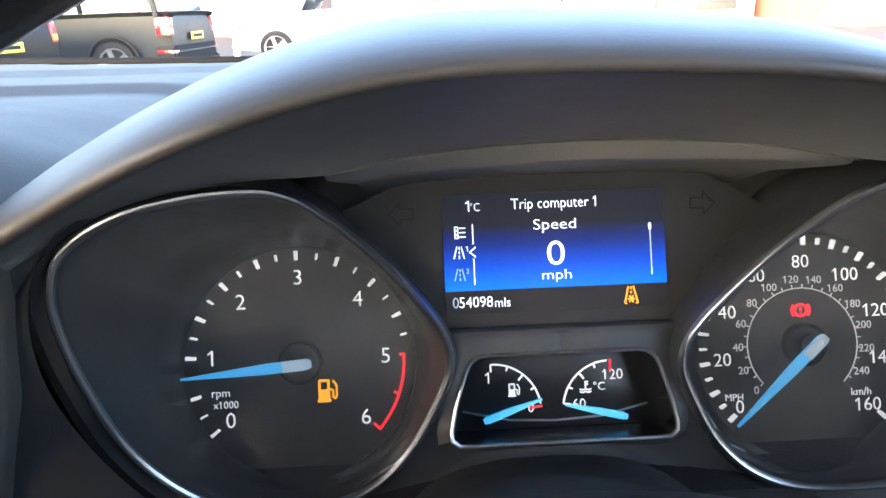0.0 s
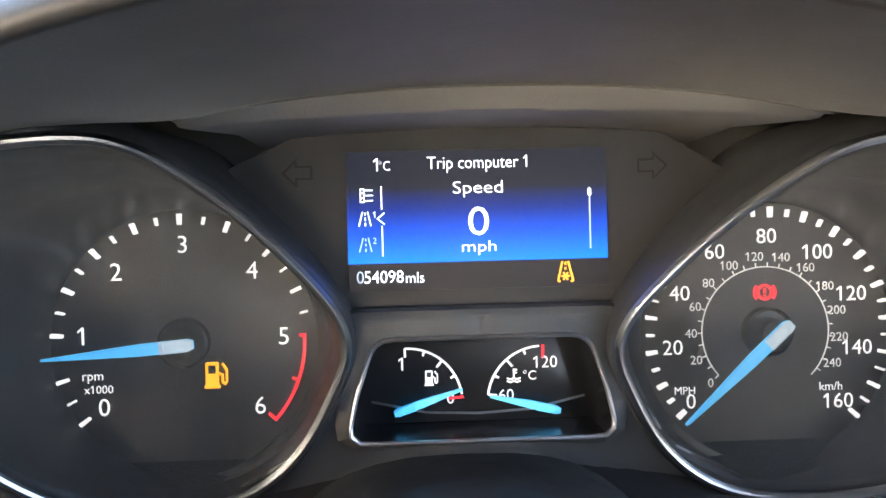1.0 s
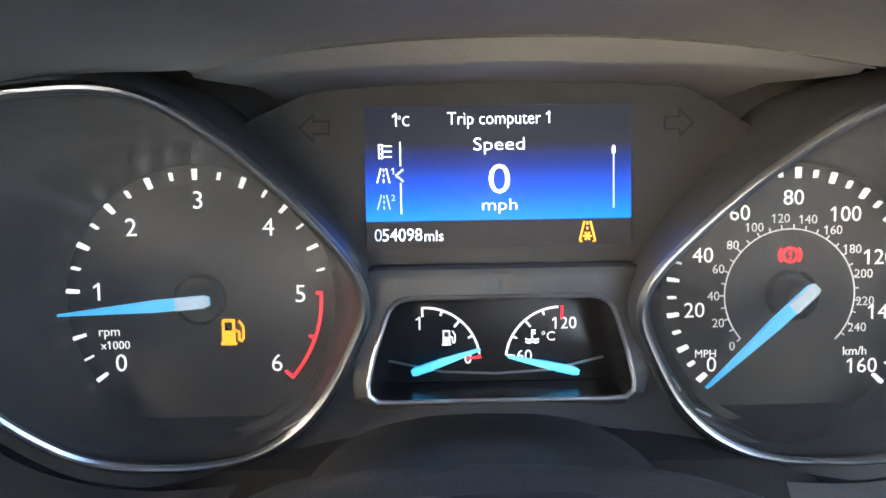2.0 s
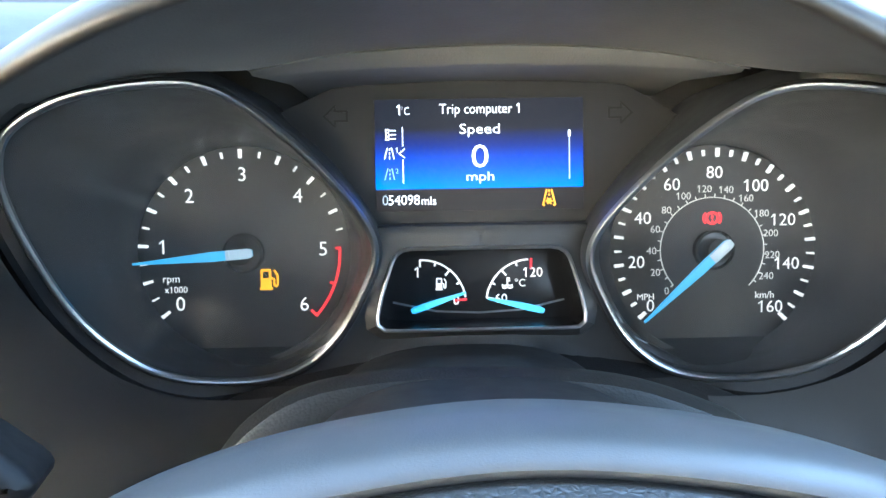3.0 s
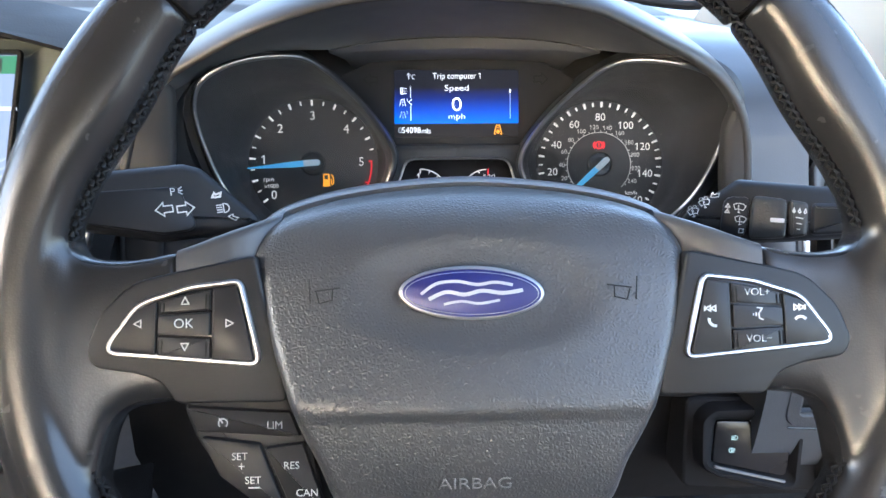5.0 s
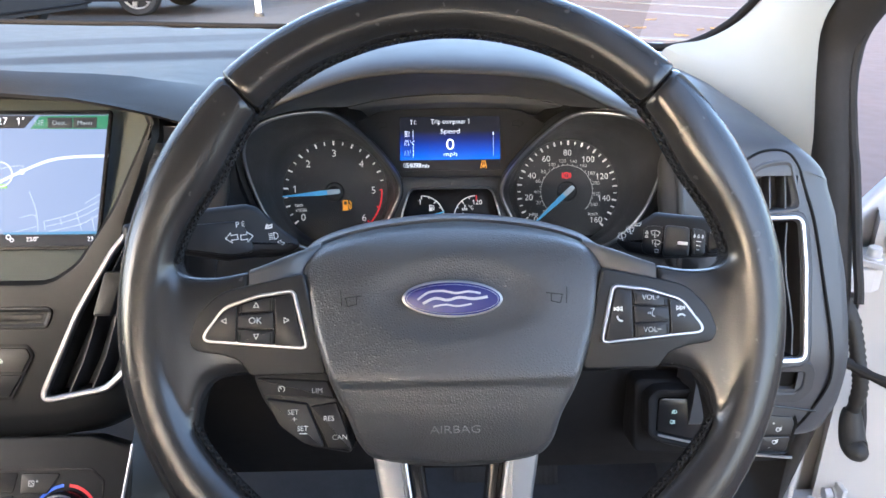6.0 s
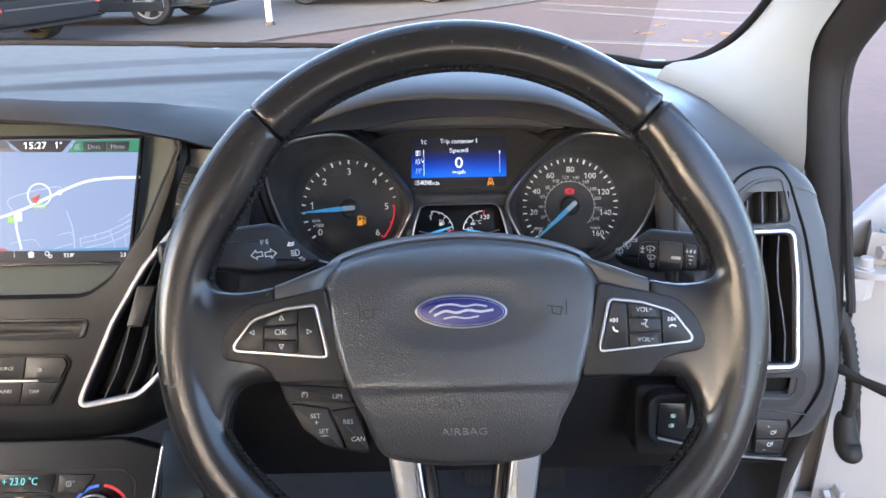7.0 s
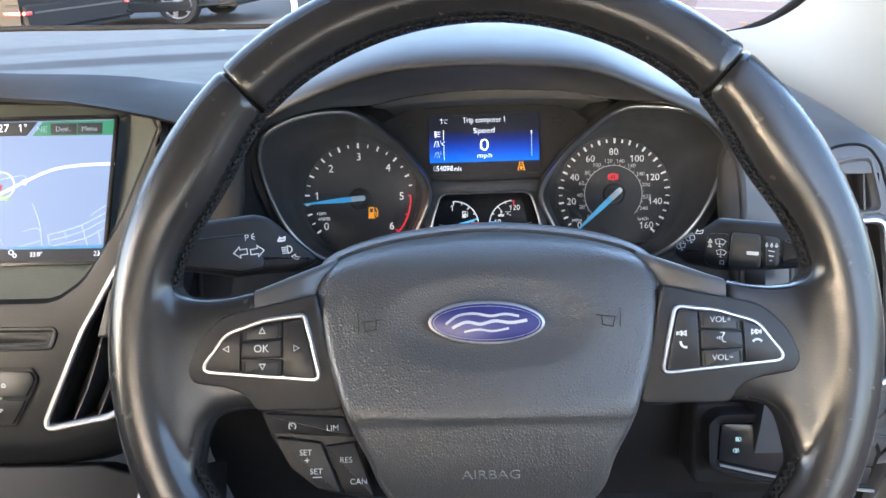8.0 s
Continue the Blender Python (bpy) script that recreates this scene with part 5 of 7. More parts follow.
for x, d in ((0.0945, -1), (0.1305, 1)):
    mark("skip_sign", bank, MARK, [[(u * d, v) for u, v in h] for h in SKIP], x, 0.0012, TOP_Z - 0.0002, size=0.0021, wide=0.0006)
    mark("phone_sign", bank, MARK, [PHONE if d < 0 else [(u, -v) for u, v in PHONE]], x + 0.0005, -0.0047 if d < 0 else -0.0030, TOP_Z - 0.0002, size=0.0024, wide=0.0011, spin=-45 if d < 0 else 0)

# cruise keys below the left spoke
pod = part("cruise_keys", plate(rounded(mm((-119, -33.5, 4), (-113, -48.5, 4), (-102, -65.5, 8), (-85, -77, 8), (-60, -82, 4), (-66, -44, 4), (-76, -32, 4)), 5), -0.020, -0.004, 0.003), SPOKE, wheel, "black cruise control keys")
for pts in ([(-115.8, -35.6, 1), (-111.4, -45.4, 1), (-69.8, -48.6, 1), (-74.4, -38.4, 1)], [(-110.4, -47.6, 1.5), (-102.4, -63.6, 6), (-88.5, -74.2, 5), (-76.6, -76.9, 1.5), (-86.4, -51.0, 1.2)], [(-84.6, -52.8, 1), (-74.0, -77.4, 1), (-60.2, -78.0, 1), (-69.2, -50.8, 1)]):
    part("key", plate(rounded(mm(*pts), 5), -0.008, -0.0012, 0.0009), BUTTON, pod)
for word, x, y, h in (("LIM", -80.2, -43.4, 2.9), ("SET", -94.2, -55.6, 2.9), ("+", -93.6, -59.6, 2.4), ("SET", -89.0, -65.2, 2.9), ("–", -88.6, -68.2, 0.5), ("RES", -73.6, -59.6, 2.9), ("CAN", -67.6, -70.6, 2.9)):
    lettering(word, pod, MARK, x * MM, y * MM, -0.0010, height=h * MM)
mark("cruise_sign", pod, MARK, [arc(0, 0, 0.8, -50, 230, 16), [(0, 0), (-0.7, 0.9)]], -0.1008, -0.0423, -0.0010, size=0.0022, wide=0.0005)

# lower spokes in silver
for s in (-1, 1):
    part("lower_spoke", plate(rounded([(s * 0.016, -0.188, 0.004), (s * 0.032, -0.188, 0.004), (s * 0.050, -0.080, 0.006), (s * 0.030, -0.080, 0.004)][::s], 4), -0.022, -0.006, 0.004), SILVER, wheel, "silver painted lower spoke")
    part("spoke_edge", tube([(s * 0.0165, -0.186, -0.006), (s * 0.0300, -0.088, -0.006)], 0.0012, 8), CHROME, wheel)
    part("lower_spoke_web", plate(rounded([(s * 0.008, -0.186, 0.003), (s * 0.0165, -0.186, 0.003), (s * 0.0305, -0.080, 0.003), (s * 0.0210, -0.080, 0.003)][::s], 3), -0.028, -0.012, 0.003), GLOSS, wheel, "dark inner flank of the lower spoke")

# ================= stalks and column =================
arc_line = [(-0.105, 0.010), (-0.0947, 0.0231), (-0.0833, 0.0360), (-0.0643, 0.0469), (-0.0359, 0.0520), (-0.0018, 0.0532), (0.0304, 0.0515), (0.0589, 0.0472), (0.0873, 0.0372), (0.1005, 0.0293), (0.110, 0.016)]
arc_line = curve(arc_line, 4, False)
GRAINED = material("coarse_grained_plastic", (0.020, 0.020, 0.019), 0.50, scale=30, grain=0.22, grain_scale=900, cells=True)
part("upper_shroud", loft([[(q.x * s, q.y + o, z) for q in arc_line] for s, o, z in ((1.02, -0.004, -0.21), (1.0, 0.0, -0.188), (0.995, -0.0005, -0.182), (0.97, -0.003, -0.176), (0.95, -0.006, -0.174), (0.93, -0.016, -0.16), (0.92, -0.022, -0.12), (0.90, -0.028, -0.08))], closed=False), GRAINED, col, "coarse-grained column cover")


def icon(parent, strokes, x, y, z, size, wide=0.0006, spin=0.0, name="printed_sign"):
    return mark(name, parent, MARK, strokes, x, y, z, size, wide, spin=spin)


OUT_ARROW = [[(-1, 0), (-0.1, 0.8), (-0.1, 0.38), (0.9, 0.38), (0.9, -0.38), (-0.1, -0.38), (-0.1, -0.8), (-1, 0)]]
LAMP = [arc(0.15, 0, 0.62, -90, 90, 8) + [(0.15, 0.62), (0.02, 0.62), (0.02, -0.62), (0.15, -0.62)]] + [[(-0.95, y), (-0.15, y)] for y in (0.5, 0.17, -0.17, -0.5)]
WIPER = [[(-1.0, 0.45), (-0.5, 0.72), (0, 0.8), (0.5, 0.72), (1.0, 0.45), (0.62, -0.35), (0.3, -0.2), (-0.3, -0.2), (-0.62, -0.35), (-1.0, 0.45)], [(0, -0.85), (-0.2, 0.55)], [(-0.25, -0.75), (0.25, -0.75)]]
FLASH = [[(-0.9, 0.1), (-0.2, 0.7), (-0.1, 0.3), (0.9, 0.2), (0.5, -0.4), (-0.3, -0.2), (-0.9, 0.1)]]


def stalk(name, m, outline, label):
    st = thing(name, m, label, "stalk", "column stalks")
    line = rounded(outline, 5)
    part("lever", plate(line, -0.026, 0.0, 0.0050, steps=5), STALK, st)
    return st, line


lst, line = stalk("indicator_stalk", tilted(-0.14, 0.087, 0.862, 24.4, 20), mm((-72, 2, 3), (-32, -9, 12), (-9, -16, 10), (10, -16.2, 6), (26, -19, 10), (42, -14, 12), (14, 17.5, 10), (6, 20.5, 6), (-30, 20.8, 6), (-72, 17, 4)), "black indicator stalk with white printed arrows behind the wheel")
face = part("lever_face", plate(rounded(mm((-70, 4, 3), (-31, -7, 10), (-8, -13.5, 8), (9, -13.5, 5), (2, 9, 4), (-28, 10.5, 6), (-70, 12, 3)), 5), -0.002, 0.0016, 0.0014), BUTTON, lst)
icon(lst, OUT_ARROW, -0.0057, -0.0016, 0.0018, 0.0042, 0.0006, 0)
icon(lst, [[(-x, y) for x, y in OUT_ARROW[0]]], 0.0038, -0.0024, 0.0018, 0.0042, 0.0006, 0)
lettering("P", lst, MARK, -0.0008, 0.0066, 0.0018, height=0.0036)
icon(lst, [[(0.2, 0), (1, 0)], [(0.2, 0.25), (0.9, 0.7)], [(0.2, -0.25), (0.9, -0.7)]], 0.0012, 0.0066, 0.0018, 0.0026, 0.0005)
icon(lst, LAMP, 0.0218, -0.0044, 0.0004, 0.0036, 0.0006)
icon(lst, FLASH, 0.0195, 0.0022, 0.0004, 0.0026, 0.0010, 20)
icon(lst, FLASH, 0.0258, -0.0098, 0.0004, 0.0026, 0.0005, -20)

rst, line = stalk("wiper_stalk", tilted(0.1422, 0.087, 0.8575, 24.4, -16), mm((-28, -7, 10), (-18, -14, 8), (5, -16.5, 8), (30, -13.5, 6), (72, -7, 4), (72, 13.5, 4), (28, 14.5, 6), (-2, 15, 6)), "black wiper stalk with rotating collar and white symbols")
part("lever_face", plate(rounded(mm((-9, -13.5, 5), (3.8, -15.8, 5), (4.4, 5.6, 3), (-8, 5.0, 5)), 5), -0.002, 0.0016, 0.0014), BUTTON, rst)
collar = part("collar", plate(rounded(mm((5.2, -15.6, 3), (22.6, -13.4, 3), (21.4, 6.0, 3), (5.4, 6.6, 3)), 5), -0.004, 0.0028, 0.002), GRAINED, rst, "rotating collar")
part("pointer_bar", box(0.0142, 0.0208, -0.0062, -0.0040, 0.0027, 0.0032, 0.0003), MARK, collar)
part("tip_ring", plate(rounded(mm((23.6, -13.2, 2), (32.4, -11.6, 3), (31.6, 5.2, 3), (22.6, 5.8, 2)), 5), -0.004, 0.0022, 0.002), GRAINED, rst)
part("lever_tip", plate(rounded(mm((33.4, -11.2, 3), (70, -5.5, 4), (70, 8, 4), (32.8, 5.4, 3)), 5), -0.004, 0.0018, 0.003), BUTTON, rst)
for x, y, s, a in ((-0.0172, 0.0006, 0.0028, 18), (-0.0222, -0.0044, 0.0028, 18)):
    icon(rst, WIPER + [[(-0.75, 0.75), (-0.65, 1.15), (-0.25, 1.2), (0, 0.8), (0.25, 1.2), (0.65, 1.15), (0.75, 0.75)], [(0, 0.8), (0, 0.1)]], x, y, 0.0003, s, 0.0004, a)
icon(rst, FLASH, -0.0125, 0.0050, 0.0003, 0.0026, 0.0005, 25)
icon(rst, WIPER, -0.0006, -0.0004, 0.0018, 0.0030, 0.0004, -4)
icon(rst, WIPER, 0.0004, -0.0066, 0.0018, 0.0028, 0.0004, -4)
icon(rst, [[(-1, -1), (1, -1), (1, 1), (-1, 1), (-1, -1)]], 0.0012, -0.0118, 0.0018, 0.0010, 0.0004)
for y in (0.0003, -0.0024):
    icon(rst, TRI, -0.0062, y, 0.0018, 0.0010, 0.0006)
for x in (0.0248, 0.0274, 0.0300):
    icon(rst, [[(0, 1), (-0.5, -0.3), (0, -0.8), (0.5, -0.3), (0, 1)]], x, 0.0004, 0.0023, 0.0012, 0.0005)
for i in range(3):
    icon(rst, [[(-1, 0.1), (1, -0.1)]], 0.0276, -0.0030 - 0.0028 * i, 0.0023, 0.0018 - 0.0005 * i, 0.0005)

# ================= centre stack =================
ST = tilted(-0.30, 0.19, 0.87, 22.8)
stack = thing("centre_stack", ST, "black centre console stack with display recess, disc slot and audio keys", "console")
face_line = rounded(mm((-320, -214, 20), (-45, -214, 10), (12, -208, 20), (52, -190, 14), (40, -110, 60), (47, -40, 60), (74, 40, 20), (66, 67, 10), (-320, 82, 20)), 6)
hole = rounded(mm((-300, -82.5, 12), (-16, -82.5, 16), (6, -68, 18), (36, -23.3, 30), (67, 46, 10), (54, 63, 12), (-300, 78, 10)), 8)
fa, ho = around(face_line, (-0.13, -0.02), 120), around(hole, (-0.13, -0.02), 120)
def roll(d, low, high):
    """A ring near the face's edge that bends back where the edge runs low."""
    ring = []
    for p in fa:
        f = min(1, max(0, (-0.150 - p.y) / 0.03))
        s = p + (Vector((-0.13, -0.02)) - p).normalized() * (min(d, 0.005) * (1 - f) + d * f)
        ring.append((s.x, s.y, high + (low - high) * f))
    return ring


part("stack_face", loft([at(fa, -0.07), roll(0.0, -0.035, -0.004), roll(0.004, -0.018, -0.002), roll(0.011, -0.008, -0.0008), roll(0.020, -0.002, -0.0003), roll(0.030, 0.0, 0.0), at(inset(ho, -0.004), 0.0), at(inset(ho, -0.0012), -0.0006), at(ho, -0.002), at(inset(ho, 0.004), -0.006)]), STACK, stack)
part("display_surround", loft([at(inset(ho, 0.0005), -0.005), at(inset(ho, 0.0015), -0.0042), at(inset(ho, 0.003), -0.0044), at(around(rounded(mm((-146, -54, 2), (24, -54, 2), (37, 53.5, 2), (-146, 55, 2)), 3), (-0.13, -0.02), 120), -0.0118)], cap_last=True), SURROUND, stack, "dark grey plastic display surround")
NAV_BG = material("map_background", (0.02, 0.02, 0.02), 0.5, spec=0.1, emit=0.76, emit_color=(0.36, 0.45, 0.64), scale=4, vary=0.02)
NAV_ROAD = material("map_road", (0.02, 0.02, 0.02), 0.5, spec=0.1, emit=1.0, emit_color=(0.92, 0.94, 1.0), scale=40)
NAV_LANE = material("map_lane", (0.02, 0.02, 0.02), 0.5, spec=0.1, emit=0.8, emit_color=(0.62, 0.68, 0.82), scale=40)
NAV_GREEN = material("map_green_bar", (0.02, 0.02, 0.02), 0.5, spec=0.1, emit=0.5, emit_color=(0.05, 0.42, 0.20), scale=40)
NAV_LIME = material("map_lime", (0.02, 0.02, 0.02), 0.5, spec=0.1, emit=0.8, emit_color=(0.45, 0.80, 0.15), scale=40)
NAV_RED = material("map_red", (0.02, 0.02, 0.02), 0.5, spec=0.1, emit=0.8, emit_color=(0.80, 0.10, 0.05), scale=40)
NAV_DARK = material("map_dark_bar", (0.015, 0.015, 0.017), 0.5, spec=0.1, emit=0.06, emit_color=(0.4, 0.4, 0.45), scale=40)
NAV_CYAN = material("map_cyan_edge", (0.02, 0.02, 0.02), 0.5, spec=0.1, emit=0.6, emit_color=(0.12, 0.45, 0.75), scale=40)
NZ = -0.0112
nav = thing("navigation_display", ST @ pose(-0.0030, 0, 0.0075), "lit navigation touchscreen showing a road map in the console", "screen")
part("bezel", hoop(rounded(mm((-146, -54, 2), (24, -54, 2), (37, 53.5, 2), (-146, 55, 2)), 3), [(-0.001, NZ - 0.001), (-0.001, NZ + 0.0012), (0.0012, NZ + 0.0012), (0.002, NZ - 0.001)]), GLOSS, nav)
part("map_panel", plate([Vector(p) for p in mm((-145, -52.5), (22.5, -52.5), (35.2, 51.5), (-145, 53))], NZ - 0.004, NZ, 0.0001), NAV_BG, nav, "lavender-grey map")


def nav_quad(name, pts, m, z=0.0004):
    return part(name, plate([Vector(p) for p in mm(*pts)], NZ, NZ + z, 0.00005), m, nav)
nav_quad("green_bar", [(-27, 41), (34, 40), (35.2, 51), (-19, 51.3)], NAV_GREEN)
nav_quad("clock_tab", [(-66, 42), (-32, 41.5), (-23, 51.4), (-78, 52)], NAV_DARK, 0.0006)
nav_quad("menu_key", [(7.3, 41.2), (25.6, 41), (26.4, 49.4), (7.5, 49.6)], NAV_DARK, 0.0006)
nav_quad("menu_key", [(-13, 41.4), (6.5, 41.2), (6.7, 49.6), (-13, 49.8)], NAV_DARK, 0.0006)
nav_quad("tan_bar", [(-145, 43.5), (-70, 42.6), (-74, 45), (-145, 46)], material("map_tan", (0.02, 0.02, 0.02), 0.5, spec=0.1, emit=0.5, emit_color=(0.45, 0.36, 0.22), scale=40), 0.0005)
nav_quad("grey_bar", [(-145, 46), (-75, 45.2), (-79, 52), (-145, 53)], material("map_grey", (0.02, 0.02, 0.02), 0.5, spec=0.1, emit=0.4, emit_color=(0.34, 0.32, 0.36), scale=40), 0.0005)
nav_quad("lower_bar", [(-145, -52.5), (22.5, -52.5), (23.6, -43.4), (-145, -42)], NAV_DARK)
nav_quad("cyan_edge", [(-50, -43.2), (23.6, -43.8), (23.7, -41.6), (-50, -41.2)], NAV_CYAN, 0.0006)
nav_quad("red_edge", [(-145, -42.2), (-80, -42.4), (-82, -40.4), (-145, -40)], NAV_RED, 0.0006)
TZ = NZ + 0.0008
lettering("15:27", nav, SCREEN_WHITE, -0.0540, 0.0475, TZ, width=0.0190, height=0.0056, thin=0.012)
lettering("1°", nav, SCREEN_WHITE, -0.0340, 0.0475, TZ, height=0.0056, thin=0.012)
NAV_PALE = material("map_pale_text", (0.02, 0.02, 0.02), 0.5, spec=0.1, emit=0.6, emit_color=(0.72, 0.80, 0.78), scale=40)
lettering("NE", nav, NAV_PALE, -0.0195, 0.0457, TZ, height=0.0042, thin=0.012)
lettering("Dest.", nav, NAV_PALE, -0.0034, 0.0455, TZ, height=0.0036, thin=0.012)
lettering("Menu", nav, NAV_PALE, 0.0165, 0.0452, TZ, height=0.0036, thin=0.012)
lettering("23.0°", nav, SCREEN_WHITE, -0.0270, -0.0470, TZ, height=0.0034, thin=0.012)
lettering("23", nav, SCREEN_WHITE, 0.0190, -0.0475, TZ, height=0.0034, thin=0.012)
lettering("i", nav, SCREEN_DIM, -0.0740, -0.0455, TZ, height=0.0050, thin=0.012)
part("home_sign", plate([Vector(p) for p in mm((-62, -48.5), (-57.5, -48.5), (-57.5, -45), (-56.3, -45), (-59.8, -42.8), (-63.2, -45), (-62, -45))], NZ, TZ, 0.00005), SCREEN_DIM, nav)
for x, y, r in ((-46, -45.2, 1.7), (-43.4, -47.6, 1.3)):
    mark("gear_sign", nav, SCREEN_DIM, [arc(x * MM, y * MM, r * MM, 0, 360, 16)], 0, 0, NZ + 0.0006, wide=0.0009)
for path, w, m in (([(-145, -18), (-110, -17), (-86.7, -13.6), (-72, -9), (-57.6, -3.5), (-38.2, 5.5), (-13.9, 15.2), (8, 18.2), (34.4, 18.6)], 2.2, NAV_ROAD), ([(-72.5, -14), (-71.5, -25), (-68, -41)], 1.8, NAV_ROAD),
                   ([(-75, -8), (-77, 3), (-37, 12), (-34, 6)], 0.8, NAV_LANE), ([(-29, -9), (-24, -24), (-22.6, -41)], 0.9, NAV_LANE), ([(-37, -30), (-27, -27.5), (-23, -31)], 0.8, NAV_LANE),
                   ([(-18, -33), (6, -27), (27.5, -17)], 0.8, NAV_LANE), ([(-18, -33), (-17, -40)], 0.8, NAV_LANE), ([(-16, -37), (8, -31), (27, -22)], 0.8, NAV_LANE), ([(-14, -41), (10, -36), (26.5, -28)], 0.8, NAV_LANE), ([(-5, -31), (-4, -36)], 0.7, NAV_LANE),
                   ([(8, -26.5), (12, -41)], 0.7, NAV_LANE), ([(15, -19), (27, -12)], 0.7, NAV_LANE), ([(20, -30), (22, -41)], 0.7, NAV_LANE), ([(-40, -41), (-24, -37)], 0.7, NAV_LANE), ([(-78, -36), (-58, -33), (-52, -40)], 0.7, NAV_LANE)):
    part("map_road", stroke(curve(mm(*path), 4, False), w * MM, NZ + 0.0001, NZ + 0.0004 + (0.0001 if w > 1.5 else 0)), m, nav)
mark("place_ring", nav, NAV_ROAD, [arc(-0.0517, 0.005, 0.0098, 0, 360, 32)], 0, 0, NZ + 0.0005, wide=0.0012)
part("place_pointer", plate([Vector(p) for p in mm((-59, 1.5), (-54, -2.5), (-51.5, 5.5))], NZ, NZ + 0.001, 0.0001), NAV_RED, nav)
part("map_patch", box(-0.0570, -0.0465, -0.0062, -0.0028, NZ, NZ + 0.0007, 0.0001), NAV_LIME, nav)
part("map_patch", box(-0.0790, -0.0735, -0.0185, -0.0130, NZ, NZ + 0.0007, 0.0001), NAV_LIME, nav)
part("map_patch", box(-0.0735, -0.0670, -0.0170, -0.0095, NZ, NZ + 0.0008, 0.0001), NAV_ROAD, nav)
part("map_junction", plate(disc(-0.0345, 0.0068, 0.0022, 12), NZ, NZ + 0.0007, 0.0001), NAV_ROAD, nav)

# disc slot and audio keys
slot = part("disc_slot", hoop(rounded(mm((-230, -117, 4), (-19, -116.5, 4), (-14, -103, 4), (-230, -101, 4)), 5), [(-0.0045, -0.006), (-0.002, 0.0006), (0.0, 0.0014), (0.0015, 0.0012), (0.0025, -0.001)]), SPOKE, stack, "recessed disc slot")
part("slot_gap", plate(rounded(mm((-225, -113.5, 2), (-23, -112.5, 2), (-20, -106.5, 2), (-225, -105, 2)), 4), -0.004, 0.0003, 0.0002), GLOSS, slot)
keys = part("key_field", hoop(rounded(mm((-230, -175.5, 3), (-47, -174, 3), (-29, -139, 4), (-34, -131.5, 4), (-230, -129.5, 3)), 5), [(-0.0008, -0.001), (-0.0006, 0.0016), (0.0006, 0.0016), (0.001, -0.001)]), GLOSS, stack)
for pts in ([(-120, -151, 1), (-69.6, -151.6, 1), (-66.8, -133.2, 1), (-120, -132.2, 1)], [(-68.6, -151.6, 1), (-38.2, -152.2, 1), (-31.6, -140, 3), (-34.6, -134.0, 3), (-66.0, -133.2, 1)], [(-120, -172.6, 1), (-73.4, -172.6, 1), (-70.2, -154.6, 1), (-120, -154, 1)], [(-72.4, -172.6, 1), (-48.6, -172.2, 3), (-38.8, -155.2, 1), (-69.2, -154.8, 1)]):
    part("audio_key", plate(rounded(mm(*pts), 4), -0.002, 0.0014, 0.0007), BUTTON, stack)
part("chrome_line", stroke(mm((-200, -152.2), (-57, -153.3)), 0.0013, 0.0, 0.0018), CHROME, stack)
lettering("SOURCE", stack, MARK, -0.0850, -0.1425, 0.0015, height=0.0029)
lettering("SOUND", stack, MARK, -0.0865, -0.1620, 0.0015, height=0.0029)
lettering("DISP", stack, MARK, -0.0600, -0.1625, 0.0015, height=0.0029)
mark("eject_sign", stack, MARK, [[(0, 1), (-0.9, 0), (0.9, 0), (0, 1)], [(-0.9, -0.5), (0.9, -0.5)]], -0.0550, -0.1440, 0.0015, size=0.0020, wide=0.0006)

# climate panel
CLM = tilted(-0.30, 0.10, 0.66, 35)
climate = thing("climate_panel", CLM, "dark climate control panel with lit temperature and rotary dial", "control panel")
part("panel", plate(rounded(mm((-300, -90, 5), (44, -90, 10), (46, 14, 4), (10, 24, 10), (-300, 24, 5)), 5), -0.03, -0.004, 0.003), STACK, climate)
part("control_field", hoop(rounded(mm((-260, -60, 5), (24, -60, 8), (24, -12, 4), (14, -2.5, 4), (-260, 0.5, 4)), 5), [(-0.0006, -0.005), (-0.0006, -0.0028), (0.0006, -0.0028), (0.0008, -0.005)]), GLOSS, climate)
part("readout", plate(rounded(mm((-160, -18.6, 2), (-47, -19.6, 2), (-44, -4.5, 2), (-160, -2.5, 2)), 3), -0.006, -0.003, 0.0004), GLOSS, climate)
CYAN = material("lit_cyan_digits", (0.02, 0.05, 0.05), 0.4, emit=1.0, emit_color=(0.25, 0.95, 0.85), scale=200)
lettering("+ 23.0 °C", climate, CYAN, -0.0745, -0.0100, -0.0028, width=0.0300, height=0.0062)
part("control_key", plate(rounded(mm((-41, -20.5, 2), (-20, -21, 2), (-10, -5.5, 2), (-41, -4.6, 2)), 4), -0.006, -0.0024, 0.0008), BUTTON, climate)
part("control_key", plate(rounded(mm((-160, -45, 2), (-46, -45, 2), (-46, -22, 2), (-160, -22, 2)), 4), -0.006, -0.0024, 0.0008), BUTTON, climate)
part("lamp_bar", box(-0.077, -0.070, -0.0245, -0.0228, -0.0030, -0.0020, 0.0002), LAMP_AMBER, climate)
mark("fan_sign", climate, MARK, [arc(0.7 * math.cos(radians(a)), 0.7 * math.sin(radians(a)), 0.55, a - 150, a + 150, 10) for a in (45, 135, 225, 315)] + [[(1.6, 0.8), (2.6, 0.8)], [(2.1, 0.3), (2.1, 1.3)]], -0.0325, -0.0128, -0.0022, size=0.0021, wide=0.0005)
KN = (-0.0050, -0.0400)
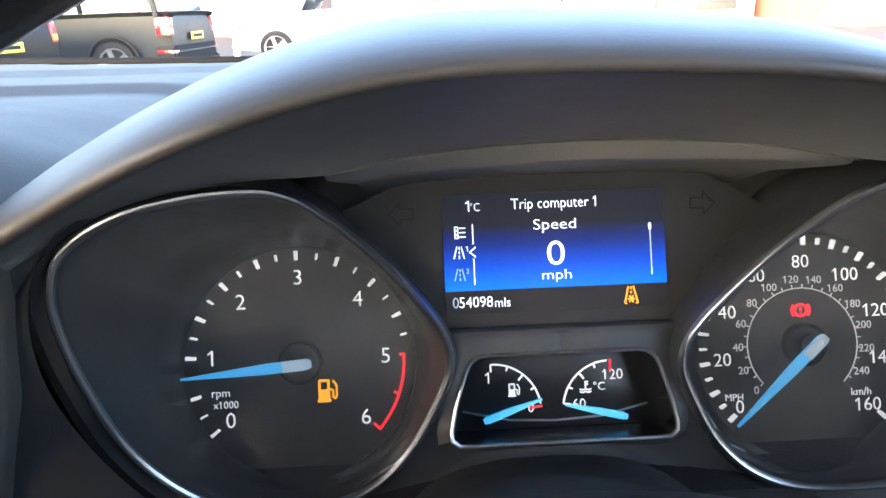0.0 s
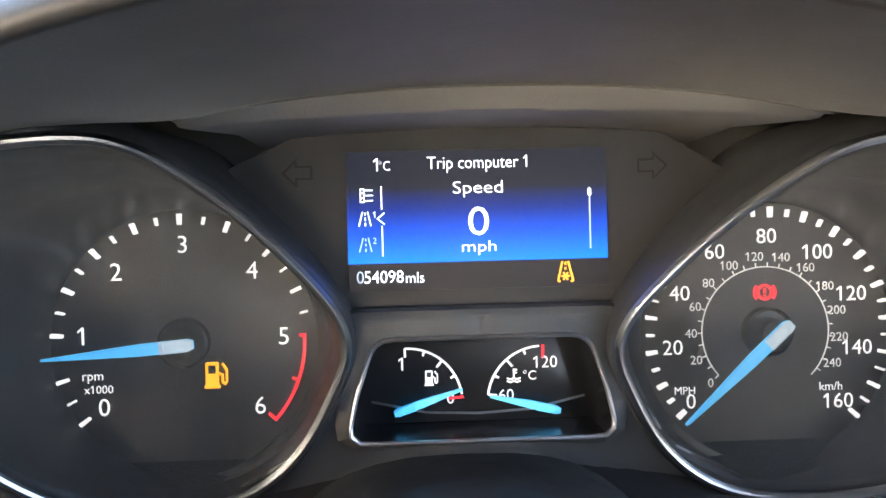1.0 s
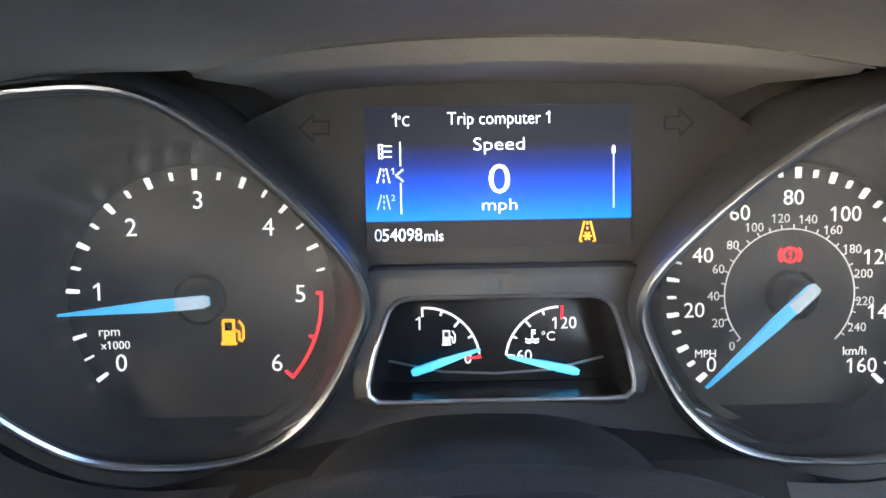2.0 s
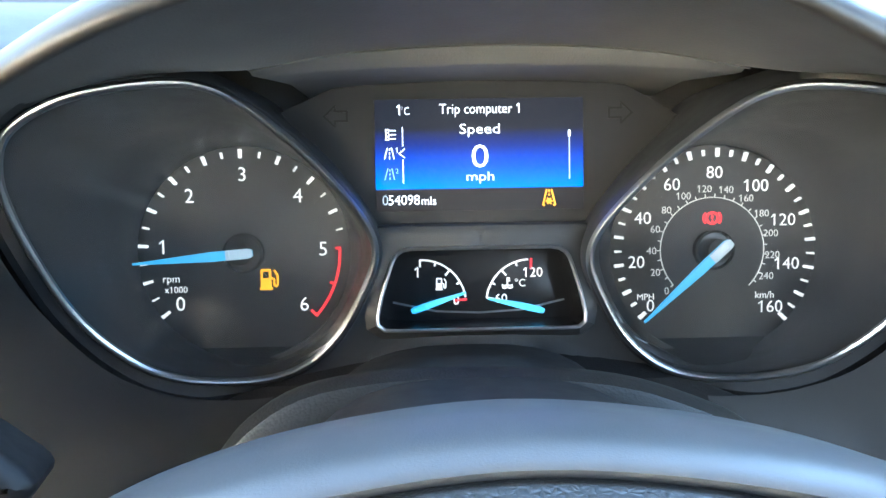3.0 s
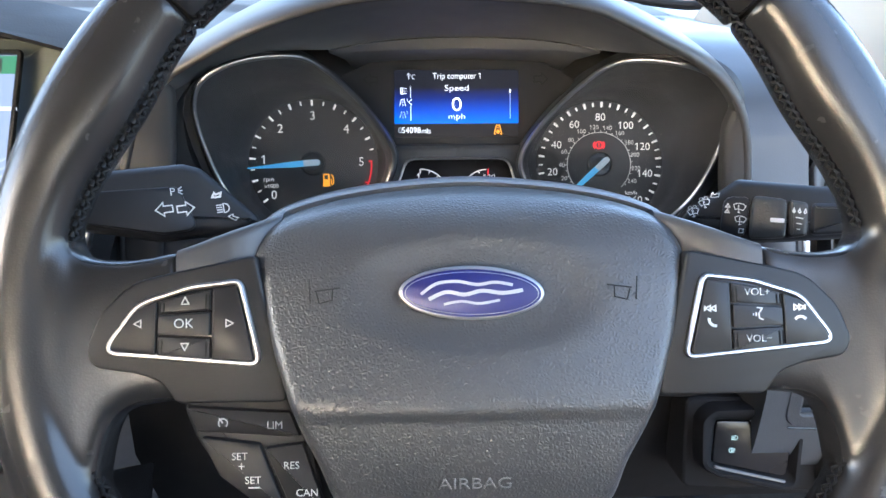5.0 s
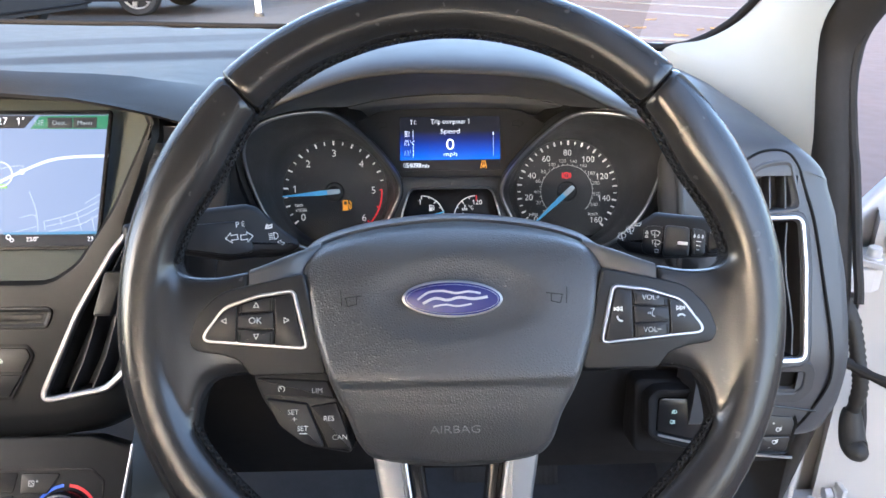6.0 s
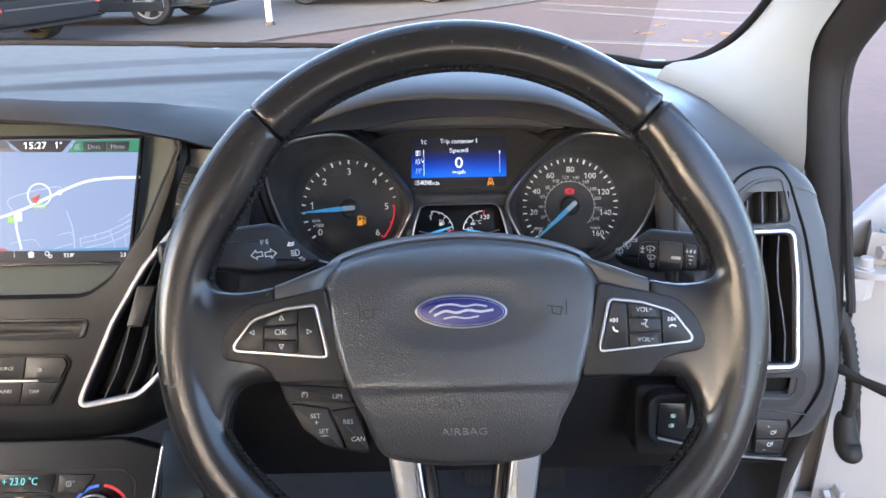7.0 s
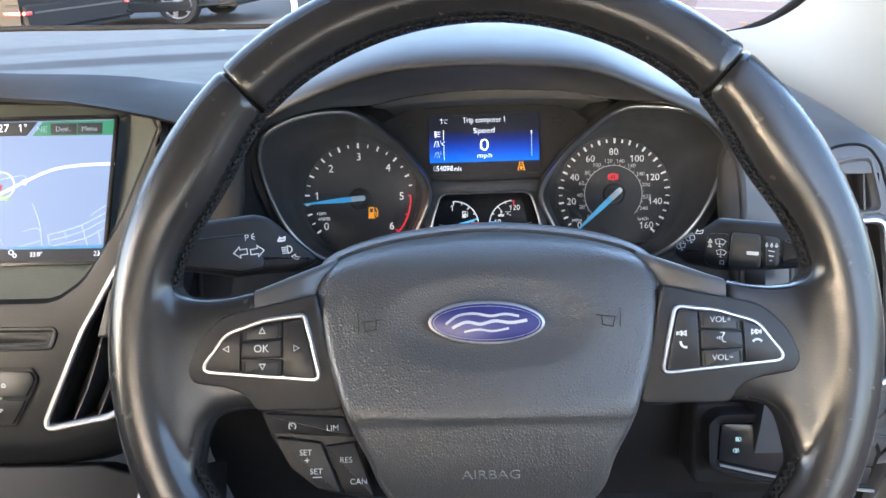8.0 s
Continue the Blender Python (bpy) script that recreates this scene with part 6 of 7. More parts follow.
knob = part("temperature_dial", loft([at(disc(*KN, 0.0215), -0.006), at(disc(*KN, 0.0212), 0.006), at(disc(*KN, 0.0200), 0.0085), at(disc(*KN, 0.0165), 0.0090), at(disc(*KN, 0.0155), 0.0075)], cap_last=True), GLOSS, climate, "rotary temperature dial")
part("chrome_ring", hoop(disc(*KN, 0.0185), bead(0.0010, 0.0088)), CHROME, knob)
BLUE_PRINT = material("blue_print", (0.02, 0.10, 0.55), 0.5, emit=0.25, emit_color=(0.05, 0.2, 1.0), scale=100)
RED_PRINT = material("red_print", (0.6, 0.03, 0.03), 0.5, emit=0.25, emit_color=(1.0, 0.05, 0.05), scale=100)
mark("cold_arc", climate, BLUE_PRINT, [arc(*KN, 0.0250, 95, 170, 20)], 0, 0, -0.0038, wide=0.0024)
mark("warm_arc", climate, RED_PRINT, [arc(*KN, 0.0250, 85, 10, 20)], 0, 0, -0.0038, wide=0.0024)
part("chrome_strip", tube([(0.046, 0.016, -0.002), (0.040, -0.03, -0.002), (0.030, -0.10, -0.002)], 0.0013, 8), CHROME, climate)
part("console_side", loft([[(0.046, 0.03, -0.004), (0.030, -0.12, -0.004)], [(0.075, 0.02, -0.03), (0.07, -0.12, -0.03)], [(0.08, 0.02, -0.09), (0.08, -0.12, -0.09)]], closed=False), GLOSS, climate)


def vent(name, m, line, slats, label, knob_at=None, lean=0.0):
    """An air vent: chrome-edged frame, deep dark throat, upright bent slats."""
    v = thing(name, m, label, "air vent", "dashboard air vents")
    line = rounded(mm(*line), 6)
    part("chrome_frame", hoop(line, [(-0.0026, -0.004), (-0.0023, 0.0008), (-0.0010, 0.0018), (0.0010, 0.0018), (0.0021, 0.0006), (0.0024, -0.004)]), CHROME, v, "satin chrome frame")
    part("throat", loft([at(inset(line, 0.0015), -0.002), at(inset(line, 0.003), -0.012), at(inset(line, 0.006), -0.055)], cap_last=True), RUBBER, v, "dark vent throat")
    hole = around(line, (sum(p.x for p in line) / len(line), sum(p.y for p in line) / len(line)), 80)
    if lean:
        part("surround", loft([at(inset(hole, -0.008), -0.012), at(inset(hole, -0.007), -0.0025), at(inset(hole, -0.005), -0.0010), at(inset(hole, -0.001), -0.0005), at(inset(hole, 0.001), -0.003)]), DASH_FACE, v)
    for x0, x1, y0, y1 in slats:
        pts = [(x0 + (x1 - x0) * f + 2.0 * math.sin(f * 7), y0 + (y1 - y0) * f) for f in (0, 0.2, 0.4, 0.5, 0.6, 0.8, 1)]
        front = [(x * MM, y * MM) for x, y in pts]
        part("slat", loft([[(x - 0.0007, y, -0.004) for x, y in front], [(x + 0.0007, y, -0.004) for x, y in front], [(x + 0.005, y, -0.030) for x, y in front], [(x + 0.0036, y, -0.030) for x, y in front], [(x - 0.0007, y, -0.004) for x, y in front]], closed=False), DASH_FACE, v)
    if knob_at:
        x0, x1, y0, y1 = [c * MM for c in knob_at]
        part("tilt_knob", plate(rounded([(x0 - 0.008, y0, 0.002), (x1 - 0.008, y0, 0.002), (x1 + 0.004, y1, 0.003), (x0 + 0.002, y1, 0.003)], 4), -0.006, 0.004, 0.002), SPOKE, v)
    return v


vent("centre_vent", tilted(-0.27, 0.13, 0.79, 22.8), [(-42.5, -75, 6), (8, -66, 20), (34, -42, 10), (62, 62, 10), (40, 70, 8), (14, 38, 20), (-12, -6, 60)], [(-22, 22, -69, 44), (-4, 38, -66, 56), (14, 50, -60, 60)], "tall slanted black air vent edged in satin chrome", knob_at=(8, 22, -10, 24))
vent("side_vent", tilted(0.28, 0.20, 0.822, 22.8), [(-40, -121, 6), (25.5, -120.5, 9), (27, -40, 60), (24.5, 1.8, 9), (-40, 0.5, 6)], [(-14, -20, -116, -3), (3, -3, -116, -3), (16, 12, -116, -3)], "upright black air vent edged in satin chrome near the door", lean=1.0)
# ribbed thumb wheel beside the display
tw = thing("vent_thumb_wheel", tilted(-0.2115, 0.146, 0.888, 22.8) @ pose(0, 0, 0, 0, 0, -14), "ribbed black thumb wheel with silver edge beside the display", "thumb wheel")
# the recess behind the wheel is coloured as dark as its shade
part("recess", plate(rounded(mm((-9, -22, 3), (7, -22, 3), (9, 22, 3), (-7, 22, 3)), 4), -0.014, -0.004, 0.001), GAP_SHADE, tw)
bm = bmesh.new()
for k in range(15):
    a = radians(-52 + 104 * k / 14)
    y, z = 0.022 * math.sin(a), -0.018 + 0.022 * math.cos(a)
    box(-0.0055, 0.0055, y - 0.0009, y + 0.0009, z - 0.004, z, 0.0003, bm)
tagged(part("ribs", bm, BUTTON, tw), kind="stuff")
part("drum", tube([(-0.0056, 0, -0.018), (0.0056, 0, -0.018)], 0.0208, 40), BUTTON, tw)
part("silver_bar", box(-0.0050, 0.0050, -0.0100, -0.0080, 0.0010, 0.0022, 0.0003), SILVER, tw)
# small demister outlet above the side vent
dem = thing("demister_outlet", tilted(0.28, 0.20, 0.822, 22.8), "small dark slatted demister outlet in the dashboard end", "air vent", "dashboard air vents")
dl = around(rounded(mm((-25, 4.5, 3), (18.8, 10.5, 4), (16.8, 28, 20), (13.7, 42.6, 3), (1.5, 40.4, 20), (-10, 35, 20), (-21, 22, 12)), 5), (0.0, 0.025), 72)
db = around(rounded(mm((-33, 0.5, 3), (-6, 4.2, 20), (22.4, 7.6, 4), (24.2, 14, 8), (16.4, 50.0, 6), (0, 49.4, 20), (-11, 46.6, 20), (-23, 38, 16), (-34, 20, 10)), 5), (0.0, 0.025), 72)
part("outlet_frame", loft([at(inset(db, -0.0006), -0.006), at(inset(db, -0.0004), -0.0006), at(inset(db, 0.0006), 0.0), at(inset(db, 0.0018), -0.0002), at(inset(dl, -0.0018), -0.0048), at(inset(dl, -0.0006), -0.0056), at(dl, -0.0075), at(inset(dl, 0.003), -0.03)], cap_last=True), END_CAP, dem, sharp=50)
for x in (-13, 0.5, 14):
    part("slat", box(x * MM - 0.0008, x * MM + 0.0008, 0.009, 0.030 + 0.009 * (x > -10), -0.024, -0.0075, 0.0003), END_CAP, dem)
part("outlet_throat", plate(inset(dl, 0.0012), -0.034, -0.022, 0.001), RUBBER, dem)
# side cubby and trim joint under the vent
part("joint_line", tube([(x, panel_y(x, z) - 0.0002, z) for x, z in ((0.236, 0.667), (0.285, 0.6635), (0.327, 0.656))], 0.0009, 6), GLOSS, dash)
CUB = rounded(mm((-38, -10.5, 3), (24, -12, 4), (29, -6, 4), (29, 9.5, 4), (-38, 10.5, 3)), 5)
cub = part("cubby", loft([at(inset(CUB, -0.010), -0.0012), at(inset(CUB, -0.0090), 0.0004), at(inset(CUB, -0.0010), 0.0006), at(CUB, 0.0000), at(inset(CUB, 0.004), -0.008), at(inset(CUB, 0.006), -0.010)], cap_last=True), DASH_FACE, dash, "shallow dark cubby under the vent")
cub.matrix_world = tilted(0.280, panel_y(0.28, 0.6885) - 0.0004, 0.6885, 2)
# the floor's near-black stands in for shade inside the cubby
part("cubby_floor", plate(inset(CUB, 0.0035), -0.009, -0.0055, 0.0005), GAP_SHADE, cub)
part("cubby_rib", box(0.000, 0.003, -0.008, 0.006, -0.008, -0.002, 0.0008), DASH_FACE, cub)

# ---- switches right of the column ----
sw = thing("headlamp_switch_panel", tilted(0.24, 0.160, 0.665, 15), "black lamp switch panel with pale lit symbols below the dashboard", "switch panel")
part("panel_body", plate(rounded(mm((-70, -52, 8), (70, -60, 8), (86, -10, 8), (70, 14, 10), (-70, 18, 8)), 5), -0.05, -0.014, 0.004), KNEE, sw)
bz = around(rounded(mm((-62, -30, 10), (-50, -37, 8), (2, -50, 8), (10, -46, 6), (12, 6, 8), (2, 14, 8), (-54, 13, 8), (-63, 6, 10)), 5), (-0.025, -0.015), 72)
bi = around(rounded(mm((-52.8, -28.5, 3), (0, -41, 3), (4, -38, 3), (5, 1, 3), (-51, 3.5, 3)), 5), (-0.025, -0.015), 72)
part("switch_bezel", loft([at(inset(bz, -0.002), -0.03), at(inset(bz, -0.0005), -0.003), at(inset(bz, 0.0010), 0.0), at(inset(bz, 0.0035), 0.0002), at(inset(bi, -0.001), -0.0050), at(bi, -0.007)]), KNEE, sw, "rounded matt bezel", sharp=50)
part("lamp_switch", plate(inset(bi, 0.0003), -0.012, -0.0050, 0.0012), GLOSS, sw, "glossy black lamp switch")
part("switch_trim", tube(mm((-52, -30, -2), (-30, -35.6, -2), (0, -42.6, -2)), 0.0012, 6), SILVER, sw)
dz = around(rounded(mm((30, -50, 3), (66, -51, 4), (74, -21, 8), (71, -12, 5), (36, -8, 4), (29, -9, 3)), 5), (0.05, -0.031), 60)
part("dimmer_switch", loft([at(inset(dz, -0.001), -0.02), at(dz, -0.003), at(inset(dz, 0.0008), -0.0016), at(inset(dz, 0.003), -0.0030), at(inset(dz, 0.004), -0.006)], cap_last=True), STACK, sw, "black dimmer switch surround", sharp=50)
part("dimmer_key", plate(rounded(mm((39, -32.0, 1.5), (66.4, -32.6, 1.5), (69.4, -21, 4), (67, -15.4, 3), (39, -12.6, 1.5)), 4), -0.005, 0.0, 0.0008), BUTTON, sw)
part("dimmer_key", plate(rounded(mm((38.5, -46.0, 1.5), (63.2, -46.6, 1.5), (66.2, -33.4, 1.5), (39, -32.8, 1.5)), 4), -0.005, 0.0, 0.0008), BUTTON, sw)
part("switch_edge", tube(mm((26, -50, -3), (70, -54.5, -3)), 0.0014, 6), SILVER, sw)
PALE_LIT = material("pale_green_lit_sign", (0.2, 0.25, 0.24), 0.5, emit=0.5, emit_color=(0.55, 0.9, 0.85), scale=200)
for x, y, mir in ((-36.8, -9.9, 1), (-38.7, -19.3, -1)):
    mark("fog_sign", sw, PALE_LIT, [[(a * mir, b) for a, b in s] for s in LAMP], x * MM, y * MM, -0.0049, size=0.0026, wide=0.0004)
for x, y in ((54.7, -26.4), (51.8, -38.0)):
    mark("dimmer_sign", sw, MARK, [arc(0, 0, 0.6, 20, 340, 14), [(0.4, 0.1), (1.3, 0.9)], [(0.3, -0.5), (1.2, 0.2)]], x * MM, y * MM, 0.0001, size=0.0028, wide=0.0007)
lettering("+", sw, MARK, 0.0505, -0.0205, 0.0001, height=0.0022)
lettering("–", sw, MARK, 0.0475, -0.0430, 0.0001, width=0.0022)

# ---- pedals ----
for x, w, z, nm, lb in ((0.164, 0.042, 0.272, "throttle_pedal", "ribbed dark rubber throttle pedal"), (0.046, 0.05, 0.268, "brake_pedal", "dark rubber brake pedal on steel arm")):
    pd = thing(nm, tilted(x, 0.55, z, 30), lb, "pedal", "foot pedals")
    part("pad", plate(rounded([(-w / 2, -0.06, 0.006), (w / 2, -0.06, 0.006), (w / 2, 0.035, 0.006), (-w / 2, 0.035, 0.006)], 4), -0.008, 0.0, 0.003), RUBBER, pd)
    for k in range(5):
        part("rib", box(-w / 2 + 0.004 + k * (w - 0.012) / 4, -w / 2 + 0.008 + k * (w - 0.012) / 4, -0.055, 0.03, -0.001, 0.0018, 0.0006), RUBBER, pd)
    part("arm", tube([(0, 0.02, -0.01), (0, 0.12, -0.04), (0, 0.26, -0.03)], 0.007, 8), STEEL, pd)

# ================= open door and hinge post =================
post = thing("hinge_post", pose(0, 0, 0), "white painted hinge post of the open door with steel hinge", "door pillar", kind="structure")
rows = [[(x, y, z) for x, y in ((0.388, 0.285), (0.400, 0.292), (0.418, 0.305), (0.440, 0.330), (0.47, 0.342), (0.52, 0.352))] for z in (0.22, 0.40, 0.60, 0.72)]
for top, back in ((0.762, 0.0), (0.768, 0.003), (0.771, 0.008), (0.771, 0.014)):
    rows.append([(x, y + back, top + 0.75 * max(0, x - 0.424)) for x, y in ((0.388, 0.285), (0.400, 0.292), (0.418, 0.305), (0.440, 0.330), (0.47, 0.342), (0.52, 0.352))])
part("post_skin", loft(rows, closed=False), PAINT, post, sharp=60)
part("seam_bead", tube([(0.404, 0.289, 0.74), (0.405, 0.288, 0.55), (0.404, 0.289, 0.30)], 0.004, 8), PAINT, post)
hg = thing("door_hinge", pose(0.430, 0.286, 0.742), "white painted steel door hinge with two bolts", "hinge", "door hinges")
part("leaf", plate(rounded([(-0.011, -0.004, 0.006), (0.004, -0.016, 0.012), (0.022, -0.018, 0.006), (0.034, -0.014, 0.003), (0.034, 0.030, 0.003), (-0.011, 0.030, 0.003)], 5), -0.004, 0.0025, 0.0012), PAINT, hg)
part("flange", box(0.0275, 0.034, -0.012, 0.030, -0.004, 0.036, 0.0015), PAINT, hg)
part("pin", loft([at(disc(0.002, -0.001, 0.0088, 20), 0.002), at(disc(0.002, -0.001, 0.0088, 20), 0.005), at(disc(0.002, -0.001, 0.0072, 20), 0.006), at(disc(0.002, -0.001, 0.0068, 20), 0.014), at(disc(0.002, -0.001, 0.0055, 20), 0.0155), at(disc(0.002, -0.001, 0.003, 20), 0.0145)], cap_last=True), PAINT, hg)
hexbolt = part("bolt", plate(disc(0, 0, 0.0078, 6), 0.002, 0.0115, 0.0012, plate(disc(0, 0, 0.0098, 20), 0.0, 0.003, 0.0006)), PAINT, hg)
hexbolt.matrix_local = pose(0.0275, 0.004, 0.018, 0, -90, 0)
part("body_leaf", plate(rounded([(-0.030, -0.006, 0.003), (0.002, -0.010, 0.003), (0.014, -0.004, 0.003), (0.014, 0.020, 0.003), (-0.030, 0.020, 0.003)], 4), -0.031, -0.006, 0.0025), PAINT, hg)
copy_thing(hg, pose(0.430, 0.286, 0.42))
# cable bellows between body and door
BELLOWS = material("grey_bellows_rubber", (0.020, 0.020, 0.020), 0.6, scale=40, grain=0.3, grain_scale=500, spec=0.25)
bel = thing("cable_bellows", pose(0, 0, 0), "ribbed black rubber cable bellows by the hinge post", "cable")
path = curve([(0.398, 0.268, 0.705), (0.408, 0.254, 0.685), (0.410, 0.237, 0.656), (0.410, 0.224, 0.630), (0.410, 0.228, 0.592)], 10, False)
k = len(path) - 1
part("bellows", tube(path, [(0.0125 - 0.020 * i / k if i / k < 0.28 else 0.0066) + 0.0013 * (i % 2) * (0.2 < i / k < 0.85) for i in range(k + 1)], 14), BELLOWS, bel, sharp=65)
part("grommet", tube(curve([(0.410, 0.228, 0.604), (0.410, 0.224, 0.590), (0.4105, 0.215, 0.574), (0.411, 0.206, 0.570), (0.412, 0.199, 0.575)], 4, False), [0.008, 0.009, 0.0100, 0.0108, 0.0114, 0.0118, 0.0122, 0.0124, 0.0126, 0.0126, 0.0124, 0.0120, 0.0114, 0.0105, 0.009, 0.007, 0.003], 16), BELLOWS, bel, sharp=65)
part("bracket", tube([(0.424, 0.240, 0.618), (0.424, 0.232, 0.590), (0.423, 0.222, 0.566)], [0.004, 0.006, 0.005], 10), RUBBER, bel)
part("check_strap", tube(curve([(0.395, 0.235, 0.657), (0.405, 0.218, 0.6545), (0.43, 0.175, 0.656), (0.46, 0.135, 0.653), (0.50, 0.08, 0.65)], 5, False), [0.0045 + 0.0006 * (i % 3) for i in range(21)], 10), RUBBER, bel)
# the door itself, swung open
door = thing("driver_door", pose(0.44, 0.30, 0.0, 0, 0, 62), "open white driver's door seen from its hinge edge", "car door")
part("door_skin", loft([[(x, y, z) for x, y in ((0.0, 0.0), (0.0, -0.05), (0.01, -0.12), (0.03, -1.02), (0.075, -1.02), (0.07, 0.0), (0.0, 0.0))] for z in (0.24, 0.30, 0.55, 0.72)] + [[(x, y, z + 0.06 * (y < -0.1)) for x, y in ((0.0, 0.0), (0.0, -0.05), (0.01, -0.12), (0.03, -1.02), (0.075, -1.02), (0.07, 0.0), (0.0, 0.0))] for z in (0.76, 0.78)], closed=False, ), PAINT, door)
part("door_card", loft([[(-0.006, y, z) for y in (-0.20, -0.4, -0.7, -1.0)] for z in (0.27, 0.4, 0.6, 0.78)], closed=False), DASH_FACE, door)
part("window_frame", tube(curve([(0.03, -0.16, 0.80), (0.03, -0.24, 1.05), (0.02, -0.50, 1.33), (0.0, -0.80, 1.37), (0.01, -1.0, 1.25), (0.03, -1.02, 0.90)], 5, False), 0.018, 10), RUBBER, door)
mir = part("mirror", loft([[(0.10 + 0.10 * s * math.cos(t), -0.09 + 0.045 * s * math.sin(t) + o, 0.99 + 0.062 * s * math.copysign(abs(math.sin(t + 0.8)) ** 0.8, math.sin(t + 0.8))) for t in [2 * math.pi * i / 24 for i in range(24)]] for s, o in ((0.6, 0.09), (0.92, 0.06), (1.0, 0.0), (0.98, -0.05), (0.9, -0.055))], cap_first=True, cap_last=True), GLOSS, door, "black door mirror")

# ================= outside: parked cars, posts, buildings, paving =================
TYRE = material("tyre_rubber", (0.018, 0.018, 0.019), 0.8, scale=20, grain=0.3, grain_scale=200)
ALLOY = material("alloy_wheel", (0.55, 0.56, 0.58), 0.3, metal=0.8, scale=20)
TAIL = material("red_tail_lamp", (0.45, 0.015, 0.02), 0.15, scale=20, coat=0.6)
AMBERLENS = material("amber_lens", (0.7, 0.22, 0.02), 0.2, scale=20, coat=0.5)
DARKGLASS = material("dark_car_glass", (0.02, 0.025, 0.028), 0.06, scale=3, rough_vary=0.02)
STRIP = material("dull_bumper_strip", (0.045, 0.041, 0.038), 0.5, scale=20)
PLATE = material("yellow_plate", (0.70, 0.52, 0.05), 0.4, scale=20)


def parked_car(name, m, paint, label, long=4.3, wide=1.8, tall=1.55, estate=True, lens=SILVER):
    """A parked car along +x (nose), standing on z = 0."""
    c = thing(name, m, label, "car", "parked cars")
    h = wide / 2
    prof = [(-long / 2, 0.38), (-long / 2 - 0.03, 0.62), (-long / 2 + 0.02, 0.95), (-long / 2 + 0.22, 1.02 + (0.0 if estate else -0.05)), (long * 0.18, 0.98), (long * 0.36, 0.90), (long / 2 - 0.06, 0.72), (long / 2, 0.50), (long / 2 - 0.05, 0.30), (0.0, 0.24), (-long / 2 + 0.1, 0.28)]
    body = curve(prof, 4)
    part("body", loft([[(q.x, y, 0.62 + (q.y - 0.62) * s) for q in body] for y, s in ((-h + 0.10, 0.86), (-h + 0.02, 0.97), (-h, 1.0), (-h * 0.6, 1.03), (h * 0.6, 1.03), (h, 1.0), (h - 0.02, 0.97), (h - 0.10, 0.86))], cap_first=True, cap_last=True), paint, c)
    r0 = -long / 2 + (0.10 if estate else 0.5)
    cab = [(r0, 0.95), (r0 + 0.16, tall - 0.10), (r0 + 0.40, tall), (0.2, tall), (long * 0.22, 0.97)]
    part("cabin_glass", loft([[(x, y * (1 - 0.16 * (z - 0.95) / (tall - 0.95)), z) for x, z in cab] for y in (-h + 0.05, -h + 0.04, 0, h - 0.04, h - 0.05)], closed=False, ), DARKGLASS, c, "dark window glass")
    part("roof", loft([[(x, y * 0.86, z) for x, z in ((r0 + 0.1, tall - 0.14), (r0 + 0.36, tall + 0.01), (0.1, tall + 0.015), (0.5, tall - 0.06))] for y in (-h + 0.02, -h * 0.5, 0, h * 0.5, h - 0.02)], closed=False), paint, c)
    for y in (-1, 1):
        for x0, x1 in ((r0 + 0.05, r0 + 0.16), (-0.15, -0.06), (long * 0.19, long * 0.26)):
            part("pillar", tube([(x0 + 0.02, y * (h - 0.04), 0.95), ((x0 + x1) / 2 + (0.16 if x0 < -1 else 0 if x0 < 0 else -0.38), y * (h * 0.86 - 0.03), tall - 0.03)], 0.045, 8), paint, c)
        for x in (-long * 0.31, long * 0.31):
            wm = pose(x, y * (h - 0.10), 0.32, 90 if y < 0 else -90, 0, 0)
            wl = part("wheel", loft([at(disc(0, 0, 0.24, 32), -0.09), at(disc(0, 0, 0.30, 32), -0.095), at(disc(0, 0, 0.32, 32), -0.06), at(disc(0, 0, 0.32, 32), 0.08), at(disc(0, 0, 0.30, 32), 0.105), at(disc(0, 0, 0.235, 32), 0.10), at(disc(0, 0, 0.225, 32), 0.06)], cap_last=True), TYRE, c)
            wl.matrix_local = wm
            part("rim", hoop(disc(0, 0, 0.218, 32), [(-0.012, 0.07), (-0.008, 0.10), (0.012, 0.104), (0.012, 0.06)]), ALLOY, wl)
            for k in range(5):
                a = 2 * math.pi * k / 5
                part("wheel_spoke", stroke([(0.03 * math.cos(a), 0.03 * math.sin(a)), (0.21 * math.cos(a), 0.21 * math.sin(a))], 0.062, 0.062, 0.098), ALLOY, wl)
            part("wheel_hub", plate(disc(0, 0, 0.05, 20), 0.06, 0.106, 0.006), ALLOY, wl)
        part("arch_liner", tube([(-long * 0.31 + 0.37 * math.cos(t), y * (h - 0.015), 0.32 + 0.37 * math.sin(t)) for t in [math.pi * i / 12 for i in range(13)]], 0.030, 6), RUBBER, c)
        part("tail_lamp", box(-long / 2 - 0.03, -long / 2 + 0.20, y * h - 0.10 if y > 0 else -h - 0.012, h + 0.012 if y > 0 else -h + 0.10, 0.70, 0.95, 0.02), TAIL, c, "red tail lamp")
        part("lamp_window", box(-long / 2 - 0.035, -long / 2 + 0.12, y * h - 0.08 if y > 0 else -h - 0.016, h + 0.016 if y > 0 else -h + 0.08, 0.72, 0.80, 0.01), lens, c)
        part("reflector", box(-long / 2 - 0.068, -long / 2 + 0.22, y * h - 0.13 if y > 0 else -h + 0.02, h - 0.02 if y > 0 else -h + 0.13, 0.455, 0.495, 0.01), TAIL, c, "low red reflector")
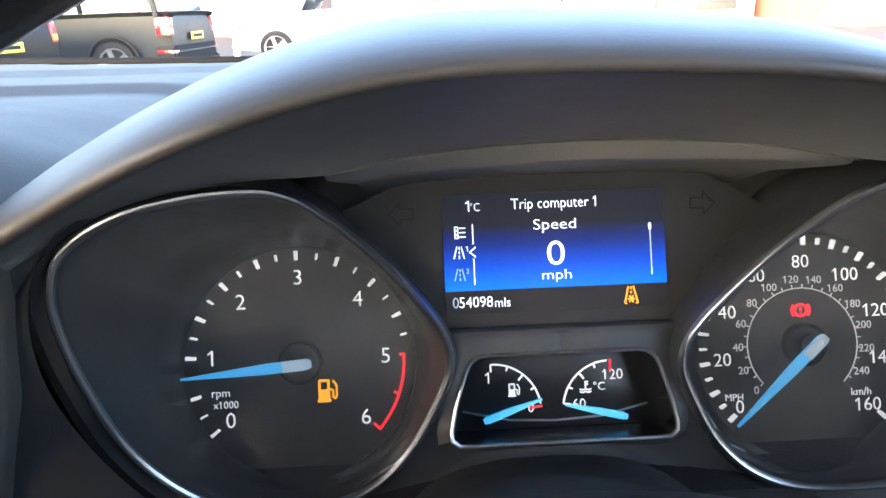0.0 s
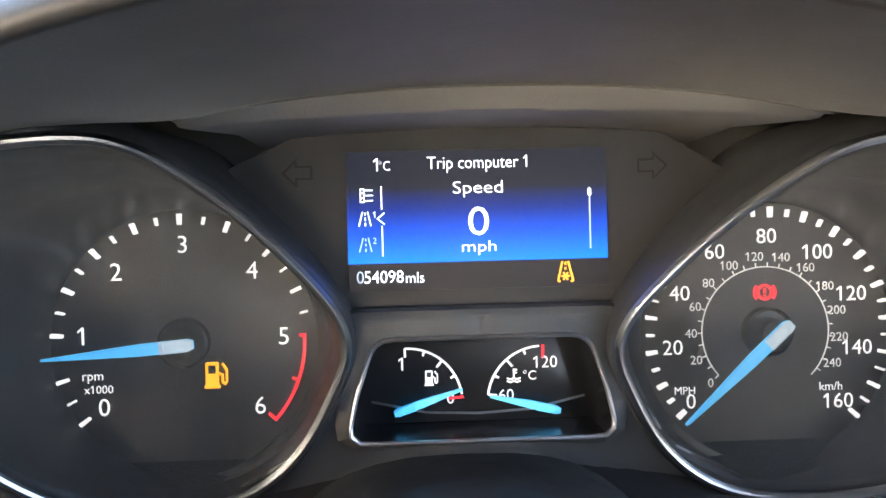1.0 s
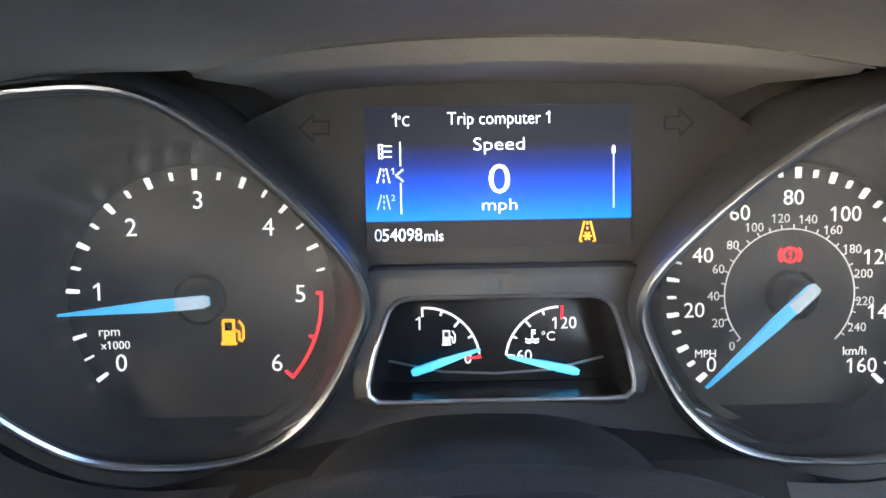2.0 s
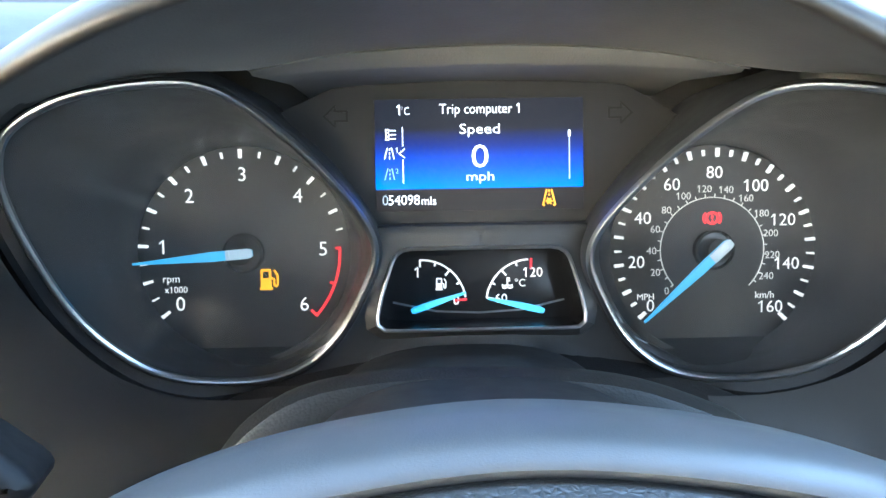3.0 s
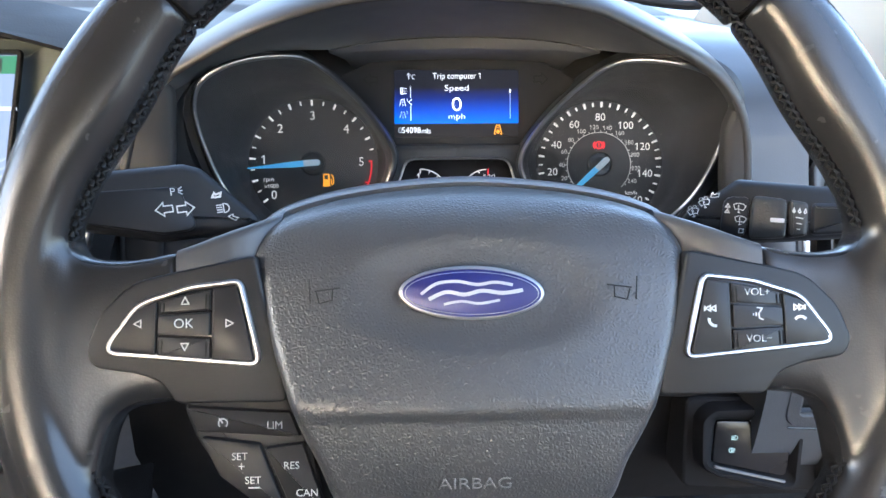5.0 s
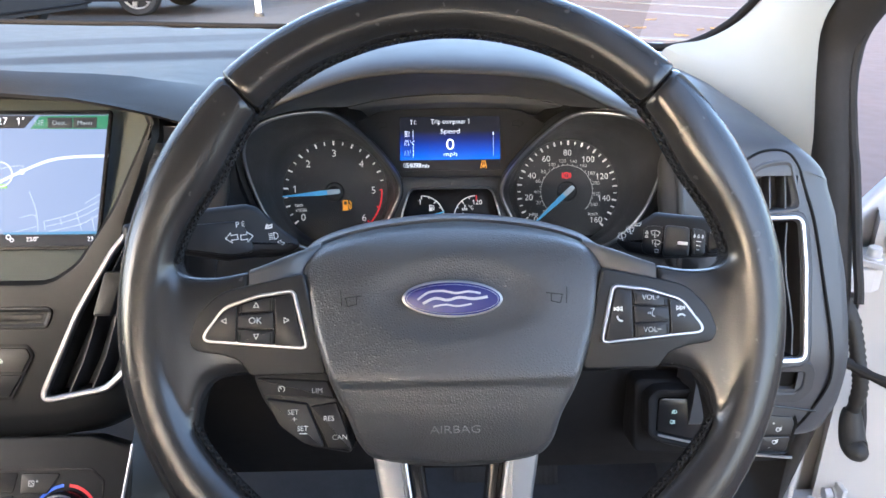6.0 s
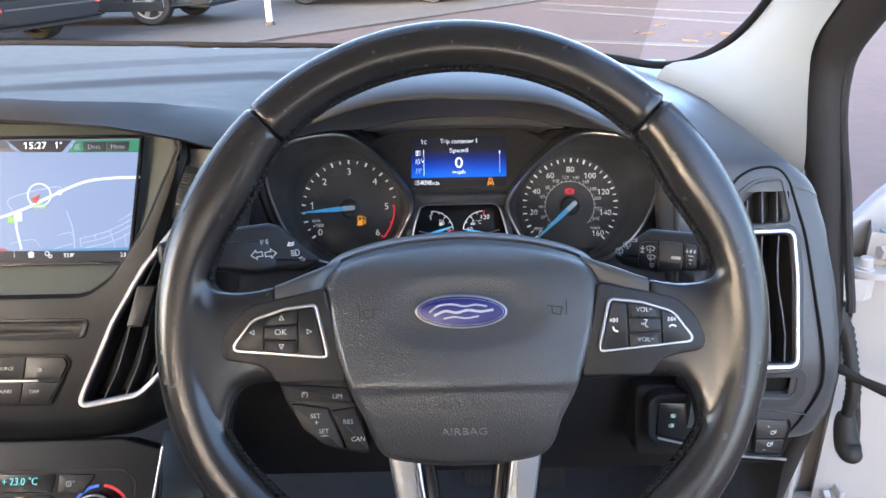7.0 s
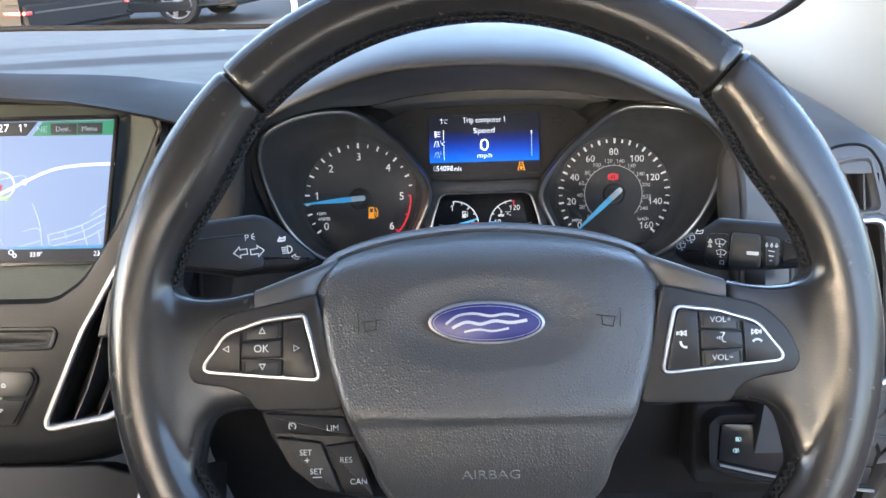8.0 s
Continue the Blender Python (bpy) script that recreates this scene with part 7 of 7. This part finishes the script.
    part("sill", box(-long * 0.36, long * 0.36, -h - 0.01, h + 0.01, 0.20, 0.34, 0.02), RUBBER, c)
    part("rear_bumper", box(-long / 2 - 0.06, -long / 2 + 0.25, -h + 0.03, h - 0.03, 0.25, 0.56, 0.04), RUBBER, c)
    part("bumper_strip", box(-long / 2 - 0.066, -long / 2 - 0.05, -h + 0.16, h - 0.16, 0.462, 0.482, 0.004), STRIP, c, "dull metal strip")
    part("number_plate", box(-long / 2 - 0.075, -long / 2 - 0.058, -0.26, 0.26, 0.62, 0.73, 0.005), PLATE, c)
    part("plate_bar", box(-long / 2 - 0.079, -long / 2 - 0.072, -0.20, 0.20, 0.655, 0.695, 0.002), RUBBER, c)
    return c


GREY_CAR = material("grey_blue_car_paint", (0.026, 0.032, 0.037), 0.45, scale=4, spec=0.18)
BLACK_CAR = material("black_car_paint", (0.012, 0.012, 0.013), 0.40, scale=4, spec=0.2)
WHITE_CAR = material("white_parked_paint", (0.72, 0.73, 0.74), 0.3, scale=4, coat=0.5)
parked_car("parked_suv", pose(-5.55, 11.9, 0, 0, 0, 176), GREY_CAR, "dark grey-blue estate car parked side-on", 4.5, 1.85, 1.75)
parked_car("parked_saloon", pose(-6.65, 9.0, 0, 0, 0, 167), BLACK_CAR, "black parked car with red and amber tail lamps", 4.4, 1.8, 1.46, lens=AMBERLENS)
parked_car("parked_hatchback", pose(-1.2, 15.2, 0, 0, 0, 174), WHITE_CAR, "white parked hatchback with red tail lamps", 4.0, 1.75, 1.5)
parked_car("parked_hatchback", pose(3.4, 17.2, 0, 0, 0, 174), WHITE_CAR, "white parked hatchback with red tail lamps", 4.0, 1.75, 1.5)

bl = thing("bollard_post", pose(-2.40, 10.55, 0), "white painted steel post standing on the tarmac", "post")
part("pole", loft([at(disc(0, 0, 0.045, 16), 0.0), at(disc(0, 0, 0.045, 16), 2.3), at(disc(0, 0, 0.03, 16), 2.33)], cap_last=True), WHITE_CAR, bl)
part("base_collar", loft([at(disc(0, 0, 0.075, 16), 0.0), at(disc(0, 0, 0.07, 16), 0.05), at(disc(0, 0, 0.046, 16), 0.06)]), CONCRETE, bl)

# paved forecourt beyond a slanting edge, a pale path along it, bay lines and a few fallen leaves
def slab(name, pts, z0, z1, mat, label, category):
    bm = loft([at(pts, z0), at(pts, z1)], cap_first=True, cap_last=True)
    return solo(name, bm, mat, label, category, "structure")


slab("pavement", [(-7.5, 1.2), (12.3, 27.7), (60, 27.7), (60, -30), (-7.5, -30)][::-1], -0.1, 0.012, PAVING, "red-brown paved forecourt", "pavement")
PATH = material("grey_path_concrete", (0.040, 0.038, 0.036), 0.85, vary=0.25, scale=2, grain=0.4, grain_scale=90)
slab("path", [(-9.4, 2.65), (10.4, 29.15), (12.25, 27.75), (-7.55, 1.25)][::-1], -0.05, 0.008, PATH, "grey concrete path along the forecourt", "path")
slab("kerb", [(-7.6, 1.28), (12.2, 27.78), (12.3, 27.7), (-7.5, 1.2)][::-1], 0.0, 0.04, CONCRETE, "thin pale kerb between path and paving", "kerb")
for x0, y0, x1, y1 in ((1.75, 12.3, 4.6, 8.8), (1.5, 8.1, 3.6, 7.0), (1.9, 13.5, 5.2, 10.3)):
    d = Vector((y1 - y0, x0 - x1)).normalized() * 0.09
    slab("road_line", [(x0 - d.x, y0 - d.y), (x1 - d.x, y1 - d.y), (x1 + d.x, y1 + d.y), (x0 + d.x, y0 + d.y)], 0.008, 0.018, LINE, "worn pale painted bay line", "road marking")
LEAF = material("dry_leaf", (0.075, 0.048, 0.024), 0.8, vary=0.4, scale=8)
bm = bmesh.new()
for k, (x, y) in enumerate(((2.53, 8.56), (2.43, 8.72), (2.81, 7.82), (3.19, 8.33), (3.39, 8.41), (2.92, 9.44))):
    a = k * 1.3
    ring = [(x + math.cos(a) * u * 0.075 - math.sin(a) * v * 0.04, y + math.sin(a) * u * 0.075 + math.cos(a) * v * 0.04) for u, v in ((-1, 0), (-0.4, -0.8), (0.4, -0.8), (1.2, 0), (0.4, 0.8), (-0.4, 0.8))]
    loft([at(ring, 0.013), [(p[0], p[1], 0.020 + 0.012 * (i % 2)) for i, p in enumerate(ring)]], cap_first=True, cap_last=True, bm=bm)
tagged(solo("fallen_leaves", bm, LEAF, "a few dry brown leaves lying on the paving", "leaves"), kind="stuff")

BRICK = material("red_brick_wall", (0.26, 0.13, 0.09), 0.85, vary=0.25, scale=3, grain=0.5, grain_scale=60)
STUCCO = material("white_stucco_wall", (0.72, 0.70, 0.66), 0.8, vary=0.08, scale=2, grain=0.3, grain_scale=80)
PANE = material("shop_window_pane", (0.05, 0.06, 0.065), 0.08, scale=2, rough_vary=0.03)
ROOF = material("slate_roof", (0.10, 0.10, 0.11), 0.7, scale=6, grain=0.4, grain_scale=30)


def building(name, x, y, wide, deep, high, wall, label, bays):
    b = thing(name, pose(x, y, 0), label, "building", "buildings across the car park")
    part("wall", box(0, wide, 0, deep, 0, high, 0.03), wall, b)
    part("roof", loft([[(-0.3, -0.3, high - 0.02), (wide + 0.3, -0.3, high - 0.02)], [(-0.3, -0.3, high + 0.1), (wide + 0.3, -0.3, high + 0.1)], [(-0.3, deep / 2, high + 1.2), (wide + 0.3, deep / 2, high + 1.2)], [(-0.3, deep + 0.3, high), (wide + 0.3, deep + 0.3, high)]], closed=False), ROOF, b)
    step = wide / bays
    for k in range(bays):
        for z0, z1 in ((0.5, 2.4), (3.4, 4.8)):
            if z1 < high:
                w = part("window", box(k * step + step * 0.2, (k + 1) * step - step * 0.2, -0.06, 0.02, z0, z1, 0.01), STUCCO, b)
                part("pane", box(k * step + step * 0.24, (k + 1) * step - step * 0.24, -0.075, -0.05, z0 + 0.08, z1 - 0.08, 0.004), PANE, w)
        part("pilaster", box(k * step - 0.14, k * step + 0.14, -0.12, 0.05, 0, high - 0.2, 0.01), STUCCO, b)
    return b


building("shop_building", -2.0, 30, 16, 8, 3.4, STUCCO, "pale stuccoed shop building with pilasters", 5)
building("brick_building", 14.5, 24, 14, 8, 3.4, BRICK, "red brick building with white framed windows", 4)
building("brick_building", -30, 34, 26, 8, 3.4, BRICK, "red brick building with white framed windows", 7)
